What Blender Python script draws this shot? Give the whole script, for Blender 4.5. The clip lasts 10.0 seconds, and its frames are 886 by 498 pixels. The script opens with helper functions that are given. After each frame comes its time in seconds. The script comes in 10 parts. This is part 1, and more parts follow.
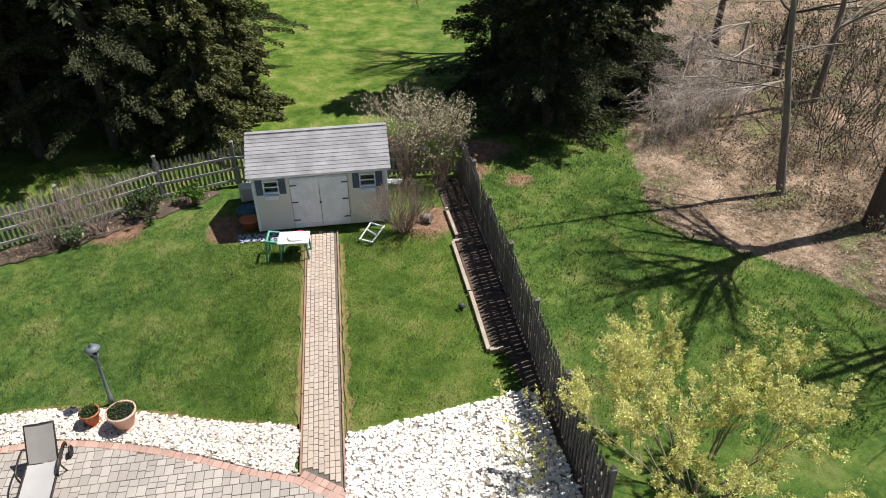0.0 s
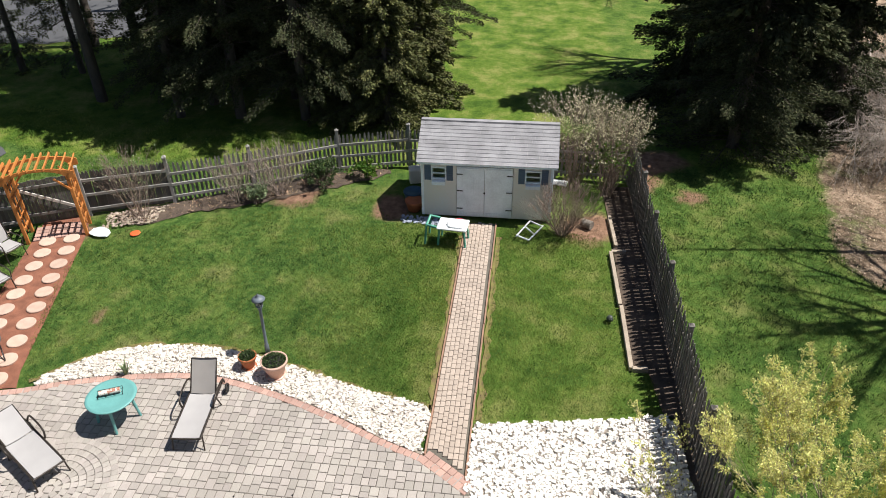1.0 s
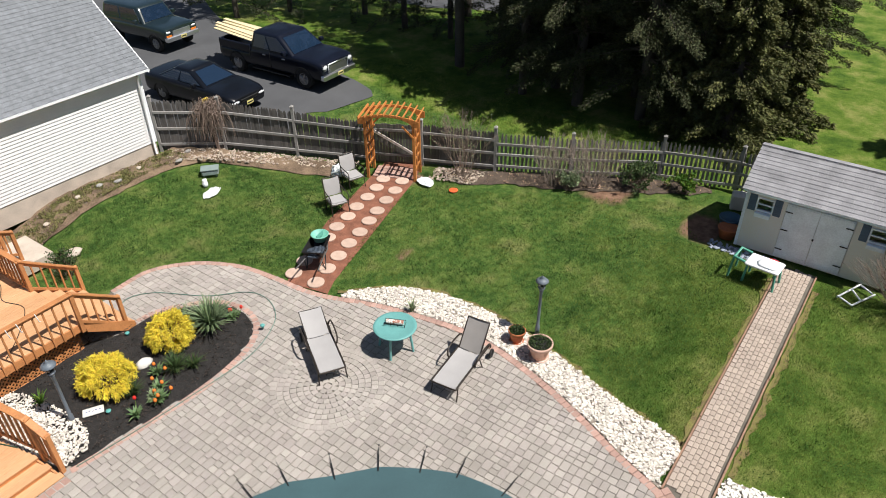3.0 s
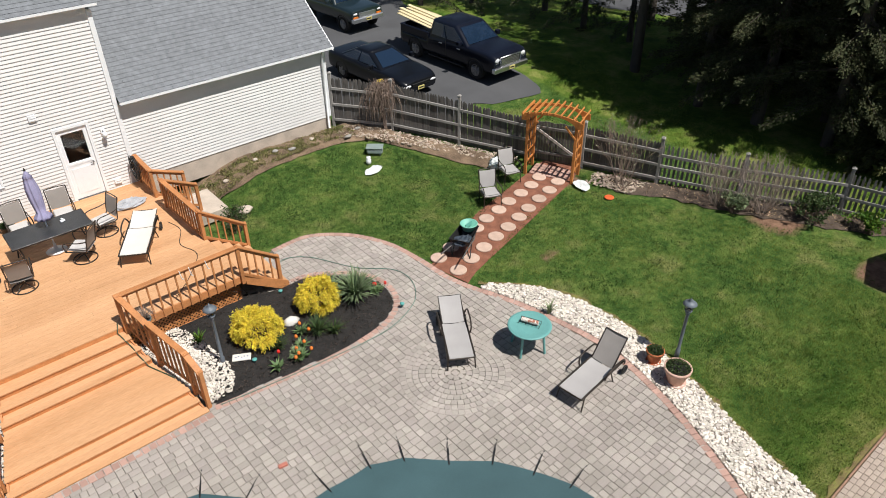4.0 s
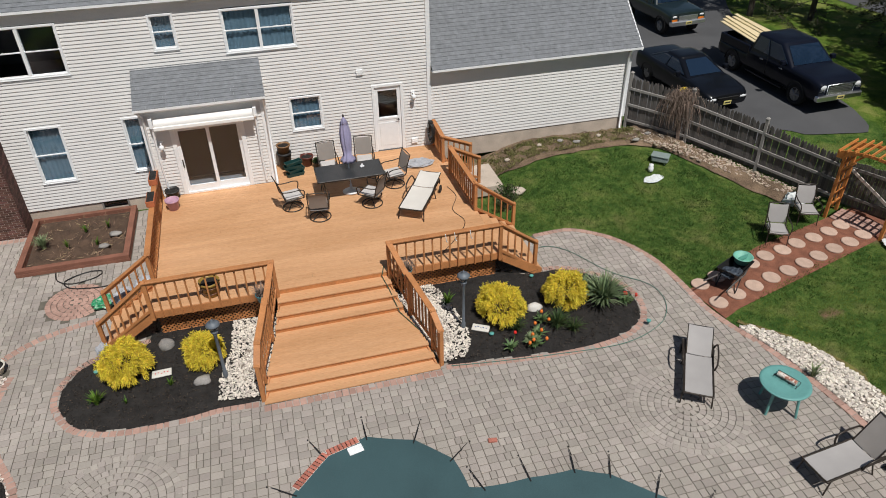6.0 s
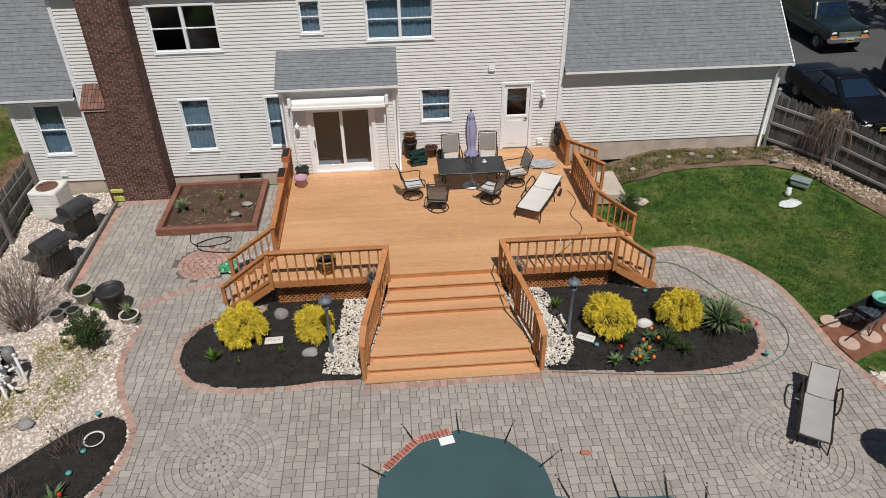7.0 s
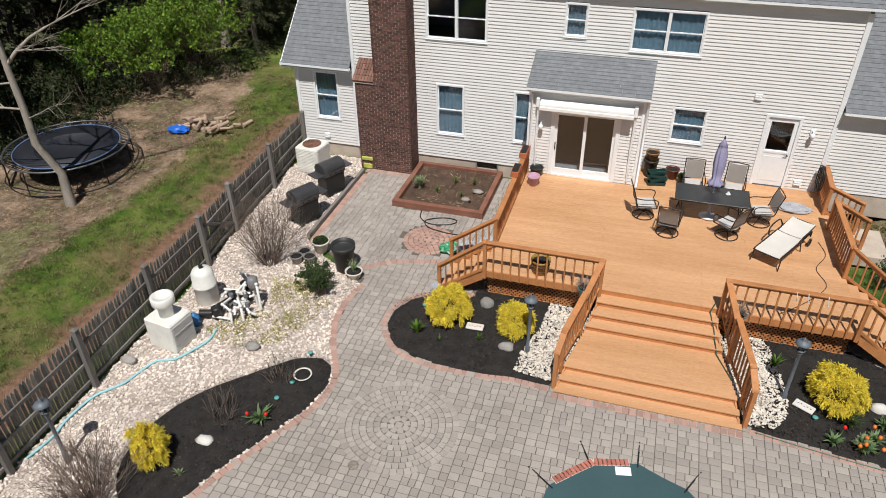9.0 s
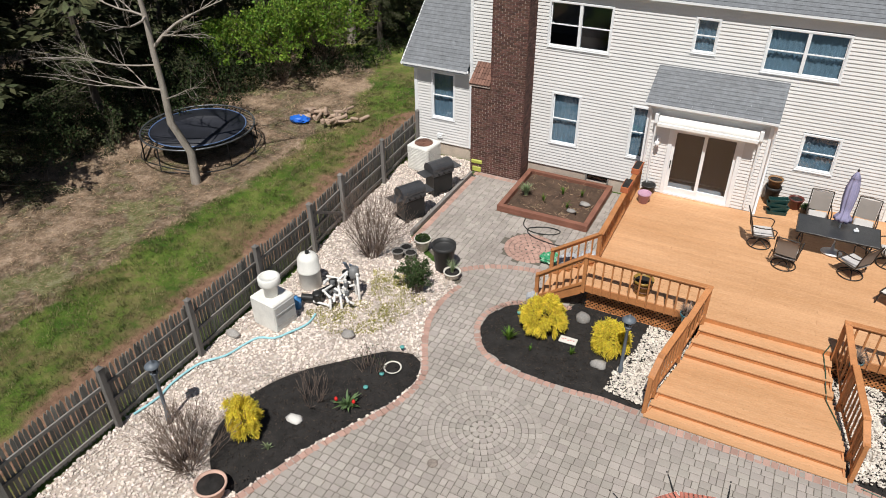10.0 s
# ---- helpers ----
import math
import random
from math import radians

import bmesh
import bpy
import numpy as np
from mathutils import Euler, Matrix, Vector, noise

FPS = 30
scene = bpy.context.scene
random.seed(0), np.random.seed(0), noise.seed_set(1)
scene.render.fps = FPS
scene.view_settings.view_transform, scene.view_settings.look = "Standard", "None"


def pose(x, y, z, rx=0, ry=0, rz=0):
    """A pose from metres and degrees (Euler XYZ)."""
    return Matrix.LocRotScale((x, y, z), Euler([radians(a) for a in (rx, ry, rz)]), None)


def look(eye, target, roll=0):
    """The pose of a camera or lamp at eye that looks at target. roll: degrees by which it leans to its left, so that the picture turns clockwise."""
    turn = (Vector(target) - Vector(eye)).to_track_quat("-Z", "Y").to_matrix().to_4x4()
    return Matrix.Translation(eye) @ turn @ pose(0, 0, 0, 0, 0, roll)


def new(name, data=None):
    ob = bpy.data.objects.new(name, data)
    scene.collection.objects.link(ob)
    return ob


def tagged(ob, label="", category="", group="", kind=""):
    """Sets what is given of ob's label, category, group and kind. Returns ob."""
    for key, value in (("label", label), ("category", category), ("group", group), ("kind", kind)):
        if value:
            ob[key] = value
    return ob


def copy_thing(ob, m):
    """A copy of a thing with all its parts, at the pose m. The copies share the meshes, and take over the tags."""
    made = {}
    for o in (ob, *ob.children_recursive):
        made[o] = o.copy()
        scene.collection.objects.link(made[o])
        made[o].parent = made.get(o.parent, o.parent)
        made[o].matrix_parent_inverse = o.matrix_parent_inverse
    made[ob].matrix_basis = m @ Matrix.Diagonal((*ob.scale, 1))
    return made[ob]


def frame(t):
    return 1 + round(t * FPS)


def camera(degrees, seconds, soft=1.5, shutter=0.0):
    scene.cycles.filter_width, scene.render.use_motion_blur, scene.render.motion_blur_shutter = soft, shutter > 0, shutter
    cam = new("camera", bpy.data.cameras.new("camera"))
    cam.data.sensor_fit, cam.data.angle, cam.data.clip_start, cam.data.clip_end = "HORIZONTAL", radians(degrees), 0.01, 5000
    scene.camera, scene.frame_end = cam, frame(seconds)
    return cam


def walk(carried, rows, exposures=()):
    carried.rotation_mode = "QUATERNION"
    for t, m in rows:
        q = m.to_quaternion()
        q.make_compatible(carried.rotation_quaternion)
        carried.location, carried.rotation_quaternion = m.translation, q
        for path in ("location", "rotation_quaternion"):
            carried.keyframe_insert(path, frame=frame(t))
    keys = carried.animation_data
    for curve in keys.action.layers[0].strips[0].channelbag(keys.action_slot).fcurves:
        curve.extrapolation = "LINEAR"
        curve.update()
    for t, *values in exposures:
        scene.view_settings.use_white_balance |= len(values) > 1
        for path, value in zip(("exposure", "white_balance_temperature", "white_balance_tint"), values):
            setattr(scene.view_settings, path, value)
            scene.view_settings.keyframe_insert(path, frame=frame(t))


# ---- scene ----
cam = camera(64.12, 10.0, soft=0.95)
PATH = [
    (0.0, (0.0, 0.0, 11.35), (8.1829, -1.1012, 5.7084), -0.94),
    (0.5, (0.0, 0.0, 11.35), (8.2590, -0.0031, 5.7118), -0.82),
    (1.0, (0.0, 0.0, 11.35), (8.1813, 1.0742, 5.7009), -0.81),
    (1.5, (0.0, 0.0, 11.35), (7.9910, 2.0552, 5.7002), -0.78),
    (2.0, (0.0, 0.0, 11.35), (7.6599, 3.0726, 5.7033), -0.76),
    (2.2, (0.0, 0.0, 11.35), (7.4945, 3.4500, 5.6993), -0.81),
    (3.3, (0.0, 0.0, 11.35), (6.3085, 5.2940, 5.6775), -0.72),
    (3.5, (0.0, 0.0, 11.35), (6.0389, 5.5936, 5.6717), -0.67),
    (4.0, (0.0, 0.0, 11.35), (5.2740, 6.3100, 5.6607), -0.71),
    (4.5, (0.0, 0.0, 11.35), (4.5284, 6.8693, 5.6661), -0.72),
    (5.0, (0.0, 0.0, 11.35), (3.7160, 7.3477, 5.6753), -0.75),
    (5.5, (0.0, 0.0, 11.35), (2.9219, 7.6865, 5.6596), -0.84),
    (5.7, (0.0, 0.0, 11.35), (2.5864, 7.7990, 5.6503), -0.93),
    (6.8, (0.0, 0.0, 11.35), (0.8362, 8.1616, 5.6326), -0.93),
    (7.0, (0.0, 0.0, 11.35), (0.5269, 8.1886, 5.6343), -0.95),
    (7.5, (0.0, 0.0, 11.35), (-0.2312, 8.2049, 5.6380), -1.03),
    (8.0, (0.0, 0.0, 11.35), (-1.0492, 8.1568, 5.6608), -1.09),
    (8.5, (0.0, 0.0, 11.35), (-1.7491, 8.0507, 5.6819), -0.92),
    (9.0, (0.0, 0.0, 11.35), (-2.4743, 7.8758, 5.7065), -0.74),
    (9.5, (0.0, 0.0, 11.35), (-3.1223, 7.6615, 5.7328), -0.59),
    (10.0, (0.0, 0.0, 11.35), (-3.7977, 7.3821, 5.7748), -0.56),
]
walk(cam, [(t, look(e, g, r)) for t, e, g, r in PATH],
     exposures=[(0.0, 0.62), (1.0, 0.60), (2.0, 0.48), (3.5, 0.32), (4.5, 0.06), (5.5, -0.21), (7.0, -0.36), (7.5, -0.27), (8.5, -0.16), (10.0, -0.01)])

# ---- daylight ----
SUN_EL, SUN_X, SUN_Y = 61.0, 0.20, -0.98          # the sun stands high in the south, behind the pool
world = bpy.data.worlds.new("daylight")
scene.world = world
world.use_nodes = True
wn = world.node_tree.nodes
sky = wn.new("ShaderNodeTexSky")
sky.sky_type, sky.sun_disc = "NISHITA", False
sky.sun_elevation, sky.sun_rotation = radians(SUN_EL), math.atan2(SUN_X, SUN_Y)
world.node_tree.links.new(sky.outputs[0], wn["Background"].inputs[0])
wn["Background"].inputs[1].default_value = 0.048
sun = new("sun", bpy.data.lights.new("sun", "SUN"))
sun.data.energy, sun.data.angle, sun.data.color = 5.0, radians(0.53), (1.0, 0.968, 0.91)
ch = math.cos(radians(SUN_EL))
sun.matrix_world = look((SUN_X * ch * 50, SUN_Y * ch * 50, math.sin(radians(SUN_EL)) * 50), (0, 0, 0))
rnd = random.Random(7)


# ---- mesh building ----
class Build:
    """Collects vertices and faces of one mesh; m places what is added next."""

    def __init__(self, m=None):
        self.v, self.f, self.s, self.m = [], [], [], m

    def add(self, verts, faces, smooth=False):
        n = len(self.v)
        if self.m is not None:
            verts = [self.m @ Vector(p) for p in verts]
        self.v += [tuple(p) for p in verts]
        self.f += [tuple(i + n for i in f) for f in faces]
        self.s += [smooth] * len(faces)

    def box(self, x0, y0, z0, x1, y1, z1, c=0.0):
        lo, hi = (min(x0, x1), min(y0, y1), min(z0, z1)), (max(x0, x1), max(y0, y1), max(z0, z1))
        if c <= 0:
            vs = [(a, b, d) for a in (lo[0], hi[0]) for b in (lo[1], hi[1]) for d in (lo[2], hi[2])]
            self.add(vs, [(0, 1, 3, 2), (4, 6, 7, 5), (0, 4, 5, 1), (2, 3, 7, 6), (0, 2, 6, 4), (1, 5, 7, 3)])
            return
        vs = []
        for i in range(8):
            k = (i >> 2 & 1, i >> 1 & 1, i & 1)
            full = [hi[a] if k[a] else lo[a] for a in range(3)]
            ins = [hi[a] - c if k[a] else lo[a] + c for a in range(3)]
            vs += [(full[0], ins[1], ins[2]), (ins[0], full[1], ins[2]), (ins[0], ins[1], full[2])]
        fs = []
        for a in range(3):
            b, d = [(1, 2), (0, 2), (0, 1)][a]
            for s in (0, 1):
                quad = []
                for p, q in ((0, 0), (1, 0), (1, 1), (0, 1)):
                    k = [0, 0, 0]
                    k[a], k[b], k[d] = s, p, q
                    quad.append((k[0] * 4 + k[1] * 2 + k[2]) * 3 + a)
                fs.append(quad if (s == 1) == (a != 1) else quad[::-1])
        for a in range(3):
            b, d = [(1, 2), (0, 2), (0, 1)][a]
            for p in (0, 1):
                for q in (0, 1):
                    i0, i1 = [0, 0, 0], [0, 0, 0]
                    i0[b] = i1[b] = p
                    i0[d] = i1[d] = q
                    i1[a] = 1
                    n0, n1 = (i0[0] * 4 + i0[1] * 2 + i0[2]) * 3, (i1[0] * 4 + i1[1] * 2 + i1[2]) * 3
                    fs.append((n0 + b, n1 + b, n1 + d, n0 + d))
        fs += [(3 * i, 3 * i + 1, 3 * i + 2) for i in range(8)]
        self.add(vs, fs)

    def cyl(self, p0, p1, r0, r1=None, n=12, caps=True, smooth=True):
        r1 = r0 if r1 is None else r1
        self.tube([p0, p1], [r0, r1], n, caps, smooth)

    def tube(self, pts, r, n=8, caps=True, smooth=True, closed=False):
        pts = [Vector(p) for p in pts]
        rs = r if isinstance(r, (list, tuple)) else [r] * len(pts)
        vs, fs, side = [], [], None
        k = len(pts)
        for i, p in enumerate(pts):
            if closed:
                d = pts[(i + 1) % k] - pts[i - 1]
            else:
                d = pts[min(i + 1, k - 1)] - pts[max(i - 1, 0)]
            d = d.normalized() if d.length > 1e-9 else Vector((0, 0, 1))
            if side is None:
                side = d.orthogonal().normalized()
            side = (side - d * side.dot(d))
            side = side.normalized() if side.length > 1e-6 else d.orthogonal().normalized()
            up = d.cross(side)
            for j in range(n):
                a = math.tau * j / n
                vs.append(p + (side * math.cos(a) + up * math.sin(a)) * rs[i])
        for i in range(k if closed else k - 1):
            for j in range(n):
                a, b = i * n + j, i * n + (j + 1) % n
                c, d = ((i + 1) % k) * n + j, ((i + 1) % k) * n + (j + 1) % n
                fs.append((a, b, d, c))
        self.add(vs, fs, smooth)
        if caps and not closed:
            self.add(vs[:n][::-1], [tuple(range(n))])
            self.add(vs[-n:], [tuple(range(n))])

    def lathe(self, profile, n=20, centre=(0, 0), smooth=True):
        """profile: (radius, z) from bottom to top, turned about the vertical."""
        vs, fs = [], []
        for r, z in profile:
            for j in range(n):
                a = math.tau * j / n
                vs.append((centre[0] + r * math.cos(a), centre[1] + r * math.sin(a), z))
        for i in range(len(profile) - 1):
            for j in range(n):
                a, b = i * n + j, i * n + (j + 1) % n
                fs.append((a, b, b + n, a + n))
        fs += [tuple(range(n))[::-1]]
        fs += [tuple(range((len(profile) - 1) * n, len(profile) * n))]
        self.add(vs, fs, smooth)

    def prism(self, poly, z0, z1):
        n = len(poly)
        area = sum(poly[i - 1][0] * poly[i][1] - poly[i][0] * poly[i - 1][1] for i in range(n))
        if area < 0:
            poly = poly[::-1]
        vs = [(x, y, z0) for x, y in poly] + [(x, y, z1) for x, y in poly]
        fs = [tuple(range(n))[::-1], tuple(range(n, 2 * n))]
        fs += [(i, (i + 1) % n, (i + 1) % n + n, i + n) for i in range(n)]
        self.add(vs, fs)

    def blob(self, centre, size, rough=0.2, sub=1, seed=0, smooth=True):
        vs, fs = ico(sub)
        r = random.Random(seed)
        k = [Vector((r.uniform(-1, 1), r.uniform(-1, 1), r.uniform(-1, 1))) for _ in range(4)]
        out = []
        for p in vs:
            s = 1 + rough * sum(math.sin(3.1 * p.dot(q) * (i + 1) * 0.8 + i) for i, q in enumerate(k)) / 2
            out.append(Vector(centre) + Vector((p.x * size[0], p.y * size[1], p.z * size[2])) * s)
        self.add(out, fs, smooth)

    def mesh(self, name, material):
        me = bpy.data.meshes.new(name)
        me.from_pydata(self.v, [], self.f)
        if any(self.s):
            me.polygons.foreach_set("use_smooth", self.s)
        if material is not None:
            me.materials.append(material)
        me.update()
        return me


ICO = {}


def ico(sub):
    if sub not in ICO:
        b = bmesh.new()
        bmesh.ops.create_icosphere(b, subdivisions=sub, radius=1)
        ICO[sub] = ([v.co.copy() for v in b.verts], [tuple(v.index for v in f.verts) for f in b.faces])
        b.free()
    return ICO[sub]


def part(name, b, material, parent, label="", fixed=True):
    """One mesh under a thing. fixed: its points are given in the world, not in the thing's own frame."""
    ob = new(name, b.mesh(name, material) if isinstance(b, Build) else b)
    ob.parent = parent
    if fixed:
        ob.matrix_parent_inverse = world_of(parent).inverted()
    return tagged(ob, label) if label else ob


def world_of(ob):
    m = ob.matrix_basis.copy()
    while ob.parent:
        m = ob.parent.matrix_basis @ ob.matrix_parent_inverse @ m
        ob = ob.parent
    return m


def thing(name, at, label, category, group="", kind="", turn=0.0):
    ob = new(name)
    ob.matrix_basis = pose(*at, 0, 0, turn)
    ob.empty_display_size = 0.2
    return tagged(ob, label, category, group, kind)


def solid(name, b, material, label, category, group="", kind="", at=(0, 0, 0), turn=0.0):
    ob = new(name, b.mesh(name, material))
    ob.matrix_basis = pose(*at, 0, 0, turn)
    return tagged(ob, label, category, group, kind)


def inside(poly, x, y):
    hit, j = False, len(poly) - 1
    for i in range(len(poly)):
        (xi, yi), (xj, yj) = poly[i], poly[j]
        if (yi > y) != (yj > y) and x < (xj - xi) * (y - yi) / (yj - yi) + xi:
            hit = not hit
        j = i
    return hit


def edge_gap(poly, x, y, closed=True):
    best = 1e9
    for i in range(len(poly) - (0 if closed else 1)):
        (ax, ay), (bx, by) = poly[i], poly[(i + 1) % len(poly)]
        dx, dy = bx - ax, by - ay
        k = max(0.0, min(1.0, ((x - ax) * dx + (y - ay) * dy) / (dx * dx + dy * dy + 1e-12)))
        best = min(best, math.hypot(ax + k * dx - x, ay + k * dy - y))
    return best


def smooth_line(pts, step=0.1, closed=False):
    """A Catmull-Rom curve through the points, at about that step."""
    out, n = [], len(pts)
    dim = len(pts[0])
    for i in range(n if closed else n - 1):
        if closed:
            p = [pts[(i + k - 1) % n] for k in range(4)]
        else:
            p = [pts[max(0, min(n - 1, i + k - 1))] for k in range(4)]
        d = math.dist(p[1], p[2])
        m = max(1, int(d / step))
        for k in range(m):
            t = k / m
            out.append(tuple(0.5 * (2 * p[1][a] + (p[2][a] - p[0][a]) * t + (2 * p[0][a] - 5 * p[1][a] + 4 * p[2][a] - p[3][a]) * t * t
                                    + (3 * p[1][a] - p[0][a] - 3 * p[2][a] + p[3][a]) * t ** 3) for a in range(dim)))
    if not closed:
        out.append(tuple(pts[-1]))
    return out


def step01(x):
    x = max(0.0, min(1.0, x))
    return x * x * (3 - 2 * x)


def gz(x, y):
    """Height of the ground: level round the pool, half a metre up by the garage, rolling far off."""
    z = 0.5 * step01((y - 15.0) / 5.3) * step01((x - 6.2) / 2.5)
    far = step01((math.hypot(x, y) - 30) / 30)
    return z + far * 0.5 * noise.noise((x * 0.04, y * 0.04, 3.0))


# ---- materials ----
def mat(name, col, rough=0.75, col2=None, var=0.18, scale=3.0, fine=40.0, bump=0.15, size=0.01, metal=0.0, rand=0.0, island=0.0,
        spec=0.4, stretch=(1, 1, 1), mix=(0.35, 0.65), trans=0.0, coat=0.0, hue=0.0):
    m = bpy.data.materials.new(name)
    m.use_nodes = True
    t = m.node_tree
    nd, ln = t.nodes, t.links.new
    bs = nd["Principled BSDF"]
    co = nd.new("ShaderNodeTexCoord")
    mp = nd.new("ShaderNodeMapping")
    mp.inputs["Scale"].default_value = stretch
    ln(co.outputs["Object"], mp.inputs[0])
    big, small = nd.new("ShaderNodeTexNoise"), nd.new("ShaderNodeTexNoise")
    for n, s, d in ((big, scale, 5), (small, fine, 3)):
        n.inputs["Scale"].default_value, n.inputs["Detail"].default_value = s, d
        ln(mp.outputs[0], n.inputs["Vector"])
    add = nd.new("ShaderNodeMath")
    add.operation = "MULTIPLY_ADD"
    ln(small.outputs[0], add.inputs[0])
    add.inputs[1].default_value = 0.45
    half = nd.new("ShaderNodeMath")
    half.operation = "MULTIPLY_ADD"
    ln(big.outputs[0], half.inputs[0])
    half.inputs[1].default_value, half.inputs[2].default_value = 0.55, 0.0
    ln(half.outputs[0], add.inputs[2])
    rp = nd.new("ShaderNodeValToRGB")
    a = [c * (1 - var) for c in col]
    b = list(col2) if col2 else [min(1, c * (1 + var)) for c in col]
    rp.color_ramp.elements[0].position, rp.color_ramp.elements[1].position = mix
    rp.color_ramp.elements[0].color, rp.color_ramp.elements[1].color = (*a, 1), (*b, 1)
    ln(add.outputs[0], rp.inputs[0])
    out = rp.outputs[0]
    for amount, node, sock in ((rand, "ShaderNodeObjectInfo", "Random"), (island, "ShaderNodeNewGeometry", "Random Per Island")):
        if amount:
            info, hs, mr = nd.new(node), nd.new("ShaderNodeHueSaturation"), nd.new("ShaderNodeMapRange")
            ln(info.outputs[sock], mr.inputs[0])
            mr.inputs["To Min"].default_value, mr.inputs["To Max"].default_value = 1 - amount, 1 + amount
            ln(mr.outputs[0], hs.inputs["Value"])
            if hue:
                wn2, mh = nd.new("ShaderNodeTexWhiteNoise"), nd.new("ShaderNodeMapRange")
                wn2.noise_dimensions = "1D"
                ln(info.outputs[sock], wn2.inputs["W"])
                ln(wn2.outputs[0], mh.inputs[0])
                mh.inputs["To Min"].default_value, mh.inputs["To Max"].default_value = 0.5 - hue, 0.5 + hue
                ln(mh.outputs[0], hs.inputs["Hue"])
            ln(out, hs.inputs["Color"])
            out = hs.outputs[0]
    ln(out, bs.inputs["Base Color"])
    bs.inputs["Roughness"].default_value, bs.inputs["Metallic"].default_value = rough, metal
    bs.inputs["Specular IOR Level"].default_value = spec
    bs.inputs["Coat Weight"].default_value = coat
    bs.inputs["Coat Roughness"].default_value = 0.08
    if trans:
        tr, mx = nd.new("ShaderNodeBsdfTranslucent"), nd.new("ShaderNodeMixShader")
        ln(out, tr.inputs[0])
        mx.inputs[0].default_value = trans
        ln(bs.outputs[0], mx.inputs[1])
        ln(tr.outputs[0], mx.inputs[2])
        ln(mx.outputs[0], nd["Material Output"].inputs[0])
    if bump:
        bp = nd.new("ShaderNodeBump")
        bp.inputs["Strength"].default_value, bp.inputs["Distance"].default_value = min(1.0, bump * 3), size
        ln(add.outputs[0], bp.inputs["Height"])
        ln(bp.outputs[0], bs.inputs["Normal"])
    return m


def glass(name, tint=(0.9, 0.95, 1.0), gloss=1.0, ior=1.5):
    m = bpy.data.materials.new(name)
    m.use_nodes = True
    t = m.node_tree
    nd, ln = t.nodes, t.links.new
    nd.remove(nd["Principled BSDF"])
    tr, gl, mx, fr = nd.new("ShaderNodeBsdfTransparent"), nd.new("ShaderNodeBsdfGlossy"), nd.new("ShaderNodeMixShader"), nd.new("ShaderNodeFresnel")
    tr.inputs[0].default_value = (*tint, 1)
    gl.inputs[0].default_value = (gloss, gloss, gloss, 1)
    gl.inputs["Roughness"].default_value = 0.02
    fr.inputs[0].default_value = ior
    ln(fr.outputs[0], mx.inputs[0])
    ln(tr.outputs[0], mx.inputs[1])
    ln(gl.outputs[0], mx.inputs[2])
    ln(mx.outputs[0], nd["Material Output"].inputs[0])
    return m


SIDING = mat("siding", (0.70, 0.69, 0.68), 0.6, var=0.05, scale=1.5, fine=30, bump=0.03, size=0.004)
WHITE = mat("white_paint", (0.80, 0.815, 0.83), 0.5, var=0.05, scale=4, fine=50, bump=0.03, size=0.003)
SHINGLE = mat("grey_shingle", (0.175, 0.185, 0.20), 0.9, var=0.22, scale=7, fine=60, bump=0.3, size=0.01, island=0.05)
SHED_SHINGLE = mat("weathered_shingle", (0.255, 0.25, 0.262), 0.9, var=0.3, scale=2.0, fine=60, bump=0.3, size=0.01, island=0.06)
CONCRETE = mat("concrete", (0.47, 0.40, 0.335), 0.9, var=0.2, scale=2.5, fine=40, bump=0.2)
BRICK = mat("chimney_brick", (0.110, 0.054, 0.043), 0.85, var=0.4, scale=4, fine=50, bump=0.25, island=0.35, hue=0.01)
MORTAR = mat("mortar", (0.46, 0.37, 0.32), 0.95, var=0.15, bump=0.2)
DECK = mat("deck_stain", (0.54, 0.288, 0.136), 0.62, col2=(0.62, 0.355, 0.19), var=0.12, scale=0.55, fine=16, bump=0.1, size=0.004, rand=0.04, island=0.03, stretch=(0.45, 3.2, 4))
DECK_WOOD = mat("rail_stain", (0.47, 0.200, 0.075), 0.6, var=0.2, scale=3, fine=30, bump=0.1, size=0.004, rand=0.08, island=0.05)
ARBOR_WOOD = mat("cedar_stain", (0.50, 0.19, 0.05), 0.6, var=0.2, scale=3, fine=30, bump=0.1, size=0.004, rand=0.06)
GREY_WOOD = mat("weathered_wood", (0.30, 0.285, 0.27), 0.9, col2=(0.165, 0.15, 0.138), var=0.3, scale=2.5, fine=22, bump=0.4, size=0.01, rand=0.3, stretch=(6, 6, 1))
GREY_RAIL = mat("weathered_rail", (0.40, 0.385, 0.37), 0.9, col2=(0.25, 0.235, 0.22), var=0.25, scale=3, fine=30, bump=0.4, size=0.01, rand=0.18)
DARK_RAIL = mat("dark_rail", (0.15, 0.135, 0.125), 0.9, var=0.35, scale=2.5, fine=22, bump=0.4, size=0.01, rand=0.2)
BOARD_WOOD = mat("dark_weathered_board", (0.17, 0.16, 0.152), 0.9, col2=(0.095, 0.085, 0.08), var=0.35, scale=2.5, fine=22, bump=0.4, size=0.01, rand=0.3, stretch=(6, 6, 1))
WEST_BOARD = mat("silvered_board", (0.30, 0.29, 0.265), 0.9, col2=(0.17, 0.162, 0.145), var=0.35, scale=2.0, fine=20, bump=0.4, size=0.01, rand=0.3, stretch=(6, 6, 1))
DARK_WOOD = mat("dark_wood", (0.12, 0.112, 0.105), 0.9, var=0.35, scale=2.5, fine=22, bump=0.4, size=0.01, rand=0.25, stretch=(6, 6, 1))
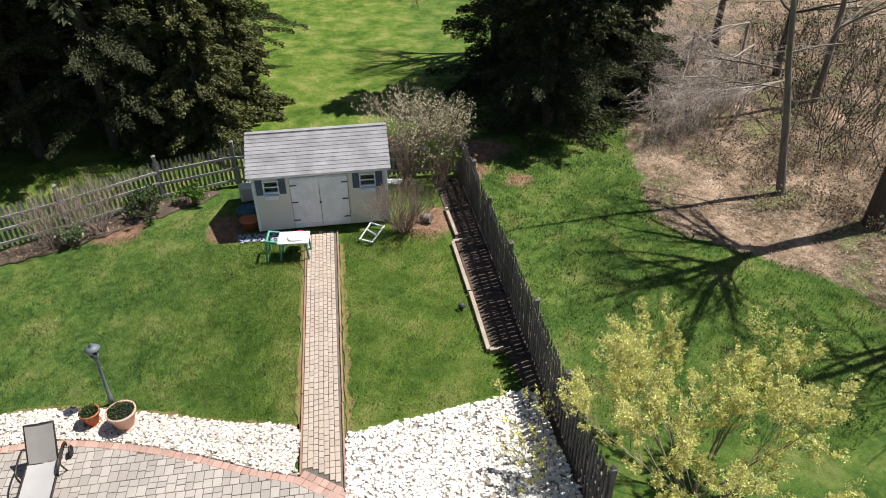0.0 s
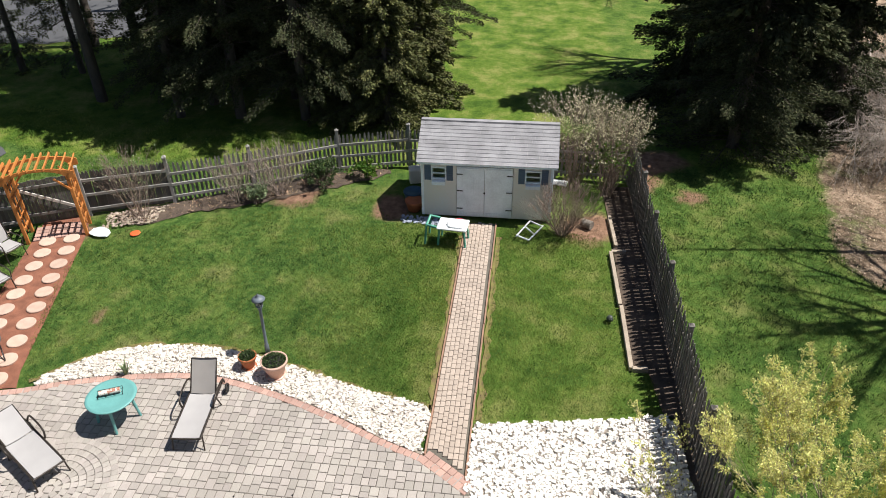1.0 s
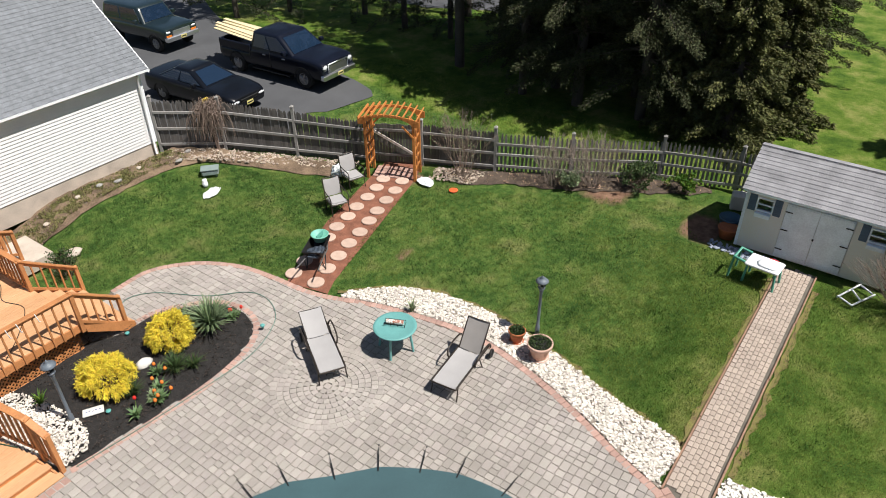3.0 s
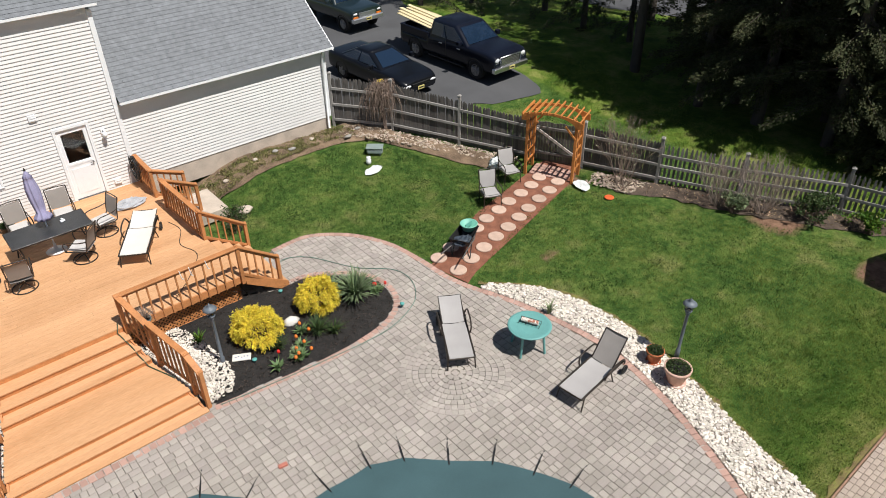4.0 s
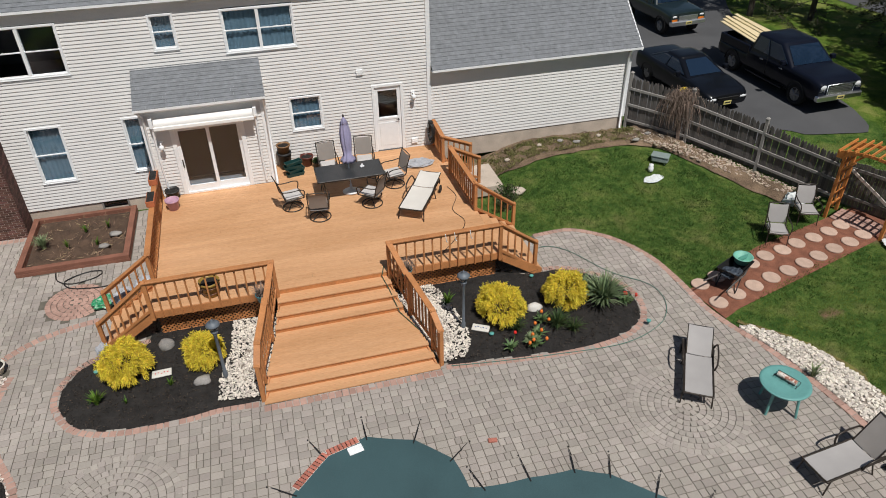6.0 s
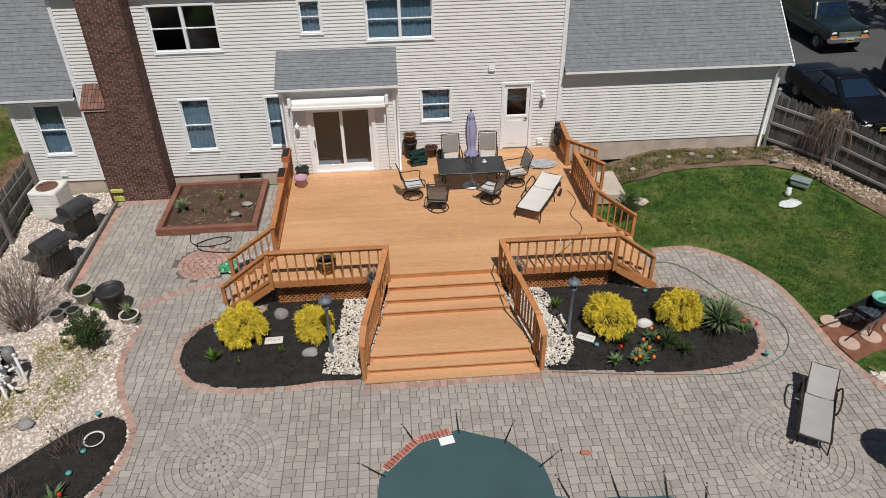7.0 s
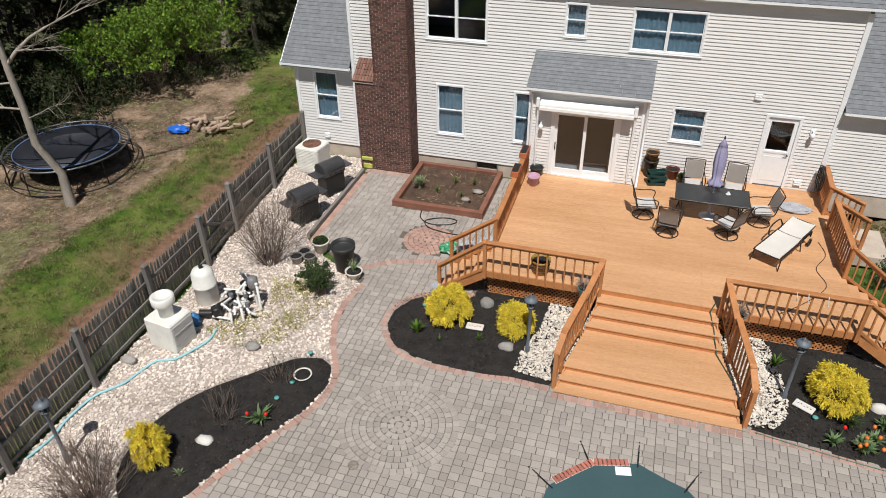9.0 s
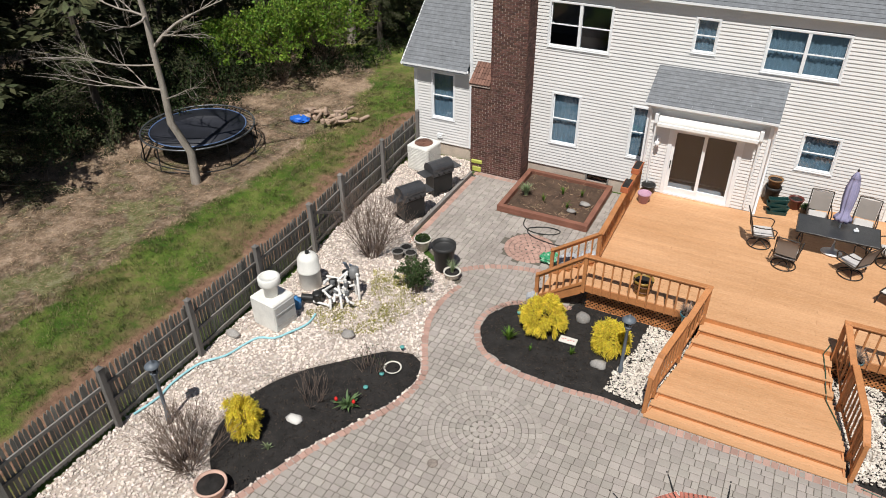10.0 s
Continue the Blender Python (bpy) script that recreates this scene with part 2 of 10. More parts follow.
PAVER = mat("concrete_paver", (0.330, 0.297, 0.268), 0.9, col2=(0.388, 0.348, 0.316), var=0.14, scale=0.7, fine=60, bump=0.3, size=0.006, rand=0.13, island=0.0, hue=0.012)
PAVER_MANY = mat("concrete_paver_field", (0.330, 0.295, 0.264), 0.9, col2=(0.388, 0.348, 0.316), var=0.14, scale=0.7, fine=60, bump=0.3, size=0.006, island=0.13, hue=0.012)
RED_PAVER = mat("red_paver", (0.395, 0.250, 0.205), 0.9, var=0.15, scale=2, fine=60, bump=0.25, size=0.006, rand=0.15)
RED_PAVER_MANY = mat("red_paver_row", (0.395, 0.250, 0.205), 0.9, var=0.15, scale=2, fine=60, bump=0.25, size=0.006, island=0.15)
JOINT = mat("joint_sand", (0.125, 0.112, 0.092), 1.0, var=0.3, scale=4, fine=80, bump=0.3)
PEBBLE = mat("white_pebble", (0.74, 0.70, 0.64), 0.85, var=0.08, scale=6, fine=40, bump=0.15, size=0.01, island=0.16, hue=0.02)
PEBBLE_GREY = mat("grey_white_pebble", (0.62, 0.565, 0.50), 0.85, var=0.16, scale=2.5, fine=40, bump=0.15, size=0.01, island=0.30, hue=0.02)
RUBBLE = mat("tan_rubble", (0.40, 0.325, 0.26), 0.9, var=0.25, scale=2, fine=30, bump=0.15, size=0.01, island=0.3, hue=0.02)
PEBBLE_TAN = mat("tan_pebble", (0.64, 0.56, 0.505), 0.85, var=0.2, scale=0.7, fine=30, bump=0.15, size=0.01, island=0.34, hue=0.02)
MULCH = mat("dark_mulch", (0.020, 0.018, 0.017), 0.95, var=0.5, scale=5, fine=55, bump=0.8, size=0.03)
SOIL = mat("garden_soil", (0.080, 0.050, 0.034), 0.95, var=0.4, scale=3, fine=40, bump=0.7, size=0.03)
BED_BROWN = mat("brown_mulch", (0.055, 0.040, 0.033), 0.95, col2=(0.13, 0.095, 0.07), var=0.5, scale=2.2, fine=45, bump=0.8, size=0.03)
RED_MULCH = mat("red_mulch", (0.21, 0.085, 0.052), 0.95, var=0.35, scale=4, fine=60, bump=0.7, size=0.02)
STONE = mat("field_stone", (0.29, 0.275, 0.26), 0.85, var=0.3, scale=5, fine=50, bump=0.3, rand=0.2)
ASPHALT = mat("asphalt", (0.076, 0.077, 0.082), 0.9, var=0.15, scale=0.8, fine=90, bump=0.2, size=0.006)
METAL_DARK = mat("dark_metal", (0.035, 0.035, 0.037), 0.4, var=0.15, metal=0.6, bump=0.05)
BLACK = mat("black_plastic", (0.018, 0.018, 0.018), 0.45, var=0.2, bump=0.05)
LAMP_POST = mat("lamp_post_paint", (0.12, 0.14, 0.165), 0.5, var=0.15, bump=0.05)
# plaster kept dark grey: the rooms' lack of light is in its colour
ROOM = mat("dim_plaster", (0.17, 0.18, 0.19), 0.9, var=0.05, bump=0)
PANE = glass("window_glass")
CURTAIN = mat("blue_grey_curtain", (0.105, 0.165, 0.205), 0.9, var=0.1, bump=0.1)


# ---- ground ----
WOOD_FLOOR = [(25.5, -10.9), (24.6, -10.6), (22.2, -9.8), (20.0, -9.5), (18.2, -8.9), (16.6, -8.9), (15.2, -10.3), (13.8, -12.0), (12.2, -12.8), (9, -14), (4, -18),
              (4, -60), (70, -60), (70, -14), (34, -12)]
WEST_DIRT = [(-16.4, 2.0), (-16.0, 9.0), (-15.8, 12.5), (-15.5, 15.5), (-15.5, 18.5), (-15.8, 22.0), (-17.2, 27.0), (-24, 30), (-50, 40), (-60, 0), (-40, -20), (-18, -6)]
WEST_TRACK = [(-12.3, 2.0), (-12.35, 6.0), (-12.3, 10.0), (-12.4, 14.0), (-12.6, 16.5), (-12.95, 19.5), (-13.3, 22.7)]
BARE = [(18.0, -2.0, 1.2), (22.6, -4.7, 1.0), (18.5, 4.1, 0.8), (21.0, -3.9, 0.7), (16.3, 13.0, 0.5), (20.0, -5.2, 0.6), (19.2, 7.2, 1.0), (9.5, -0.6, 0.4), (12.6, 10.4, 0.4)]


def axis(lo, hi, step, far):
    mid = list(np.arange(lo, hi + step * 0.5, step))
    left, right, d = [], [], step
    while (mid[0] - sum(left)) > -far:
        d *= 1.35
        left.append(d)
    d = step
    while (mid[-1] + sum(right)) < far:
        d *= 1.35
        right.append(d)
    out = [mid[0]]
    for d in left:
        out.insert(0, out[0] - d)
    out += mid[1:]
    for d in right:
        out.append(out[-1] + d)
    return out


def make_ground():
    xs, ys = axis(-30, 38, 0.4, 900), axis(-22, 42, 0.4, 900)
    verts = [(x, y, gz(x, y) - 0.028 + (0.02 * noise.noise((x * 0.7, y * 0.7, 0)) if abs(x) < 40 else 0)) for y in ys for x in xs]
    n = len(xs)
    faces = [(j * n + i, j * n + i + 1, (j + 1) * n + i + 1, (j + 1) * n + i) for j in range(len(ys) - 1) for i in range(n - 1)]
    me = bpy.data.meshes.new("ground")
    me.from_pydata(verts, [], faces)
    me.polygons.foreach_set("use_smooth", [True] * len(faces))
    zone = me.color_attributes.new("zone", "FLOAT_COLOR", "POINT")
    cols = []
    for x, y, _ in verts:
        wob = 0.5 * noise.noise((x * 0.9, y * 0.9, 5))
        leaf = 0.0
        for poly in (WOOD_FLOOR, WEST_DIRT):
            g = edge_gap(poly, x, y) if abs(x) < 60 and abs(y) < 60 else 5
            leaf = max(leaf, step01(0.5 + ((g if inside(poly, x, y) else -g) + wob) / 1.2))
        if math.hypot(x, y) > 75:
            leaf = 1.0
        dirt = 0.95 * step01(1.3 - edge_gap(WEST_TRACK, x, y, False) / 0.75 + wob) if -16 < x < -10 else 0.0
        for bx, by, r in BARE:
            dirt = max(dirt, 0.85 * step01(1.35 - math.hypot(x - bx, y - by) / r + wob))
        # the lawn's southward brightening is light on the grass, put into colour
        # the low value beyond the southern fence darkens that grass for tree shadow
        outer = 0.2 if y < -3.8 and x < 22 else 0.6 if y < -3.8 else 1.0 if x > 21 else 0.55 * (1 - step01((y - 1.0) / 4.5))
        if x < -11.1:
            outer = 0.6
            dirt = max(dirt, 0.34 + 0.32 * noise.noise((x * 0.5, y * 0.5, 9)))
        cols += [leaf, dirt, outer, 1.0]
    zone.data.foreach_set("color", cols)
    me.materials.append(ground_material())
    return tagged(new("ground", me), "spring lawn running into leaf litter and bare soil", "ground", kind="structure")


def ground_material():
    m = bpy.data.materials.new("lawn_and_litter")
    m.use_nodes = True
    t = m.node_tree
    nd, ln = t.nodes, t.links.new
    bs = nd["Principled BSDF"]
    co, at, sep = nd.new("ShaderNodeTexCoord"), nd.new("ShaderNodeAttribute"), nd.new("ShaderNodeSeparateColor")
    at.attribute_name = "zone"
    ln(at.outputs["Color"], sep.inputs[0])

    def noise_at(s, detail=6, rough=0.6):
        n = nd.new("ShaderNodeTexNoise")
        n.inputs["Scale"].default_value, n.inputs["Detail"].default_value, n.inputs["Roughness"].default_value = s, detail, rough
        ln(co.outputs["Object"], n.inputs["Vector"])
        return n.outputs[0]

    def ramp(src, *stops):
        r = nd.new("ShaderNodeValToRGB")
        while len(r.color_ramp.elements) < len(stops):
            r.color_ramp.elements.new(0.5)
        for e, (p, c) in zip(r.color_ramp.elements, stops):
            e.position, e.color = p, (*c, 1)
        ln(src, r.inputs[0])
        return r.outputs[0]

    def blend(f, a, b, mode="MIX"):
        x = nd.new("ShaderNodeMix")
        x.data_type, x.blend_type = "RGBA", mode
        if isinstance(f, float):
            x.inputs[0].default_value = f
        else:
            ln(f, x.inputs[0])
        ln(a, x.inputs[6])
        ln(b, x.inputs[7])
        return x.outputs[2]

    patch, tuft, blade = noise_at(0.8, 5, 0.62), noise_at(4.5, 6, 0.7), noise_at(60, 4, 0.7)
    lawn = ramp(patch, (0.38, (0.026, 0.070, 0.013)), (0.47, (0.055, 0.115, 0.022)), (0.56, (0.120, 0.168, 0.038)), (0.67, (0.26, 0.24, 0.095)))
    lawn2 = ramp(tuft, (0.36, (0.024, 0.062, 0.013)), (0.5, (0.075, 0.135, 0.026)), (0.64, (0.165, 0.215, 0.055)))
    lawn = blend(0.55, lawn, lawn2)
    far_lawn = ramp(noise_at(0.8, 8, 0.68), (0.36, (0.046, 0.098, 0.012)), (0.5, (0.110, 0.172, 0.024)), (0.62, (0.215, 0.235, 0.065)))
    lawn = blend(sep.outputs["Blue"], lawn, far_lawn)
    grain = ramp(blade, (0.32, (0.5, 0.5, 0.5)), (0.68, (1.45, 1.45, 1.45)))
    lawn = blend(1.0, lawn, grain, "MULTIPLY")
    litter = ramp(noise_at(3.2, 8, 0.78), (0.36, (0.090, 0.055, 0.034)), (0.49, (0.27, 0.185, 0.12)), (0.62, (0.56, 0.44, 0.33)))
    moss = ramp(noise_at(0.5, 8, 0.7), (0.38, (0.50, 0.37, 0.27)), (0.47, (0.25, 0.18, 0.125)), (0.53, (0.075, 0.06, 0.042)), (0.60, (0.13, 0.175, 0.055)))
    litter = blend(0.62, litter, moss)
    litter = blend(1.0, litter, ramp(noise_at(22, 5, 0.8), (0.3, (0.55, 0.55, 0.55)), (0.7, (1.3, 1.3, 1.3))), "MULTIPLY")
    soil = ramp(noise_at(5, 6), (0.3, (0.15, 0.085, 0.055)), (0.7, (0.33, 0.20, 0.135)))

    def edge(sock):
        a = nd.new("ShaderNodeMath")
        a.operation = "MULTIPLY_ADD"
        a.inputs[1].default_value = 0.9
        ln(noise_at(2.3, 7, 0.7), a.inputs[0])
        ln(sock, a.inputs[2])
        r = nd.new("ShaderNodeMapRange")
        r.inputs["From Min"].default_value, r.inputs["From Max"].default_value = 0.72, 1.12
        ln(a.outputs[0], r.inputs[0])
        return r.outputs[0]

    c = blend(edge(sep.outputs["Green"]), lawn, soil)
    c = blend(edge(sep.outputs["Red"]), c, litter)
    ln(c, bs.inputs["Base Color"])
    bs.inputs["Roughness"].default_value = 0.95
    bs.inputs["Specular IOR Level"].default_value = 0.15
    bp = nd.new("ShaderNodeBump")
    bp.inputs["Strength"].default_value, bp.inputs["Distance"].default_value = 0.8, 0.05
    h = nd.new("ShaderNodeMath")
    h.operation = "ADD"
    ln(blade, h.inputs[0])
    ln(tuft, h.inputs[1])
    ln(h.outputs[0], bp.inputs["Height"])
    ln(bp.outputs[0], bs.inputs["Normal"])
    return m


make_ground()


def sheet(poly, lift, step=0.3, rough=0.0, mound=0.0, seed=1, freq=6.0):
    """A Build with the polygon filled with triangles, lying on the ground; it swells towards its middle by mound."""
    from mathutils import geometry
    xs, ys = [p[0] for p in poly], [p[1] for p in poly]
    pts = [Vector(p) for p in poly]
    r = random.Random(seed)
    x = min(xs)
    while x < max(xs):
        y = min(ys)
        while y < max(ys):
            q = (x + r.uniform(-0.3, 0.3) * step, y + r.uniform(-0.3, 0.3) * step)
            if inside(poly, *q) and edge_gap(poly, *q) > step * 0.4:
                pts.append(Vector(q))
            y += step
        x += step
    n = len(poly)
    vs, _, fs, *_ = geometry.delaunay_2d_cdt(pts, [(i, (i + 1) % n) for i in range(n)], [], 1, 1e-5)
    b = Build()
    out = []
    for v in vs:
        g = edge_gap(poly, v.x, v.y)
        k = step01(g / 0.35)
        out.append((v.x, v.y, gz(v.x, v.y) + lift * (0.15 + 0.85 * step01(g / 0.06)) + mound * k + rough * k * noise.noise((v.x * freq, v.y * freq, seed))))
    b.add(out, [f for f in fs], True)
    return b


CHIP = [Vector((a, b, c)).normalized() for a in (-1, 1) for b in (-1, 1) for c in (-1, 1)]
CHIP_FACES = [(0, 1, 3, 2), (4, 6, 7, 5), (0, 4, 5, 1), (2, 3, 7, 6), (0, 2, 6, 4), (1, 5, 7, 3)]


def pebbles(poly, count, sizes, lift=0.0, seed=2, avoid=(), chips=False):
    b = Build()
    r = random.Random(seed)
    xs, ys = [p[0] for p in poly], [p[1] for p in poly]
    base, faces = (CHIP, CHIP_FACES) if chips else ico(1)
    made = 0
    for _ in range(count * 6):
        if made >= count:
            break
        x, y = r.uniform(min(xs), max(xs)), r.uniform(min(ys), max(ys))
        if not inside(poly, x, y) or any(inside(a, x, y) for a in avoid):
            continue
        s = r.uniform(*sizes)
        q = Euler((r.uniform(-0.4, 0.4), r.uniform(-0.4, 0.4), r.uniform(0, 6.3))).to_matrix()
        k = (s * r.uniform(0.8, 1.35), s * r.uniform(0.65, 1.0), s * r.uniform(0.45, 0.7))
        c = Vector((x, y, gz(x, y) + lift + k[2] * r.uniform(0.1, 0.7)))
        b.add([c + q @ Vector((p.x * k[0], p.y * k[1], p.z * k[2])) * r.uniform(0.8 if chips else 0.84, 1.25 if chips else 1.14) for p in base], faces, False)
        made += 1
    return b


# ---- outlines of paving, beds and stones ----
EAST_EDGE = smooth_line([(6.9, 15.75), (7.9, 15.75), (8.65, 15.3), (9.2, 14.65), (9.62, 13.7), (9.78, 12.5), (9.82, 11.6), (10.0, 10.8), (10.3, 10.0), (10.55, 9.1),
                         (10.75, 8.1), (10.85, 7.2), (10.78, 6.3), (10.58, 5.4), (10.3, 4.5), (9.95, 3.6), (9.5, 2.6), (9.15, 1.65)], 0.11)
WEST_EDGE = smooth_line([(-7.9, 4.6), (-7.5, 5.7), (-7.25, 6.4), (-6.92, 7.3), (-6.4, 8.35), (-6.0, 9.2), (-5.86, 9.9), (-5.95, 10.4), (-6.35, 11.15), (-6.68, 12.0), (-6.75, 12.8),
                         (-6.62, 13.6)], 0.11)
POOL_ANCHORS = [(-0.78, 8.1), (-0.70, 8.74), (-0.03, 9.48), (0.88, 9.73), (1.81, 9.38), (2.43, 8.72), (2.54, 8.0), (2.78, 7.93), (3.70, 7.89), (4.60, 7.84), (5.22, 7.54), (5.85, 6.90), (6.50, 6.33),
                (6.94, 5.62), (7.26, 4.95), (7.4, 4.0), (7.2, 2.2), (6.4, 0.0), (4.5, -2.2), (1.5, -3.2), (-1.2, -2.4), (-2.4, 0.0), (-2.2, 3.5), (-1.3, 6.0)]
POOL = []
for (px, py), (qx, qy) in zip(POOL_ANCHORS, POOL_ANCHORS[1:] + POOL_ANCHORS[:1]):
    for k in (0.0, 0.25, 0.5, 0.75):
        pull = 0.10 * k * (1 - k) * math.hypot(qx - px, qy - py) / 0.25 * 0.25
        d = math.hypot(qx - px, qy - py)
        POOL.append((px + (qx - px) * k - (qy - py) / d * -pull * -1, py + (qy - py) * k + (qx - px) / d * -pull))
BED_E = smooth_line([(2.95, 11.3), (3.65, 11.2), (4.6, 11.08), (5.7, 10.98), (6.6, 11.0), (7.4, 11.15), (8.0, 11.55), (8.25, 12.2), (8.1, 12.95), (7.6, 13.5), (6.9, 13.95), (6.0, 14.0)],
                    0.15) + [(5.3, 14.4), (2.3, 14.4)]
BED_W = [(-0.55, 14.4), (-3.5, 14.4)] + smooth_line([(-3.6, 13.95), (-4.6, 13.7), (-5.1, 13.35), (-5.38, 12.7), (-5.22, 12.1), (-4.8, 11.58), (-4.0, 11.32), (-2.7, 11.3), (-2.0, 11.38), (-1.1, 11.33)],
                                                    0.15)
DECK_AREA = [(-3.3, 14.0), (5.25, 14.0), (5.25, 20.5), (-3.3, 20.5)]
GARDEN = [(-7.2, 17.7), (-4.3, 17.7), (-4.3, 20.45), (-7.2, 20.45)]
PATIO = [(-8.85, 20.4), (-8.8, 15.2), (-8.2, 14.85)] + [(-6.9, 14.0)] + WEST_EDGE[::-1] + [(-8.2, 3.6), (-8.4, -4.5), (7.6, -4.5), (7.65, 0.2), (8.64, 0.78), (9.16, 1.60)] + EAST_EDGE[::-1] + [(6.0, 15.3), (5.2, 15.9), (5.2, 20.4)]
STAIR_AREA = [(-1.05, 11.3), (2.85, 11.3), (2.25, 14.2), (-0.45, 14.2)]
HOLES = [POOL, BED_E, BED_W, DECK_AREA, STAIR_AREA, GARDEN]
CIRCLES = [(7.55, 8.66, 1.10), (-3.95, 9.35, 1.20)]
RED_ROUND = (-5.5, 16.15, 0.8)


def paver(b, x, y, z, w, d, h=0.05, c=0.011, turn=0.0):
    """One stone with a rounded upper rim and no underside."""
    vs = []
    for k, zz in ((0, z - h), (0, z - c), (c, z)):
        vs += [(-w / 2 + k, -d / 2 + k, zz), (w / 2 - k, -d / 2 + k, zz), (w / 2 - k, d / 2 - k, zz), (-w / 2 + k, d / 2 - k, zz)]
    s, q = math.sin(turn), math.cos(turn)
    vs = [(x + q * a - s * e, y + s * a + q * e, zz) for a, e, zz in vs]
    fs = [(i + 4 * l, (i + 1) % 4 + 4 * l, (i + 1) % 4 + 4 * l + 4, i + 4 * l + 4) for l in (0, 1) for i in range(4)] + [(8, 9, 10, 11)]
    b.add(vs, fs)


def brick_row(b, line, depth, pitch=0.152, side=1, z=0.031, keep=None):
    """Bricks set on end along a line; those for which keep says so come back as places for single pieces."""
    single, rest = [], 0.0
    for (ax, ay), (bx, by) in zip(line, line[1:]):
        d = math.hypot(bx - ax, by - ay)
        pos = rest
        while pos < d:
            k = pos / d
            a = math.atan2(by - ay, bx - ax)
            x, y = ax + (bx - ax) * k - math.sin(a) * depth / 2 * side, ay + (by - ay) * k + math.cos(a) * depth / 2 * side
            if keep and keep(x, y):
                single.append((x, y, a))
            else:
                paver(b, x, y, z - 0.006 + rnd.uniform(-0.004, 0.004), pitch - 0.010, depth, turn=a + rnd.uniform(-0.04, 0.04))
            pos += pitch
        rest = pos - d
    return single


def make_patio():
    patio = thing("patio", (0, 8, 0), "grey concrete paver patio with red brick borders", "patio", kind="structure")
    base = [(x, y) for x, y in PATIO]
    part("sand_bed", sheet(base, 0.004, 0.8), JOINT, patio, "dark jointing sand")
    field, ring, red = Build(), Build(), Build()
    single = []
    # courses of squares and oblongs, some laid along, some across
    u, x = 0.084, -8.9
    blocks = ([(0, 0, 2.5, 2.15), (2.5, 0, 2.5, 2.15)], [(0, 0, 2.5, 2.15), (2.5, 0, 2.5, 2.15)], [(0, 0, 2, 2.15), (2, 0, 3, 2.15)], [(0, 0, 3, 2.15), (3, 0, 2, 2.15)],
              [(0, 0, 1.8, 2.15), (1.8, 0, 1.6, 2.15), (3.4, 0, 1.6, 2.15)], [(0, 0, 2.2, 1.8), (2.2, 0, 2.8, 1.8)])
    while x < 10.9:
        y = -4.9 + rnd.uniform(0, 0.5)
        while y < 20.4:
            block = rnd.choice(blocks)
            for i, j, wu, du in block:
                w, d = wu * u, du * u
                cx, cy = x + i * u + w / 2, y + j * u + d / 2
                if not inside(PATIO, cx, cy) or edge_gap(PATIO, cx, cy) < 0.09:
                    continue
                if any(inside(h, cx, cy) for h in HOLES[1:]) or (inside(POOL, cx, cy) and edge_gap(POOL, cx, cy) > 0.3):
                    continue
                if any(math.hypot(cx - a, cy - c) < r - 0.06 for a, c, r in CIRCLES) or math.hypot(cx - RED_ROUND[0], cy - RED_ROUND[1]) < RED_ROUND[2]:
                    continue
                if 9.55 < cy < 11.2 and -0.95 < cx < 5.0 and len(single) < 300:
                    single.append((cx, cy, w - 0.011, d - 0.011))
                else:
                    paver(field, cx, cy, 0.02 + rnd.uniform(-0.003, 0.003), w - 0.010 - rnd.uniform(0, 0.004), d - 0.010 - rnd.uniform(0, 0.004), c=0.007, turn=rnd.uniform(-0.02, 0.02))
            y += max(j + du for i, j, wu, du in block) * u
        x += 5 * u
    for a, c, r in CIRCLES:
        rad = 0.0
        paver(ring, a, c, 0.025, 0.16, 0.16)
        rad = 0.17
        while rad < r + 0.10:
            n = max(7, round(math.tau * rad / 0.138))
            off = rnd.random()
            for k in range(n):
                g = math.tau * (k + off) / n
                paver(ring, a + rad * math.cos(g), c + rad * math.sin(g), 0.031 + rnd.uniform(-0.003, 0.003), 0.137, math.tau * rad / n - 0.009, c=0.006, turn=g)
            rad += 0.146
    a, c, r = RED_ROUND
    rad = 0.08
    while rad < r:
        n = max(4, round(math.tau * rad / 0.15))
        for k in range(n):
            g = math.tau * (k + 0.3 * rad) / n
            paver(red, a + rad * math.cos(g), c + rad * math.sin(g), 0.024 + rnd.uniform(-0.003, 0.003), 0.135, math.tau * rad / n - 0.012, turn=g)
        rad += 0.148
    # red edging along the lawn, the gravel, the beds, the house side and across the western walk
    lone = brick_row(red, EAST_EDGE, 0.17, side=-1, keep=lambda x, y: 4.4 < y < 9.6)
    brick_row(red, WEST_EDGE, 0.17, side=-1)
    brick_row(red, [(-8.83, 14.9), (-8.86, 19.4)], 0.2, side=-1)
    brick_row(red, [(-8.8, 19.55), (-7.3, 19.55)], 0.2)
    brick_row(red, smooth_line([(-7.1, 13.9), (-6.3, 14.6), (-5.5, 14.95), (-4.3, 15.2)], 0.1), 0.2)
    brick_row(red, BED_E[1:-2], 0.16, side=-1)
    brick_row(red, BED_W[2:-1], 0.16, side=-1)
    brick_row(red, [(-1.0, 11.17), (2.85, 11.17)], 0.18, side=-1)
    brick_row(red, [(8.50, 0.72), (9.16, 1.66)], 0.17)
    brick_row(red, [(8.50, 0.72), (9.16, 1.66)], 0.17, side=-1)
    part("paver_field", field, PAVER_MANY, patio)["kind"] = "stuff"
    part("paver_circle", ring, PAVER_MANY, patio, "rings of pavers laid in a circle")["kind"] = "stuff"
    part("border_course", red, RED_PAVER_MANY, patio, "red brick edging")["kind"] = "stuff"
    return patio, single, lone


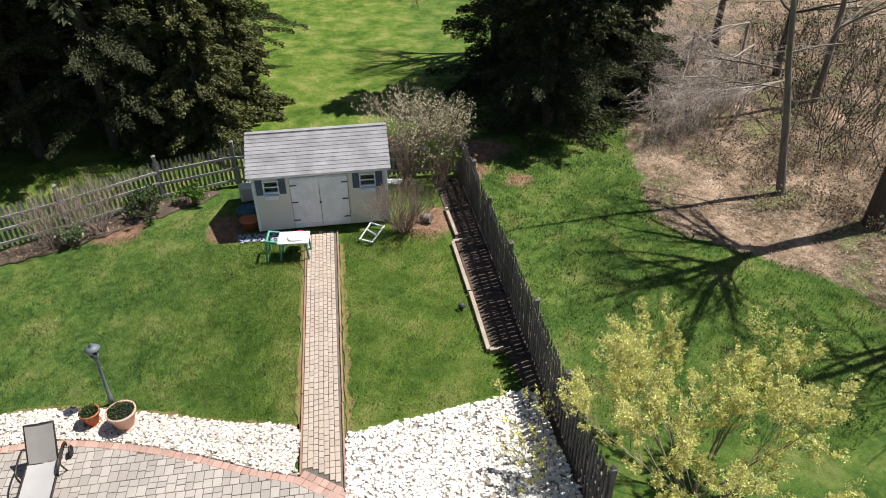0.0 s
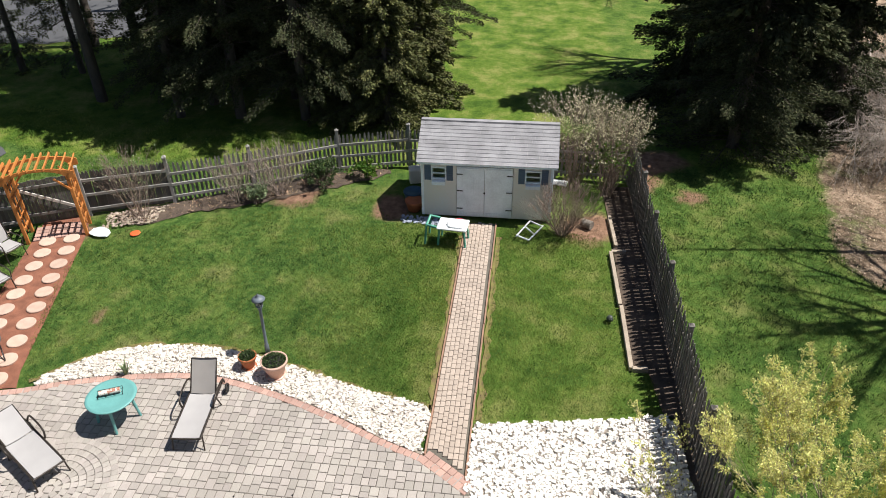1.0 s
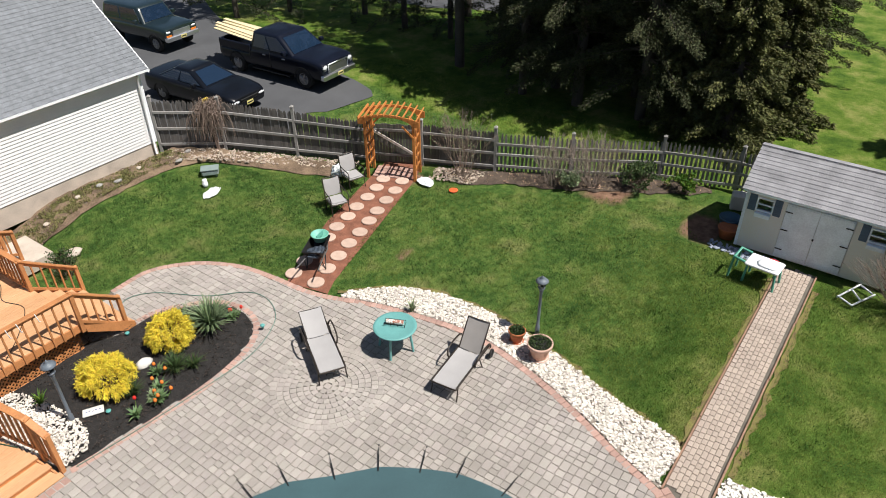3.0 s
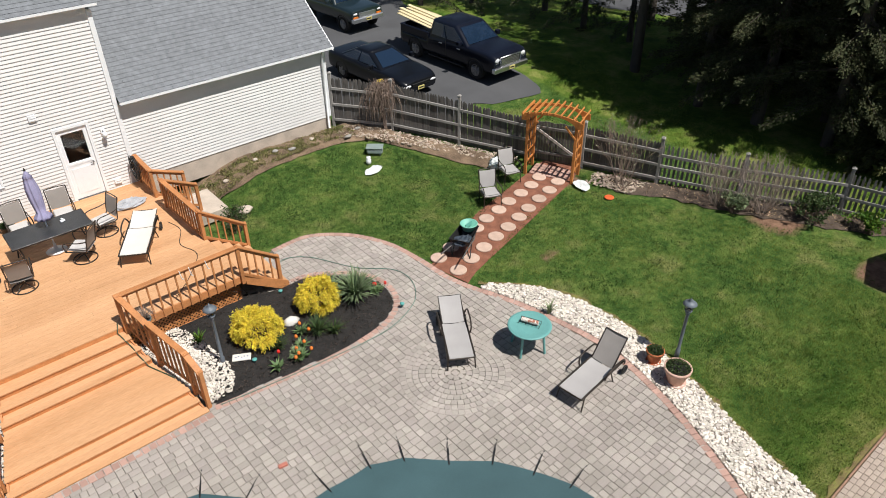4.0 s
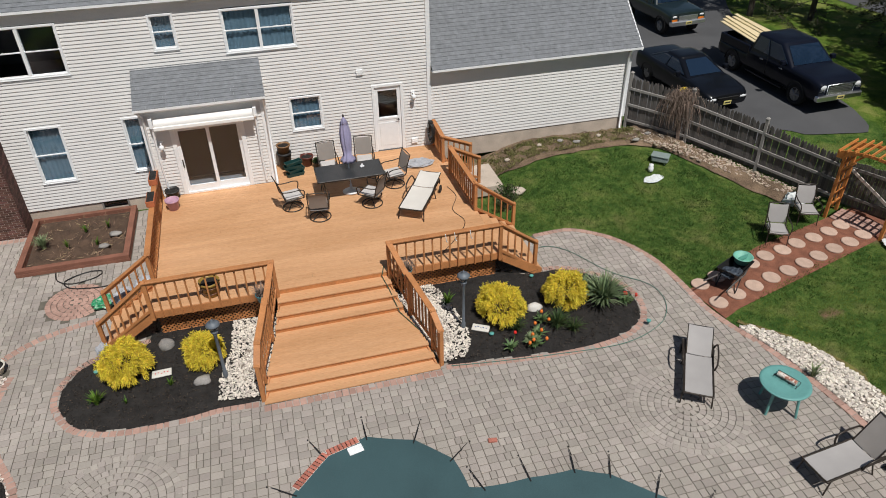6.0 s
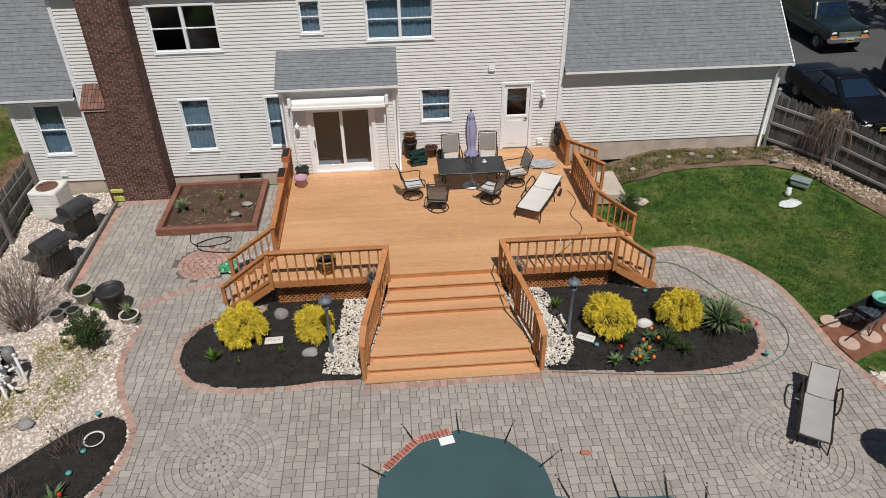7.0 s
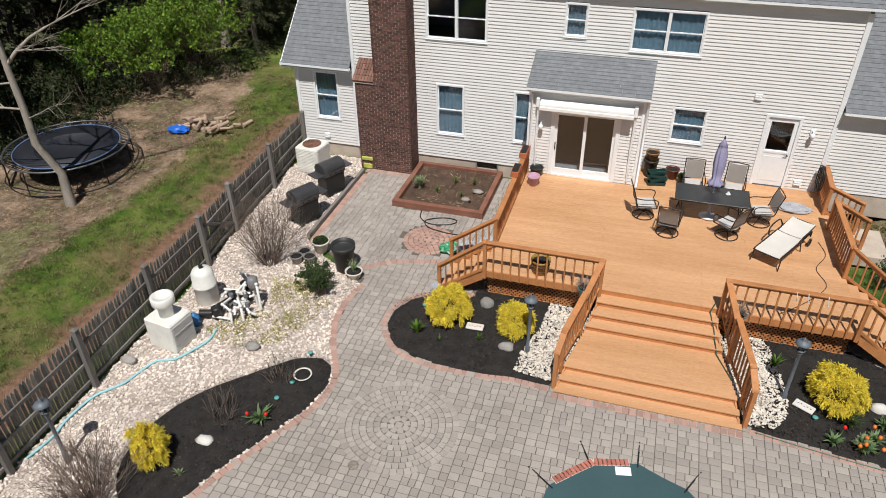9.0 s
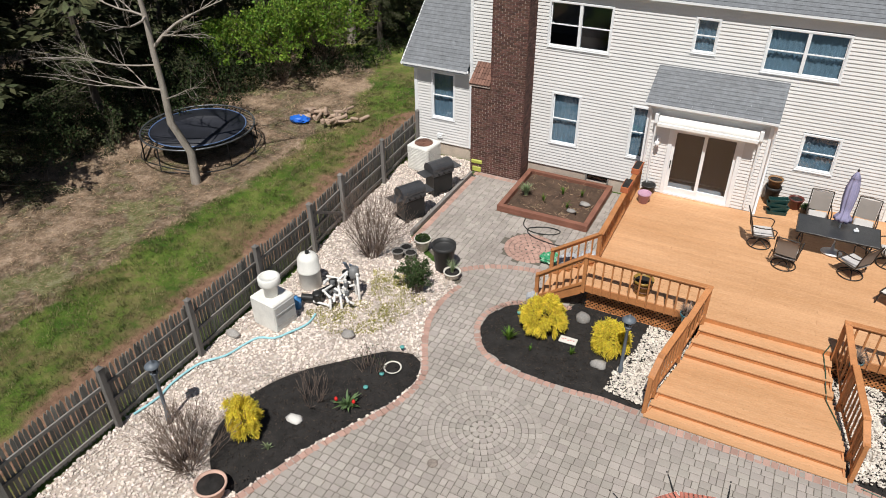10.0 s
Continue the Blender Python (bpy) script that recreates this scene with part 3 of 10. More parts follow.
patio, LONE_PAVERS, LONE_BRICKS = make_patio()

# brick walk to the shed
walk_way = thing("paved_walk", (13.2, 1.2, 0), "narrow paver walk edged with timber leading to the shed", "walk", kind="structure")
WALK_W, WALK_E = [(9.18, 1.60), (17.9, 1.62)], [(8.66, 0.80), (17.9, 0.76)]
part("sand_bed", sheet([(8.66, 0.8), (17.9, 0.76), (17.9, 1.62), (9.18, 1.6)], 0.006, 0.8), JOINT, walk_way)
LONE_WALK = []
wf = Build()
for i in range(7):
    x = 8.75 + (0.06 if i % 2 else 0)
    while x < 17.8:
        w = rnd.choice((0.155, 0.155, 0.21))
        y = 0.85 + (i + 0.5) * 0.108
        if x > 8.8 + i * 0.07:
            LONE_WALK.append((x + w / 2, y, w - 0.01, 0.1)) if x < 13.2 else paver(wf, x + w / 2, y, 0.03 + rnd.uniform(-0.003, 0.003), w - 0.01, 0.1)
        x += w
part("paver_field", wf, mat("tan_paver_row", (0.385, 0.315, 0.262), 0.9, var=0.15, scale=2, fine=60, bump=0.25, size=0.006, island=0.09), walk_way)["kind"] = "stuff"
EDGE_WOOD = mat("red_edging_wood", (0.28, 0.17, 0.115), 0.9, var=0.3, scale=2.5, fine=22, bump=0.3)
for line, off in ((WALK_W, 0.03), (WALK_E, -0.03)):
    (ax, ay), (bx, by) = line
    b = Build()
    for k in range(4):
        x0, x1 = ax + (bx - ax) * k / 4, ax + (bx - ax) * (k + 1) / 4 - 0.02
        b.box(x0, ay + (by - ay) * k / 4 + off - 0.02, -0.03, x1, ay + (by - ay) * k / 4 + off + 0.02, 0.045, 0.006)
    part("edging_timber", b, EDGE_WOOD, walk_way)

# mulch beds
for nm, poly in (("mulch_bed", BED_E), ("mulch_bed", BED_W)):
    tagged(new(nm, sheet(poly, 0.03, 0.14, 0.035, 0.07, 3).mesh(nm, MULCH)), "black mulch bed beside the wooden steps", "garden bed", kind="structure")
BED_FAR = smooth_line([(-6.35, 10.75), (-6.9, 10.6), (-7.4, 10.15), (-7.8, 9.75), (-8.4, 9.1), (-8.8, 8.4), (-9.0, 7.6), (-8.9, 6.8), (-8.5, 6.2), (-7.9, 5.75)], 0.15) + [(x - 0.02, y) for x, y in WEST_EDGE if 5.75 < y < 10.6]
tagged(new("mulch_bed", sheet(BED_FAR, 0.03, 0.14, 0.035, 0.08, 4).mesh("mulch_bed", MULCH)), "black mulch bed between paving and gravel", "garden bed", kind="structure")
def ragged(poly, amp, seed):
    """The same outline with an uneven edge."""
    r = random.Random(seed)
    return [(x + r.uniform(-amp, amp), y + r.uniform(-amp, amp)) for x, y in poly]


FENCE_BED = smooth_line([(16.9, 11.1), (17.7, 9.9), (18.3, 8.4), (19.2, 6.9), (20.1, 5.3), (20.9, 4.4), (20.8, 6.0), (19.6, 8.3), (18.1, 10.9), (17.4, 12.3), (16.8, 12.0)], 0.22, True)
FENCE_BED = ragged(FENCE_BED, 0.09, 41)
tagged(new("mulch_bed", sheet(FENCE_BED, 0.02, 0.13, 0.06, 0.03, 5).mesh("mulch_bed", BED_BROWN)), "brown mulch strip under shrubs along the fence", "garden bed", kind="structure")
DUG = mat("dug_earth", (0.085, 0.055, 0.036), 0.95, col2=(0.27, 0.19, 0.125), var=0.4, scale=1.6, fine=30, bump=0.9, size=0.04)
NORTH_BED = [(6.6, 19.1), (8.0, 19.2), (9.6, 19.35), (11.2, 19.35), (12.6, 18.8), (13.6, 17.3), (14.3, 16.0), (15.0, 14.9), (15.6, 15.3), (14.9, 16.8), (13.9, 18.4), (12.6, 20.3), (11.9, 20.45), (5.1, 20.45), (5.0, 18.6), (6.2, 18.2)]
tagged(new("soil_bed", sheet(ragged(smooth_line(NORTH_BED, 0.3, True), 0.05, 42), 0.10, 0.14, 0.11, 0.05, 6, 4.0).mesh("soil_bed", DUG)), "rough dug soil bed below the garage wall", "garden bed", kind="structure")
MULCH_PATH = [(9.75, 12.2), (10.0, 10.95), (10.5, 11.18), (12.83, 11.83), (15.9, 12.7), (17.2, 13.2), (16.6, 14.4), (15.4, 14.1), (12.67, 13.42), (11.2, 12.88)]
tagged(new("mulch_path", sheet(MULCH_PATH, 0.015, 0.2, 0.012, 0.0, 7).mesh("mulch_path", RED_MULCH)), "red mulch path set with round stepping stones", "path", kind="structure")
SIDE_BED = [(12.05, -2.7), (18.6, -2.6), (20.5, -2.5), (20.6, -3.62), (14.0, -3.8), (7.7, -3.95), (7.7, -3.62), (10.7, -3.42), (10.85, -3.2), (12.0, -3.05)]
tagged(new("soil_strip", sheet(SIDE_BED, 0.02, 0.16, 0.05, 0.02, 8).mesh("soil_strip", BED_BROWN)), "dark soil strip behind a plank edging", "garden bed", kind="structure")

# stones
STONE_BED = mat("stone_dust", (0.20, 0.17, 0.14), 1.0, col2=(0.36, 0.31, 0.26), var=0.3, scale=3, fine=60, bump=0.4)
STONE_DUST = mat("pale_stone_dust", (0.36, 0.30, 0.255), 1.0, col2=(0.54, 0.46, 0.40), var=0.3, scale=2, fine=60, bump=0.5)
STRIP = [(x + 0.02, y) for x, y in EAST_EDGE if y < 10.6] + smooth_line([(9.4, 1.75), (10.4, 1.75), (10.75, 3.1), (11.1, 4.2), (11.4, 5.2), (11.62, 6.2), (11.74, 7.2), (11.7, 8.2), (11.45, 9.2), (11.0, 9.95), (10.35, 10.6)], 0.2)
PAD = [(7.58, 0.15), (7.66, 0.24), (8.5, 0.78), (8.66, 0.74), (10.1, 0.72), (10.3, -0.8), (10.5, -2.0), (10.75, -3.2), (10.6, -3.4), (8.0, -3.6), (7.66, -3.6)]
GRAVEL = [(-10.85, 3.5), (-10.85, 12.0), (-11.2, 15.5), (-11.4, 18.8), (-11.4, 20.4), (-9.2, 20.4), (-9.0, 19.5), (-8.92, 15.2), (-8.4, 14.75), (-6.95, 13.9)] + [(x + 0.02, y) for x, y in WEST_EDGE[::-1]] + [(-8.0, 4.0)]
PEB_E = [(2.95, 11.3), (3.5, 11.35), (3.75, 11.8), (3.8, 12.3), (3.7, 13.1), (3.45, 14.15), (2.35, 14.15), (2.5, 13.0)]
PEB_W = [(-1.12, 11.4), (-2.0, 11.5), (-1.95, 12.2), (-1.7, 13.0), (-1.6, 14.1), (-0.6, 14.1), (-0.7, 13.0)]
for nm, poly, n, sz, m, lab, av in (("pebble_strip", STRIP, 5400, (0.026, 0.056), PEBBLE_GREY, "white stones between paving and lawn", ()), ("pebble_area", PAD, 5200, (0.03, 0.062), PEBBLE, "white stones beside the paved walk", ()),
                                    ("gravel_area", GRAVEL, 19000, (0.022, 0.050), PEBBLE_TAN, "cream stones along the western fence", (BED_FAR,)),
                                    ("pebble_corner", PEB_E, 2700, (0.016, 0.033), PEBBLE_GREY, "white stones beside the steps", ()), ("pebble_corner", PEB_W, 2690, (0.016, 0.033), PEBBLE_GREY, "white stones beside the steps", ())):
    ground_under = sheet(poly, 0.012 if nm != "pebble_corner" else 0.115, 0.5)
    base = tagged(new(nm, ground_under.mesh(nm, STONE_DUST if nm == "gravel_area" else STONE_BED)), lab, "stones", kind="structure")
    part("stones", pebbles(poly, n, sz, 0.015 if nm != "pebble_corner" else 0.115, n, av, nm[:3] != "peb" or n > 4000), m, base)["kind"] = "stuff"
SOIL_STONE = mat("dirty_stone", (0.22, 0.17, 0.13), 0.95, var=0.3, island=0.3)
for poly, n, s in (([(12.2, 20.3), (13.3, 19.0), (14.75, 17.0), (15.95, 15.0), (15.5, 14.75), (14.25, 16.6), (12.8, 18.5), (11.7, 19.7)], 1100, 11), ([(6.0, 19.3), (12.4, 19.4), (12.0, 20.3), (5.5, 20.4)], 130, 13), ([(16.9, 11.0), (17.9, 11.0), (17.2, 12.7), (16.4, 12.4)], 420, 12)):
    tagged(new("loose_stones", pebbles(poly, n, (0.018, 0.052), 0.035 if s == 12 else 0.13, s).mesh("loose_stones", RUBBLE if s < 13 else SOIL_STONE)), "scattered pale stones along the fence", "stones", kind="stuff")

# bare earth where the lawn meets stones and walk
def rim(line, wide, seed):
    r = random.Random(seed)
    a = [(x + r.uniform(-0.03, 0.03), y + r.uniform(-0.03, 0.03)) for x, y in line]
    out = []
    for i, (x, y) in enumerate(a):
        (px, py), (qx, qy) = a[max(0, i - 1)], a[min(len(a) - 1, i + 1)]
        d = math.hypot(qx - px, qy - py) + 1e-9
        w = wide * r.uniform(0.35, 1.3)
        out.append((x + (qy - py) / d * w, y - (qx - px) / d * w))
    tagged(new("earth_rim", sheet(a + out[::-1], 0.008, 0.12, 0.008, 0.0, seed).mesh("earth_rim", RIM)), "narrow strip of bare earth and dry grass at the lawn's edge", "soil", kind="structure")


RIM = mat("bare_earth", (0.20, 0.125, 0.075), 0.95, col2=(0.20, 0.20, 0.05), var=0.35, scale=5, fine=40, bump=0.6, size=0.02)
rim(smooth_line([(10.4, 1.72), (10.75, 3.1), (11.1, 4.2), (11.4, 5.2), (11.62, 6.2), (11.74, 7.2), (11.7, 8.2), (11.45, 9.2), (11.0, 9.95), (10.2, 10.75)], 0.2), 0.13, 31)
rim([(10.2 + 0.25 * i, 1.66) for i in range(29)], -0.12, 32)
rim([(10.2 + 0.25 * i, 0.70) for i in range(29)], 0.16, 33)

# driveway and road
DRIVE = smooth_line([(12.7, 21.0), (14.6, 18.6), (16.2, 18.4), (17.4, 18.9), (18.0, 18.45), (19.3, 18.2), (20.3, 18.05), (20.62, 18.4), (20.8, 19.1), (21.0, 20.2), (21.6, 25), (23.5, 31), (27, 40), (16, 40), (13, 30)], 0.35, True)
tagged(new("driveway", sheet(DRIVE, 0.02, 1.2).mesh("driveway", ASPHALT)), "dark asphalt driveway behind the fence", "driveway", kind="structure")
ROAD = [(29.5, 11), (31, 17), (31, 24), (30, 33), (29, 60), (37, 60), (38, 33), (39, 20), (38, 9)]
tagged(new("road", sheet(ROAD, 0.02, 2.0).mesh("road", ASPHALT)), "grey asphalt road beyond the trees", "road", kind="structure")


# ---- house ----
def slab(b, x0, x1, z0, z1, y0, y1, holes=()):
    """A wall along x with rectangular openings right through it."""
    xs = sorted({x0, x1, *[h[0] for h in holes], *[h[1] for h in holes]})
    zs = sorted({z0, z1, *[h[2] for h in holes], *[h[3] for h in holes]})
    for i in range(len(xs) - 1):
        run = None
        for j in range(len(zs) - 1):
            cx, cz = (xs[i] + xs[i + 1]) / 2, (zs[j] + zs[j + 1]) / 2
            solid_here = x0 < cx < x1 and z0 < cz < z1 and not any(h[0] < cx < h[1] and h[2] < cz < h[3] for h in holes)
            if solid_here:
                run = (run[0] if run else zs[j], zs[j + 1])
            if run and (not solid_here or j == len(zs) - 2):
                b.box(xs[i], y0, run[0], xs[i + 1], y1, run[1])
                run = None


def lap_siding(b, x0, x1, z0, z1, y, holes=(), lap=0.1016):
    """Overlapping boards on a wall that faces -y."""
    z = z0
    while z < z1 - 0.01:
        top = min(z + lap, z1)
        cuts = [(x0, x1)]
        for h in holes:
            if h[2] < (z + top) / 2 < h[3]:
                cuts = [q for a, c in cuts for q in ((a, min(c, h[0])), (max(a, h[1]), c)) if q[1] - q[0] > 0.01]
        for a, c in cuts:
            vs = [(a, y, z), (c, y, z), (c, y - 0.026, z), (a, y - 0.026, z), (a, y - 0.004, top), (c, y - 0.004, top), (a, y, top), (c, y, top), (a, y - 0.025, z + 0.012), (c, y - 0.025, z + 0.012)]
            b.add(vs, [(0, 1, 2, 3), (3, 2, 9, 8), (8, 9, 5, 4), (4, 5, 7, 6), (0, 3, 8, 4, 6), (1, 7, 5, 9, 2)])
        z += lap


def window(parent, name, x0, x1, z0, z1, y, columns=1, open_left=False, curtain=True, rows=2):
    """A vinyl sash window: casing, sill, and for each column an upper and a lower sash with its pane."""
    c = 0.06
    b = Build()
    b.box(x0, y - 0.045, z0, x0 + c, y + 0.08, z1, 0.006)
    b.box(x1 - c, y - 0.045, z0, x1, y + 0.08, z1, 0.006)
    b.box(x0 + c, y - 0.045, z1 - c, x1 - c, y + 0.08, z1, 0.006)
    b.box(x0 + c, y - 0.045, z0, x1 - c, y + 0.08, z0 + c, 0.006)
    win = part(name, b, WHITE, parent)
    s = Build()
    s.box(x0 - 0.01, y - 0.06, z0 - 0.012, x1 + 0.01, y - 0.047, z0 + 0.008, 0.003)
    part("sill", s, WHITE, win)
    w = (x1 - x0 - 2 * c) / columns
    zm = z0 + c + (z1 - z0 - 2 * c) * 0.5
    for i in range(columns):
        a, d = x0 + c + w * i, x0 + c + w * (i + 1)
        if columns > 1 and i:
            mb = Build()
            mb.box(a - 0.045, y - 0.035, z0 + c, a + 0.045, y + 0.07, z1 - c, 0.004)
            part("mullion", mb, WHITE, win)
        for lo, hi, dy in ((z0 + c, zm + 0.02, 0.0), (zm - 0.02, z1 - c, 0.03)):
            f, t = Build(), 0.028
            f.box(a, y - 0.01 + dy, lo, a + t, y + 0.02 + dy, hi)
            f.box(d - t, y - 0.01 + dy, lo, d, y + 0.02 + dy, hi)
            f.box(a + t, y - 0.01 + dy, lo, d - t, y + 0.02 + dy, lo + t)
            f.box(a + t, y - 0.01 + dy, hi - t, d - t, y + 0.02 + dy, hi)
            part("sash", f, WHITE, win)
            if not (open_left and i == 0 and lo < zm - 0.1):
                p = Build()
                p.box(a + t, y + 0.003 + dy, lo + t, d - t, y + 0.009 + dy, hi - t)
                part("pane", p, PANE, win, "window glass").visible_shadow = False
    if curtain:
        n = max(12, int((x1 - x0) * 24))
        k = Build()
        vs, fs = [], []
        for i in range(n + 1):
            x = x0 + c + (x1 - x0 - 2 * c) * i / n
            dy = 0.11 + 0.018 * math.sin(i * 1.9) + 0.008 * math.sin(i * 0.7)
            vs += [(x, y + dy, z0 + c * 0.6), (x, y + dy, z1 - c * 0.6)]
        fs = [(2 * i, 2 * i + 2, 2 * i + 3, 2 * i + 1) for i in range(n)]
        k.add(vs, fs, True)
        part("curtain", k, CURTAIN, win, "blue-grey curtain behind the glass")
    return win


def shingles(b, x0, x1, y0, z0, y1, z1, gauge=0.145, tab=0.9, seed=3):
    """Rows of overlapping shingles on a slope that climbs from (y0, z0) to (y1, z1)."""
    r = random.Random(seed)
    run, rise = y1 - y0, z1 - z0
    d = math.hypot(run, rise)
    uy, uz, ny, nz = run / d, rise / d, -rise / d, run / d
    n = int(d / gauge)
    for i in range(n + 1):
        s0, s1 = i * gauge, min((i + 1) * gauge, d)
        if s1 - s0 < 0.01:
            break
        x = x0 - r.uniform(0, tab)
        while x < x1:
            a, c = max(x0, x), min(x1, x + tab)
            x += tab
            if c - a < 0.02:
                continue
            h = 0.014 + r.uniform(-0.002, 0.002)
            lo = [(y0 + uy * s0 + ny * k, z0 + uz * s0 + nz * k) for k in (0, h)]
            hi = [(y0 + uy * s1 + ny * k, z0 + uz * s1 + nz * k) for k in (0, 0.002)]
            vs = [(q, yy, zz) for yy, zz in (lo[0], lo[1], hi[1], hi[0]) for q in (a, c - 0.003)]
            b.add(vs, [(0, 1, 3, 2), (2, 3, 5, 4), (0, 2, 4, 6), (1, 7, 5, 3)])


def gutter(b, x0, x1, y, z):
    b.box(x0, y - 0.12, z - 0.062, x1, y - 0.105, z, 0)
    b.box(x0, y - 0.105, z - 0.062, x1, y, z - 0.05, 0)
    b.box(x0, y - 0.02, z - 0.05, x1, y, z - 0.005, 0)


WALL_Y = 20.5
house = thing("house", (-2.0, 25.0, 0.0), "two-storey cream vinyl-sided house under a grey shingle roof", "house")
WINS = {"up_l": (-6.90, -4.95, 4.43, 5.82), "up_m": (-2.70, -2.03, 4.83, 5.82), "up_r": (-0.82, 1.17, 4.57, 5.80), "lo_l": (-6.60, -5.65, 1.29, 3.03), "lo_n": (-4.06, -3.45, 1.31, 3.03), "lo_s": (0.68, 1.67, 1.96, 3.06)}
DOOR = (3.21, 4.19, 0.9, 3.14)
SLIDE = (-2.70, -0.69, 0.90, 3.06)
BASE_WIN = (-5.26, -4.48, 0.20, 0.47)
holes = [*WINS.values(), DOOR]
b = Build()
slab(b, -9.45, 5.08, 0.45, 6.2, WALL_Y, WALL_Y + 0.16, holes + [(-3.2, -0.2, 0.9, 3.3)])
b.box(-9.45, WALL_Y + 0.16, 0.45, -9.29, 30.0, 6.2)
b.box(4.92, WALL_Y + 0.16, 0.45, 5.08, 30.0, 6.2)
b.box(-9.45, 29.84, 0.45, 5.08, 30.0, 6.2)
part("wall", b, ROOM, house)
b = Build()
b.box(-9.29, WALL_Y + 0.16, 0.7, 4.92, 29.84, 0.85)
b.box(-9.29, WALL_Y + 0.16, 3.42, 4.92, 29.84, 3.6)
b.box(-9.29, WALL_Y + 0.16, 6.1, 4.92, 29.84, 6.2)
for x in (-4.4, -3.3, 2.0):
    b.box(x, WALL_Y + 0.16, 0.85, x + 0.1, 25.5, 3.42)
for x in (-4.6, -1.6, 2.2):
    b.box(x, WALL_Y + 0.16, 3.6, x + 0.1, 25.5, 6.1)
b.box(-9.29, 24.5, 0.85, 4.92, 24.6, 6.1)
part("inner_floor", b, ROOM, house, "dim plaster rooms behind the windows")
b = Build()
lap_siding(b, -9.36, 4.98, 0.45, 6.125, WALL_Y, [(h[0] + 0.01, h[1] - 0.01, h[2], h[3]) for h in holes] + [(-3.37, -0.05, 0.9, 4.26), (-7.25 - 1.15, -7.3, 0.4, 6.2), (-9.05, -7.3, 0.4, 3.2)])
part("siding", b, SIDING, house, "cream lap siding")
b = Build()
slab(b, -9.45, 5.08, -0.3, 0.45, WALL_Y + 0.02, WALL_Y + 0.22, [BASE_WIN])
part("foundation", b, CONCRETE, house, "tan concrete foundation")
b = Build()
b.box(4.97, WALL_Y - 0.05, 0.45, 5.10, WALL_Y + 0.05, 6.05, 0.006)
part("corner_board", b, WHITE, house)
b = Build()
b.box(-9.47, WALL_Y - 0.05, 0.45, -9.36, WALL_Y + 0.05, 6.05, 0.006)
part("corner_board", b, WHITE, house)
b = Build()
b.box(-9.6, WALL_Y - 0.10, 6.125, 5.25, WALL_Y + 0.02, 6.15)
b.box(-9.6, WALL_Y - 0.10, 6.15, 5.25, WALL_Y - 0.08, 6.20)
part("soffit", b, WHITE, house)
b = Build()
gutter(b, -9.6, 5.25, WALL_Y - 0.10, 6.22)
part("gutter", b, WHITE, house, "white gutter")
b = Build()
shingles(b, -9.7, 5.35, 20.34, 6.215, 25.25, 9.2, 0.145, 1.0)
b.box(-9.7, 25.2, 9.1, 5.35, 25.3, 9.22)
b.m = Matrix(((1, 0, 0, 0), (0, -1, 0, 50.5), (0, 0, 1, 0), (0, 0, 0, 1)))
shingles(b, -9.7, 5.35, 20.34, 6.215, 25.25, 9.2, 0.3, 1.5)
b.m = None
for x in (-9.45, 4.98):
    b.add([(x, 20.5, 6.2), (x, 30.0, 6.2), (x, 25.25, 9.1), (x + 0.1, 20.5, 6.2), (x + 0.1, 30.0, 6.2), (x + 0.1, 25.25, 9.1)], [(0, 1, 2), (5, 4, 3)])
part("roof", b, SHINGLE, house, "grey asphalt shingle roof")["kind"] = "stuff"
for nm, w in WINS.items():
    window(house, "window", *w, WALL_Y, columns=2 if nm in ("up_l", "up_r") else 1, open_left=nm == "up_l", curtain=nm != "up_l")

# basement window
bw = Build()
bw.box(BASE_WIN[0], WALL_Y + 0.0, BASE_WIN[2], BASE_WIN[0] + 0.05, WALL_Y + 0.1, BASE_WIN[3])
bw.box(BASE_WIN[1] - 0.05, WALL_Y + 0.0, BASE_WIN[2], BASE_WIN[1], WALL_Y + 0.1, BASE_WIN[3])
bw.box(BASE_WIN[0], WALL_Y + 0.0, BASE_WIN[3] - 0.05, BASE_WIN[1], WALL_Y + 0.1, BASE_WIN[3] - 0.002)
win = part("basement_window", bw, GREY_WOOD, house, "small dark basement window")
p = Build()
p.box(BASE_WIN[0] + 0.05, WALL_Y + 0.05, BASE_WIN[2], BASE_WIN[1] - 0.05, WALL_Y + 0.056, BASE_WIN[3] - 0.05)
part("pane", p, PANE, win)

# back door with half-height glass
b = Build()
b.box(DOOR[0], WALL_Y - 0.05, DOOR[2], DOOR[0] + 0.085, WALL_Y + 0.1, DOOR[3], 0.006)
b.box(DOOR[1] - 0.085, WALL_Y - 0.05, DOOR[2], DOOR[1], WALL_Y + 0.1, DOOR[3], 0.006)
b.box(DOOR[0] + 0.085, WALL_Y - 0.05, DOOR[3] - 0.085, DOOR[1] - 0.085, WALL_Y + 0.1, DOOR[3], 0.006)
frame_ob = part("door_frame", b, WHITE, house)
b = Build()
slab(b, DOOR[0] + 0.09, DOOR[1] - 0.09, DOOR[2] + 0.02, DOOR[3] - 0.09, WALL_Y + 0.0, WALL_Y + 0.05, [(3.40, 4.00, 2.04, 2.92)])
b.box(3.38, WALL_Y - 0.012, 1.96, 4.02, WALL_Y + 0.0, 2.02)
b.box(3.40, WALL_Y - 0.01, 1.06, 4.0, WALL_Y + 0.0, 1.86, 0.008)
door = part("door", b, WHITE, house, "white storm door with glass upper half")
b = Build()
b.box(3.40, WALL_Y + 0.02, 2.04, 4.00, WALL_Y + 0.028, 2.92)
part("pane", b, PANE, door).visible_shadow = False
b = Build()
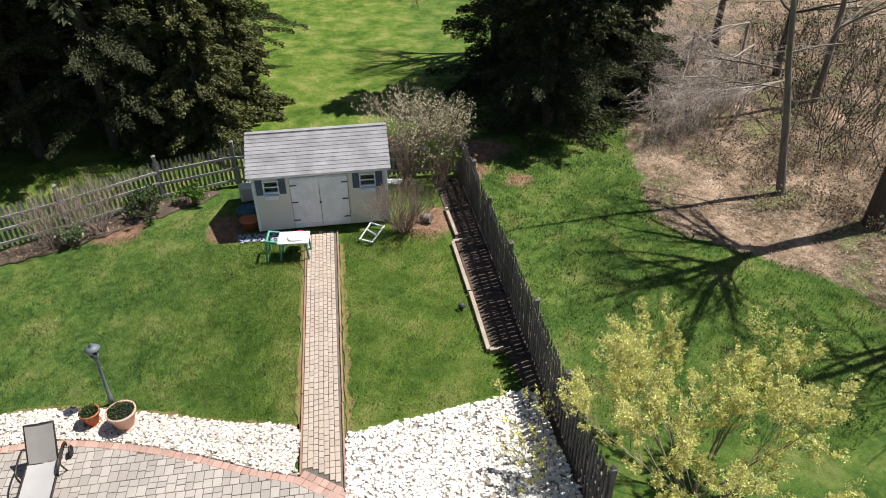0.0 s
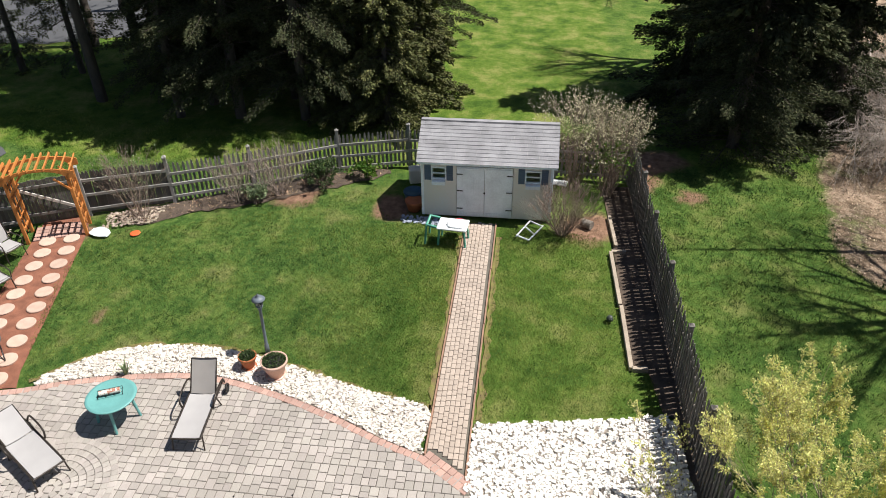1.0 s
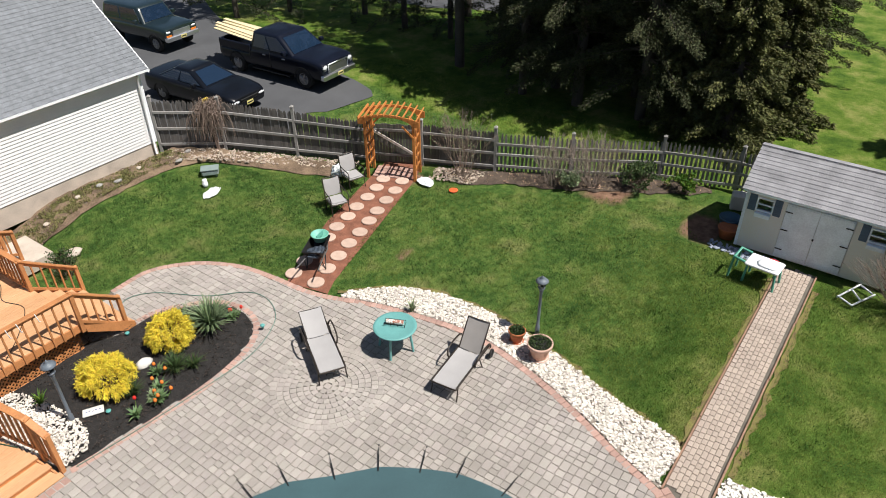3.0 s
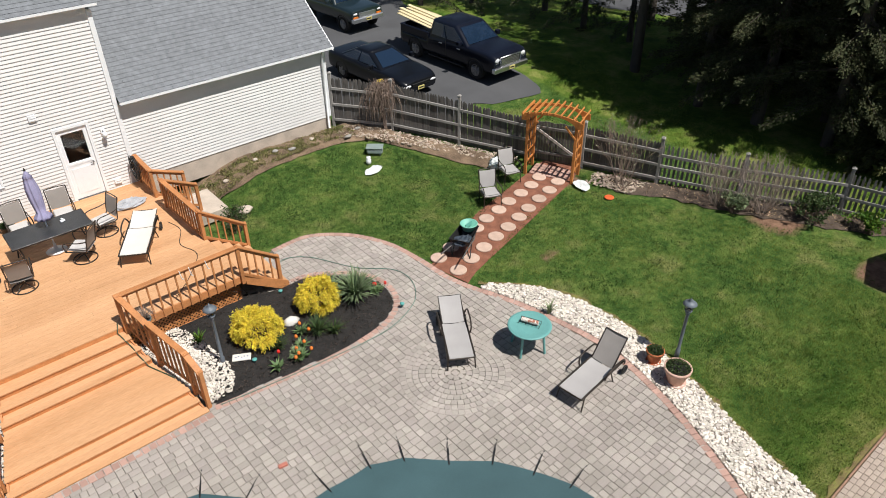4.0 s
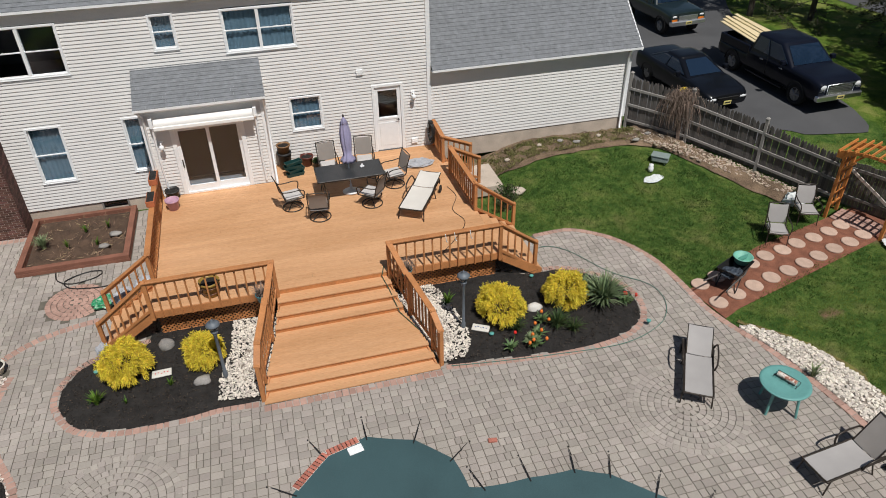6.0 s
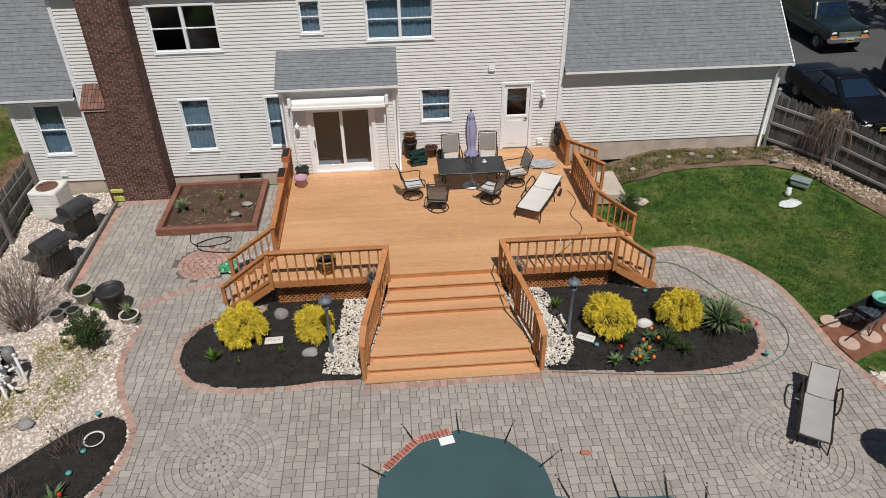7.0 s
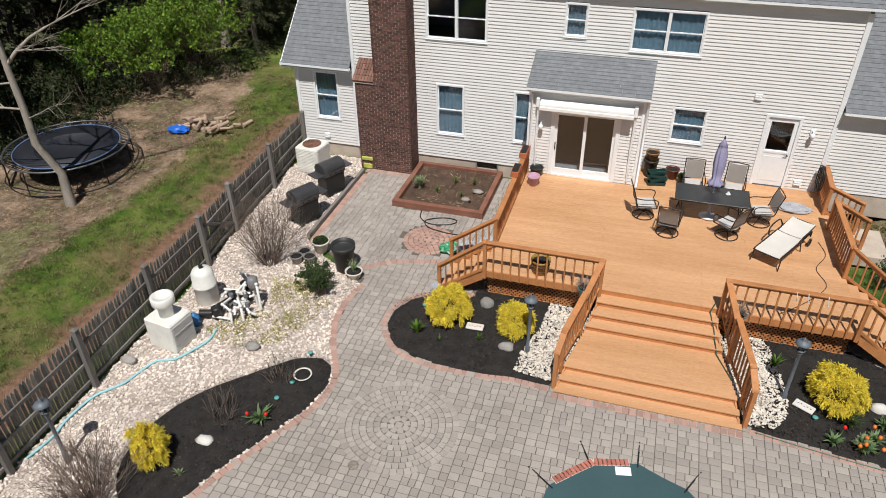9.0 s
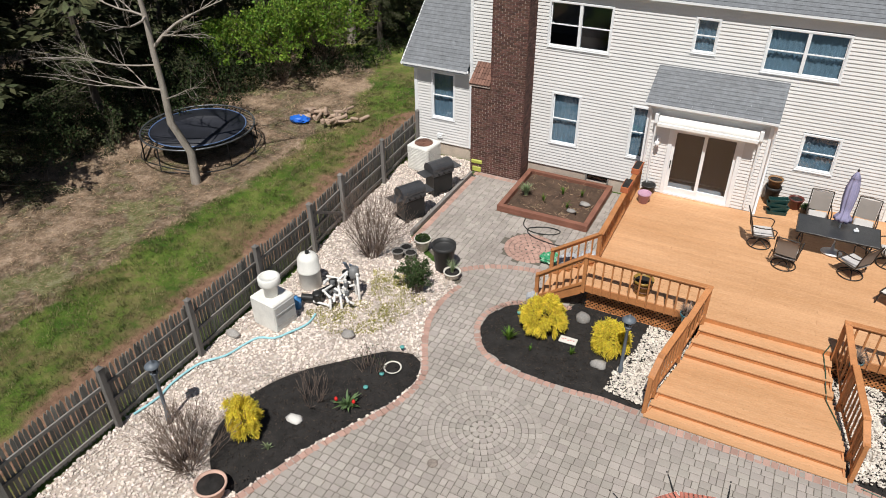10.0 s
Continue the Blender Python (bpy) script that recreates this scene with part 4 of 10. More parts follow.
b.cyl((4.02, WALL_Y - 0.06, 1.93), (4.02, WALL_Y, 1.93), 0.02, n=10)
b.cyl((3.93, WALL_Y - 0.055, 1.93), (4.03, WALL_Y - 0.055, 1.93), 0.012, n=8)
part("door_handle", b, METAL_DARK, door)

# bay with the sliding door
BY = 19.45
b = Build()
slab(b, -3.37, -0.05, 0.6, 3.56, BY, BY + 0.14, [SLIDE])
b.box(-3.37, BY + 0.14, 0.6, -3.23, WALL_Y, 3.5)
b.box(-0.19, BY + 0.14, 0.6, -0.05, WALL_Y, 3.5)
b.box(-3.23, BY + 0.14, 0.7, -0.19, WALL_Y + 0.2, 0.86)
b.box(-3.23, BY + 0.14, 3.4, -0.19, WALL_Y, 3.5)
part("wall", b, ROOM, house)
b = Build()
lap_siding(b, -3.27, -0.15, 0.9, 3.54, BY, [SLIDE])
b.m = Matrix.Translation((-3.37, BY, 0)) @ Matrix.Rotation(radians(-90), 4, "Z")
lap_siding(b, -1.05, -0.1, 0.5, 3.54, 0.0)
b.m = Matrix.Translation((-0.05, BY, 0)) @ Matrix.Rotation(radians(90), 4, "Z")
lap_siding(b, 0.1, 1.05, 0.9, 3.54, 0.0)
part("siding", b, SIDING, house, "cream lap siding")
for x in (-3.40, -0.15):
    b = Build()
    b.box(x, BY - 0.04, 0.86, x + 0.13, BY + 0.08, 3.56, 0.006)
    part("corner_board", b, WHITE, house)
b = Build()
shingles(b, -3.46, 0.03, 19.21, 3.70, 20.5, 4.37, 0.14, 0.9, 5)
part("roof", b, SHINGLE, house, "grey shingle lean-to roof over the sliding door")["kind"] = "stuff"
b = Build()
b.box(-3.44, 19.25, 3.57, 0.01, 20.48, 3.61)
b.add([(-3.44, 19.25, 3.61), (-3.44, 20.48, 3.61), (-3.44, 20.48, 4.32), (-3.44, 19.25, 3.69)], [(0, 1, 2, 3)])
b.add([(0.01, 19.25, 3.61), (0.01, 20.48, 3.61), (0.01, 20.48, 4.32), (0.01, 19.25, 3.69)], [(3, 2, 1, 0)])
part("soffit", b, WHITE, house)
b = Build()
gutter(b, -3.46, 0.03, 19.27, 3.71)
part("gutter", b, WHITE, house)
b = Build()
b.tube([(-3.36, 19.22, 3.60), (-3.30, 19.38, 3.4), (-3.30, 19.39, 0.95)], 0.035, 8)
part("downspout", b, WHITE, house)
b = Build()
b.tube([(-0.02, 19.22, 3.64), (-0.02, 19.34, 3.45), (-0.02, 19.35, 0.96), (-0.02, 19.22, 0.93)], 0.04, 8)
part("downspout", b, WHITE, house)
# rolled awning on folding arms
aw = part("awning_roll", (lambda q: (q.cyl((-3.02, 19.24, 3.24), (-0.38, 19.24, 3.25), 0.125, n=18), q.box(-3.04, 19.07, 3.10, -0.36, 19.13, 3.2, 0.01), q)[2])(Build()), mat("awning_cloth", (0.82, 0.81, 0.79), 0.8, var=0.06), house, "rolled cream awning")
for x in (-3.1, -0.32):
    b = Build()
    b.box(x - 0.05, 19.22, 3.12, x + 0.05, 19.4, 3.40, 0.008)
    b.tube([(x, 19.3, 3.1), (x - 0.02, 19.36, 2.0), (x, 19.40, 1.0)], 0.028, 8)
    part("awning_arm", b, WHITE, aw)
b = Build()
x0, x1, z0, z1 = SLIDE
b.box(x0, BY - 0.05, z0, x0 + 0.12, BY + 0.1, z1, 0.006)
b.box(x1 - 0.12, BY - 0.05, z0, x1, BY + 0.1, z1, 0.006)
b.box(x0 + 0.12, BY - 0.05, z1 - 0.11, x1 - 0.12, BY + 0.1, z1, 0.006)
b.box(x0 + 0.12, BY - 0.06, z0, x1 - 0.12, BY + 0.1, z0 + 0.05)
sl = part("sliding_door", b, WHITE, house, "white sliding glass patio door")
xm = (x0 + x1) / 2
for a, c, dy in ((x0 + 0.12, xm + 0.04, 0.0), (xm - 0.04, x1 - 0.12, 0.045)):
    f, t = Build(), 0.085
    f.box(a, BY - 0.01 + dy, z0 + 0.05, a + t, BY + 0.03 + dy, z1 - 0.11, 0.004)
    f.box(c - t, BY - 0.01 + dy, z0 + 0.05, c, BY + 0.03 + dy, z1 - 0.11, 0.004)
    f.box(a + t, BY - 0.01 + dy, z1 - 0.19, c - t, BY + 0.03 + dy, z1 - 0.11)
    f.box(a + t, BY - 0.01 + dy, z0 + 0.05, c - t, BY + 0.03 + dy, z0 + 0.24)
    leaf = part("door_leaf", f, WHITE, sl)
    p = Build()
    p.box(a + t, BY + 0.008 + dy, z0 + 0.24, c - t, BY + 0.014 + dy, z1 - 0.19)
    p_ob = part("pane", p, PANE, sl)
    p_ob.visible_shadow = False
b = Build()
b.box(x0 + 0.15, BY - 0.05, 1.75, x0 + 0.18, BY - 0.02, 2.0, 0.006)
part("handle", b, METAL_DARK, sl)
# small wall fixtures
for nm, x, z, y, kind in (("wall_lamp", 4.50, 2.72, WALL_Y, "lamp"), ("wall_lamp", -2.98, 2.55, BY, "lamp"), ("vent_cover", 2.88, 3.6, WALL_Y, "vent"), ("outlet_box", 4.5, 1.12, WALL_Y, "vent"), ("meter_box", -10.6, 0.72, WALL_Y, "vent")):
    b = Build()
    if kind == "lamp":
        b.box(x - 0.06, y - 0.06, z - 0.06, x + 0.06, y - 0.02, z + 0.1, 0.008)
        b.tube([(x, y - 0.05, z + 0.05), (x, y - 0.16, z + 0.08), (x, y - 0.18, z + 0.02)], 0.018, 8)
        b.lathe([(0.03, z - 0.14), (0.065, z - 0.08), (0.07, z + 0.0), (0.03, z + 0.03)], 12, (x, y - 0.18))
    else:
        b.box(x - 0.1, y - 0.07, z - 0.09, x + 0.1, y - 0.015, z + 0.09, 0.01)
        b.box(x - 0.085, y - 0.078, z - 0.06, x + 0.085, y - 0.07, z - 0.045)
        b.box(x - 0.085, y - 0.078, z + 0.0, x + 0.085, y - 0.07, z + 0.015)
    part(nm, b, WHITE, house)
# western wing
b = Build()
WW = (-10.92, -10.02, 1.36, 3.04)
slab(b, -11.55, -9.46, 0.45, 3.25, WALL_Y, WALL_Y + 0.16, [WW])
b.box(-11.55, WALL_Y + 0.16, 0.45, -11.39, 27.5, 3.25)
b.box(-11.39, 23.2, 0.45, -9.46, 23.3, 3.25)
part("wall", b, ROOM, house)
b = Build()
lap_siding(b, -11.45, -9.46, 0.45, 3.2, WALL_Y, [WW, (-9.08, -9.0, 0, 4)])
part("siding", b, SIDING, house, "cream lap siding")
b = Build()
b.box(-11.57, WALL_Y - 0.05, 0.45, -11.45, WALL_Y + 0.05, 3.2, 0.006)
part("corner_board", b, WHITE, house)
b = Build()
b.box(-11.55, WALL_Y + 0.02, -0.3, -9.46, WALL_Y + 0.2, 0.45)
part("foundation", b, CONCRETE, house)
b = Build()
shingles(b, -11.9, -9.45, 20.2, 3.3, 24.2, 6.9, 0.145, 0.9, 6)
part("roof", b, SHINGLE, house, "grey shingle roof of the low wing")["kind"] = "stuff"
b = Build()
b.box(-11.88, 20.24, 3.14, -9.48, 20.52, 3.18)
gutter(b, -11.9, -9.42, 20.24, 3.32)
b.add([(-11.92, 20.2, 3.2), (-11.92, 20.2, 3.31), (-11.92, 24.2, 6.9), (-11.92, 24.2, 6.75), (-11.88, 20.2, 3.2), (-11.88, 20.2, 3.31), (-11.88, 24.2, 6.9), (-11.88, 24.2, 6.75)],
      [(0, 1, 2, 3), (7, 6, 5, 4), (1, 5, 6, 2), (0, 3, 7, 4)])
part("gutter", b, WHITE, house)
window(house, "window", *WW, WALL_Y)
# garage
b = Build()
b.box(5.09, WALL_Y, 0.3, 11.98, WALL_Y + 0.2, 0.98)
b.box(11.82, WALL_Y + 0.2, 0.3, 11.98, 29.0, 0.98)
part("foundation", b, CONCRETE, house)
b = Build()
b.box(5.12, WALL_Y + 0.01, 0.98, 11.98, WALL_Y + 0.15, 3.3)
b.box(11.83, WALL_Y + 0.15, 0.98, 11.98, 29.0, 3.3)
b.box(5.12, 28.85, 0.98, 11.98, 29.0, 3.3)
part("wall", b, ROOM, house)
b = Build()
lap_siding(b, 5.10, 11.88, 0.98, 3.38, WALL_Y)
b.m = Matrix.Translation((11.98, WALL_Y, 0)) @ Matrix.Rotation(radians(90), 4, "Z")
lap_siding(b, 0.1, 8.5, 0.98, 3.3, 0.0)
part("siding", b, SIDING, house, "cream lap siding")
b = Build()
b.box(11.88, WALL_Y - 0.05, 0.98, 12.0, WALL_Y + 0.08, 3.25, 0.006)
b.tube([(11.86, 20.26, 3.40), (11.84, 20.4, 3.1), (11.84, 20.42, 0.62), (11.84, 20.25, 0.56)], 0.04, 8)
part("downspout", b, WHITE, house)
b = Build()
shingles(b, 5.10, 12.22, 20.26, 3.475, 24.75, 7.15, 0.145, 0.9, 8)
b.m = Matrix(((1, 0, 0, 0), (0, -1, 0, 49.5), (0, 0, 1, 0), (0, 0, 0, 1)))
shingles(b, 5.10, 12.22, 20.26, 3.475, 24.75, 7.15, 0.3, 1.5, 9)
b.m = None
b.add([(11.97, 20.5, 3.3), (11.97, 29.0, 3.3), (11.97, 24.75, 7.0)], [(0, 1, 2)])
part("roof", b, SHINGLE, house, "grey shingle garage roof")["kind"] = "stuff"
b = Build()
b.box(5.12, 20.3, 3.38, 12.18, 20.52, 3.405)
gutter(b, 5.10, 12.22, 20.31, 3.48)
b.add([(12.2, 20.26, 3.35), (12.2, 20.26, 3.485), (12.2, 24.75, 7.16), (12.2, 24.75, 7.0), (12.24, 20.26, 3.35), (12.24, 20.26, 3.485), (12.24, 24.75, 7.16), (12.24, 24.75, 7.0)],
      [(3, 2, 1, 0), (4, 5, 6, 7), (1, 2, 6, 5), (0, 4, 7, 3)])
part("gutter", b, WHITE, house)


# ---- chimney ----
def bricks_on(b, x0, x1, z0, z1, face, axis_y=True, other=0.0, course=0.0745, length=0.205):
    row, z = 0, z0
    while z < z1 - 0.03:
        x = x0 - (length / 2 if row % 2 else 0)
        while x < x1 - 0.01:
            a, c = max(x0, x), min(x1, x + length)
            x += length
            if c - a < 0.03:
                continue
            o = rnd.uniform(-0.003, 0.003)
            if axis_y:
                b.box(a + 0.007, face - 0.004 + o, z + 0.007, c - 0.007, face + 0.05, min(z + course - 0.008, z1))
            else:
                b.box(face - 0.05 * other, a + 0.005, z + 0.005, face + (0.006 + o) * other, c - 0.005, min(z + course - 0.007, z1))
        z += course
        row += 1


chim = thing("chimney", (-8.1, 20.1, 0), "tall dark red brick chimney with a sloped shoulder", "chimney")
CY = 19.78
b = Build()
b.box(-8.425, CY + 0.006, 3.1, -7.276, 20.49, 8.6)
b.box(-9.084, CY + 0.006, -0.1, -7.277, 20.487, 3.10)
b.add([(-9.08, CY + 0.02, 3.12), (-9.08, 20.46, 3.12), (-9.08, 20.46, 3.58), (-8.42, CY + 0.02, 3.12), (-8.42, 20.46, 3.12), (-8.42, 20.46, 3.58)], [(0, 3, 5, 2), (0, 2, 1), (3, 4, 5)])
part("mortar_core", b, MORTAR, chim)
b = Build()
bricks_on(b, -8.43, -7.27, 3.129, 8.6, CY)
bricks_on(b, -9.09, -7.27, 0.0, 3.129, CY)
bricks_on(b, CY, 20.48, 0.0, 8.6, -7.27, False, 1)
bricks_on(b, CY, 20.48, 3.14, 8.6, -8.43, False, -1)
bricks_on(b, CY, 20.48, 0.0, 3.1, -9.09, False, -1)
part("brickwork", b, BRICK, chim)["kind"] = "stuff"
d = math.hypot(0.50, 0.72)
SHOULDER = mat("shoulder_brick", (0.19, 0.10, 0.075), 0.85, var=0.3, rand=0.2)
cap = part("shoulder_bed", (lambda q: (q.add([(-9.14, CY - 0.04, 3.09), (-8.44, CY - 0.04, 3.09), (-8.44, 20.42, 3.575), (-9.14, 20.42, 3.575), (-9.14, CY - 0.04, 3.06), (-8.44, CY - 0.04, 3.06), (-8.44, 20.42, 3.54), (-9.14, 20.42, 3.54)],
                                             [(0, 1, 2, 3), (7, 6, 5, 4), (0, 4, 5, 1), (1, 5, 6, 2), (2, 6, 7, 3), (3, 7, 4, 0)]), q)[1])(Build()), MORTAR, chim, "sloped brown brick shoulder")
for i in range(7):
    for j in range(4):
        b = Build(Matrix.Translation((-9.15, CY - 0.05, 3.11)) @ Matrix.Rotation(math.atan2(0.50, 0.72), 4, "X"))
        b.box(0.003 + i * 0.102, 0.003 + j * d / 4, 0.0, 0.097 + i * 0.102, (j + 1) * d / 4 - 0.004, 0.06, 0.006)
        part("brick", b, SHOULDER, cap)


# ---- deck ----
deck = thing("deck", (1.0, 16.5, 0.0), "large orange-stained wooden deck with railings and broad steps", "deck", kind="structure")
DZ = 0.90


def boards(b, x0, x1, y0, y1, z, width=0.14, gap=0.006, edge=None, thick=0.035, breaks=3.6):
    """Boards along x, with staggered joints; edge(y) may give other ends."""
    y, i = y0, 0
    while y < y1 - 0.02:
        w = min(width, y1 - y)
        a, c = edge(y + w / 2) if edge else (x0, x1)
        cuts = [a]
        k = a + breaks * (0.45 + 0.3 * (i % 3))
        while k < c - 0.5 and edge is None:
            cuts.append(k)
            k += breaks
        cuts.append(c)
        for p, q in zip(cuts, cuts[1:]):
            if b is None:
                c1 = Build()
                c1.box(p + 0.001, y + gap / 2, z - thick, q - 0.001, y + w - gap / 2, z + rnd.uniform(-0.001, 0.001), 0.003)
                part("deck_board", c1, DECK, deck)
                continue
            b.box(p + 0.001, y + gap / 2, z - thick, q - 0.001, y + w - gap / 2, z + rnd.uniform(-0.001, 0.001), 0.003)
        y += width
        i += 1


boards(None, -3.34, 5.25, 14.0, 19.41, DZ)
boards(None, -0.03, 5.25, 19.41, 20.46, DZ)
# joists and shaded space below
b = Build()
for x in np.arange(-3.2, 5.2, 0.8):
    b.box(x, 14.3, DZ - 0.22, x + 0.05, 19.3, DZ - 0.037)
b.box(-3.3, 14.24, DZ - 0.25, 5.2, 14.32, DZ - 0.037)
part("joist", b, DECK_WOOD, deck)
b = Build()
b.box(-3.36, 13.965, DZ - 0.2, -0.45, 13.998, DZ - 0.002, 0.004)
b.box(2.27, 13.965, DZ - 0.2, 5.27, 13.998, DZ - 0.002, 0.004)
b.box(-3.38, 15.05, 0.02, -3.35, 19.4, DZ - 0.036, 0.004)
b.box(5.26, 16.2, 0.02, 5.29, 20.45, DZ - 0.036, 0.004)
part("fascia", b, DECK_WOOD, deck)


def lattice(x0, x1, y, z0, z1):
    fr, b = Build(), Build()
    fr.box(x0, y - 0.02, z0 - 0.02, x1, y + 0.02, z0 + 0.08, 0.004)
    fr.box(x0, y - 0.02, z1 - 0.06, x1, y + 0.02, z1, 0.004)
    panel = part("lattice_frame", fr, DECK_WOOD, deck)
    h = z1 - z0
    for s, dy in ((1, -0.008), (-1, 0.004)):
        x = x0 - h
        while x < x1:
            a, c = (x, x + h) if s > 0 else (x + h, x)
            t0, t1 = 0.0, 1.0
            lo, hi = min(a, c), max(a, c)
            if lo < x0:
                k = (x0 - a) / (c - a)
                t0, t1 = (max(t0, k), t1) if s > 0 else (t0, min(t1, k))
            if hi > x1:
                k = (x1 - a) / (c - a)
                t0, t1 = (t0, min(t1, k)) if s > 0 else (max(t0, k), t1)
            if t1 - t0 > 0.03:
                p0, p1 = (a + (c - a) * t0, z0 + h * t0), (a + (c - a) * t1, z0 + h * t1)
                w = 0.026
                b.add([(p0[0] - w, y + dy, p0[1]), (p0[0] + w, y + dy, p0[1]), (p1[0] + w, y + dy, p1[1]), (p1[0] - w, y + dy, p1[1]),
                       (p0[0] - w, y + dy + 0.008, p0[1]), (p0[0] + w, y + dy + 0.008, p0[1]), (p1[0] + w, y + dy + 0.008, p1[1]), (p1[0] - w, y + dy + 0.008, p1[1])],
                      [(0, 1, 2, 3), (7, 6, 5, 4), (0, 3, 7, 4), (1, 5, 6, 2)])
            x += 0.11
    part("lattice", b, DECK_WOOD, panel, "diagonal wooden lattice")


lattice(-3.25, -0.6, 14.2, 0.0, 0.66)
lattice(2.35, 5.15, 14.2, 0.0, 0.66)


# steps that widen towards the patio
def stair_edge(y):
    k = (14.0 - y) / (14.0 - 11.3)
    return -0.43 - 0.60 * k, 2.24 + 0.60 * k


def tread(name, y0, y1, z):
    b = Build()
    boards(b, 0, 0, y0, y1, z, (y1 - y0) / max(1, round((y1 - y0) / 0.14)), 0.004, stair_edge)
    x0, x1 = stair_edge(y0)
    r = Build()
    r.box(x0 + 0.01, y0 + 0.03, max(0.0, z - 0.145), x1 - 0.01, y0 + 0.055, z - 0.036)
    st = part(name, b, DECK, deck)
    part("riser", r, DECK_WOOD, st)


tread("step", 11.18, 11.49, 0.065)
tread("step", 11.45, 11.79, 0.19)
tread("landing", 11.75, 13.12, 0.32)
tread("step", 13.07, 13.41, 0.465)
tread("step", 13.36, 13.73, 0.61)
tread("step", 13.68, 14.03, 0.755)
b = Build()
b.box(-0.45, 14.012, DZ - 0.144, 2.26, 14.032, DZ - 0.036)
part("riser", b, DECK_WOOD, deck)
for s in (0, 1):
    b = Build()
    pts = []
    for y, z in ((11.25, 0.0), (11.25, 0.028), (11.82, 0.28), (13.12, 0.28), (13.12, 0.42), (13.42, 0.57), (13.75, 0.71), (13.84, 0.0)):
        pts.append((stair_edge(y)[s] + (0.02 if s == 0 else -0.02), y, z))
    t = 0.035 if s == 0 else -0.035
    vs = pts + [(x + t, y, z) for x, y, z in pts]
    n = len(pts)
    b.add(vs, [tuple(range(n)), tuple(range(2 * n - 1, n - 1, -1))] + [(i, (i + 1) % n, (i + 1) % n + n, i + n) for i in range(n)])
    part("stringer", b, DECK_WOOD, deck)

POSTS, BALUSTERS = [], []


def railing(p, q, zp, zq, base_p, base_q, posts=(True, True), pitch=0.17, nailed=False):
    """A railing from p to q: top board, lower rail, square balusters; z are the heights of the top, base those of the floor."""
    rail = Build()
    dx, dy = q[0] - p[0], q[1] - p[1]
    d = math.hypot(dx, dy)
    a = math.atan2(dy, dx)
    slope = math.atan2(zq - zp, d)
    full = math.hypot(d, zq - zp)
    rail.m = Matrix.Translation((p[0], p[1], zp)) @ Matrix.Rotation(a, 4, "Z") @ Matrix.Rotation(-slope, 4, "Y")
    rail.box(-0.05, -0.07, -0.036, full + 0.05, 0.07, 0.0, 0.006)
    rail.box(0.0, -0.02, -0.11, full, 0.02, -0.037, 0.004)
    low = math.atan2((base_q - base_p), d)
    rail.m = Matrix.Translation((p[0], p[1], base_p + 0.12)) @ Matrix.Rotation(a, 4, "Z") @ Matrix.Rotation(-low, 4, "Y")
    if not nailed:
        rail.box(0.0, -0.02, -0.07, math.hypot(d, base_q - base_p), 0.02, 0.0, 0.004)
    top = part("handrail", rail, DECK_WOOD, deck)
    n = max(2, int(d / pitch))
    for i in range(1, n):
        k = i / n
        zb, zt = base_p + (base_q - base_p) * k + (-0.19 if nailed else 0.06), zp + (zq - zp) * k - 0.06
        BALUSTERS.append((p[0] + dx * k, p[1] + dy * k + (0.013 if nailed else 0.0), zb, zt, a, top))
    for i, (x, y) in enumerate((p, q)):
        if posts[i]:
            POSTS.append((x, y, (base_p, base_q)[i], (zp, zq)[i], a))


T = DZ + 0.90
railing((-3.30, 13.93), (-0.45, 13.93), T, T, DZ, DZ, pitch=0.21, nailed=True)
railing((2.30, 13.93), (5.18, 13.93), T, T, DZ, DZ, pitch=0.21, nailed=True)
railing((-0.47, 13.9), (-0.72, 12.95), T, 1.40, DZ, 0.45, (False, True))
railing((-0.72, 12.95), (-0.98, 11.72), 1.50, 1.34, 0.36, 0.36, (False, True))
railing((-0.98, 11.72), (-1.05, 11.32), 1.34, 1.06, 0.36, 0.05, (False, True), 0.12)
railing((2.32, 13.9), (2.57, 12.95), T, 1.40, DZ, 0.45, (False, True))
railing((2.57, 12.95), (2.82, 11.72), 1.50, 1.34, 0.36, 0.36, (False, True))
railing((2.82, 11.72), (2.90, 11.32), 1.34, 1.06, 0.36, 0.05, (False, True), 0.12)
# side steps east and west, with their rails
for x0, s, y0, y1 in ((5.27, 1, 14.0, 16.15), (-3.36, -1, 14.0, 15.05)):
    for k in range(4):
        b = Build()
        xa, xb = x0 + s * 0.27 * k, x0 + s * (0.27 * (k + 1) + 0.02)
        z = DZ - 0.18 * (k + 1)
        b.box(xa, y0, z - 0.036, xb, y1, z, 0.004)
        st = part("step", b, DECK, deck)
        r = Build()
        r.box(xa + s * 0.004, y0 + 0.01, z - 0.178 if k == 3 else z - 0.18, xa + s * 0.024, y1 - 0.01, z - 0.037)
        r.box(xa, y0 + 0.01, z, xa - s * 0.02, y1 - 0.01, z + 0.143)
        part("riser", r, DECK_WOOD, st)
    for y in (y0 - 0.03, y1 + 0.03):
        b = Build()
        e = x0 + s * 1.12
        pts = [(x0, y, 0.60), (e - s * 0.22, y, 0.0), (e, y, 0.0), (e, y, 0.16), (x0, y, 0.86)]
        b.add(pts + [(x, yy + 0.04, z) for x, yy, z in pts], [(0, 1, 2, 3, 4), (9, 8, 7, 6, 5)] + [(i, i + 5, (i + 1) % 5 + 5, (i + 1) % 5) for i in range(5)])
        part("stringer", b, DECK_WOOD, deck)
railing((5.2, 13.95), (6.2, 14.03), T, 1.03, DZ, 0.12, (False, True))
railing((5.2, 16.1), (6.38, 16.18), T, 0.90, DZ, 0.08, (True, True))
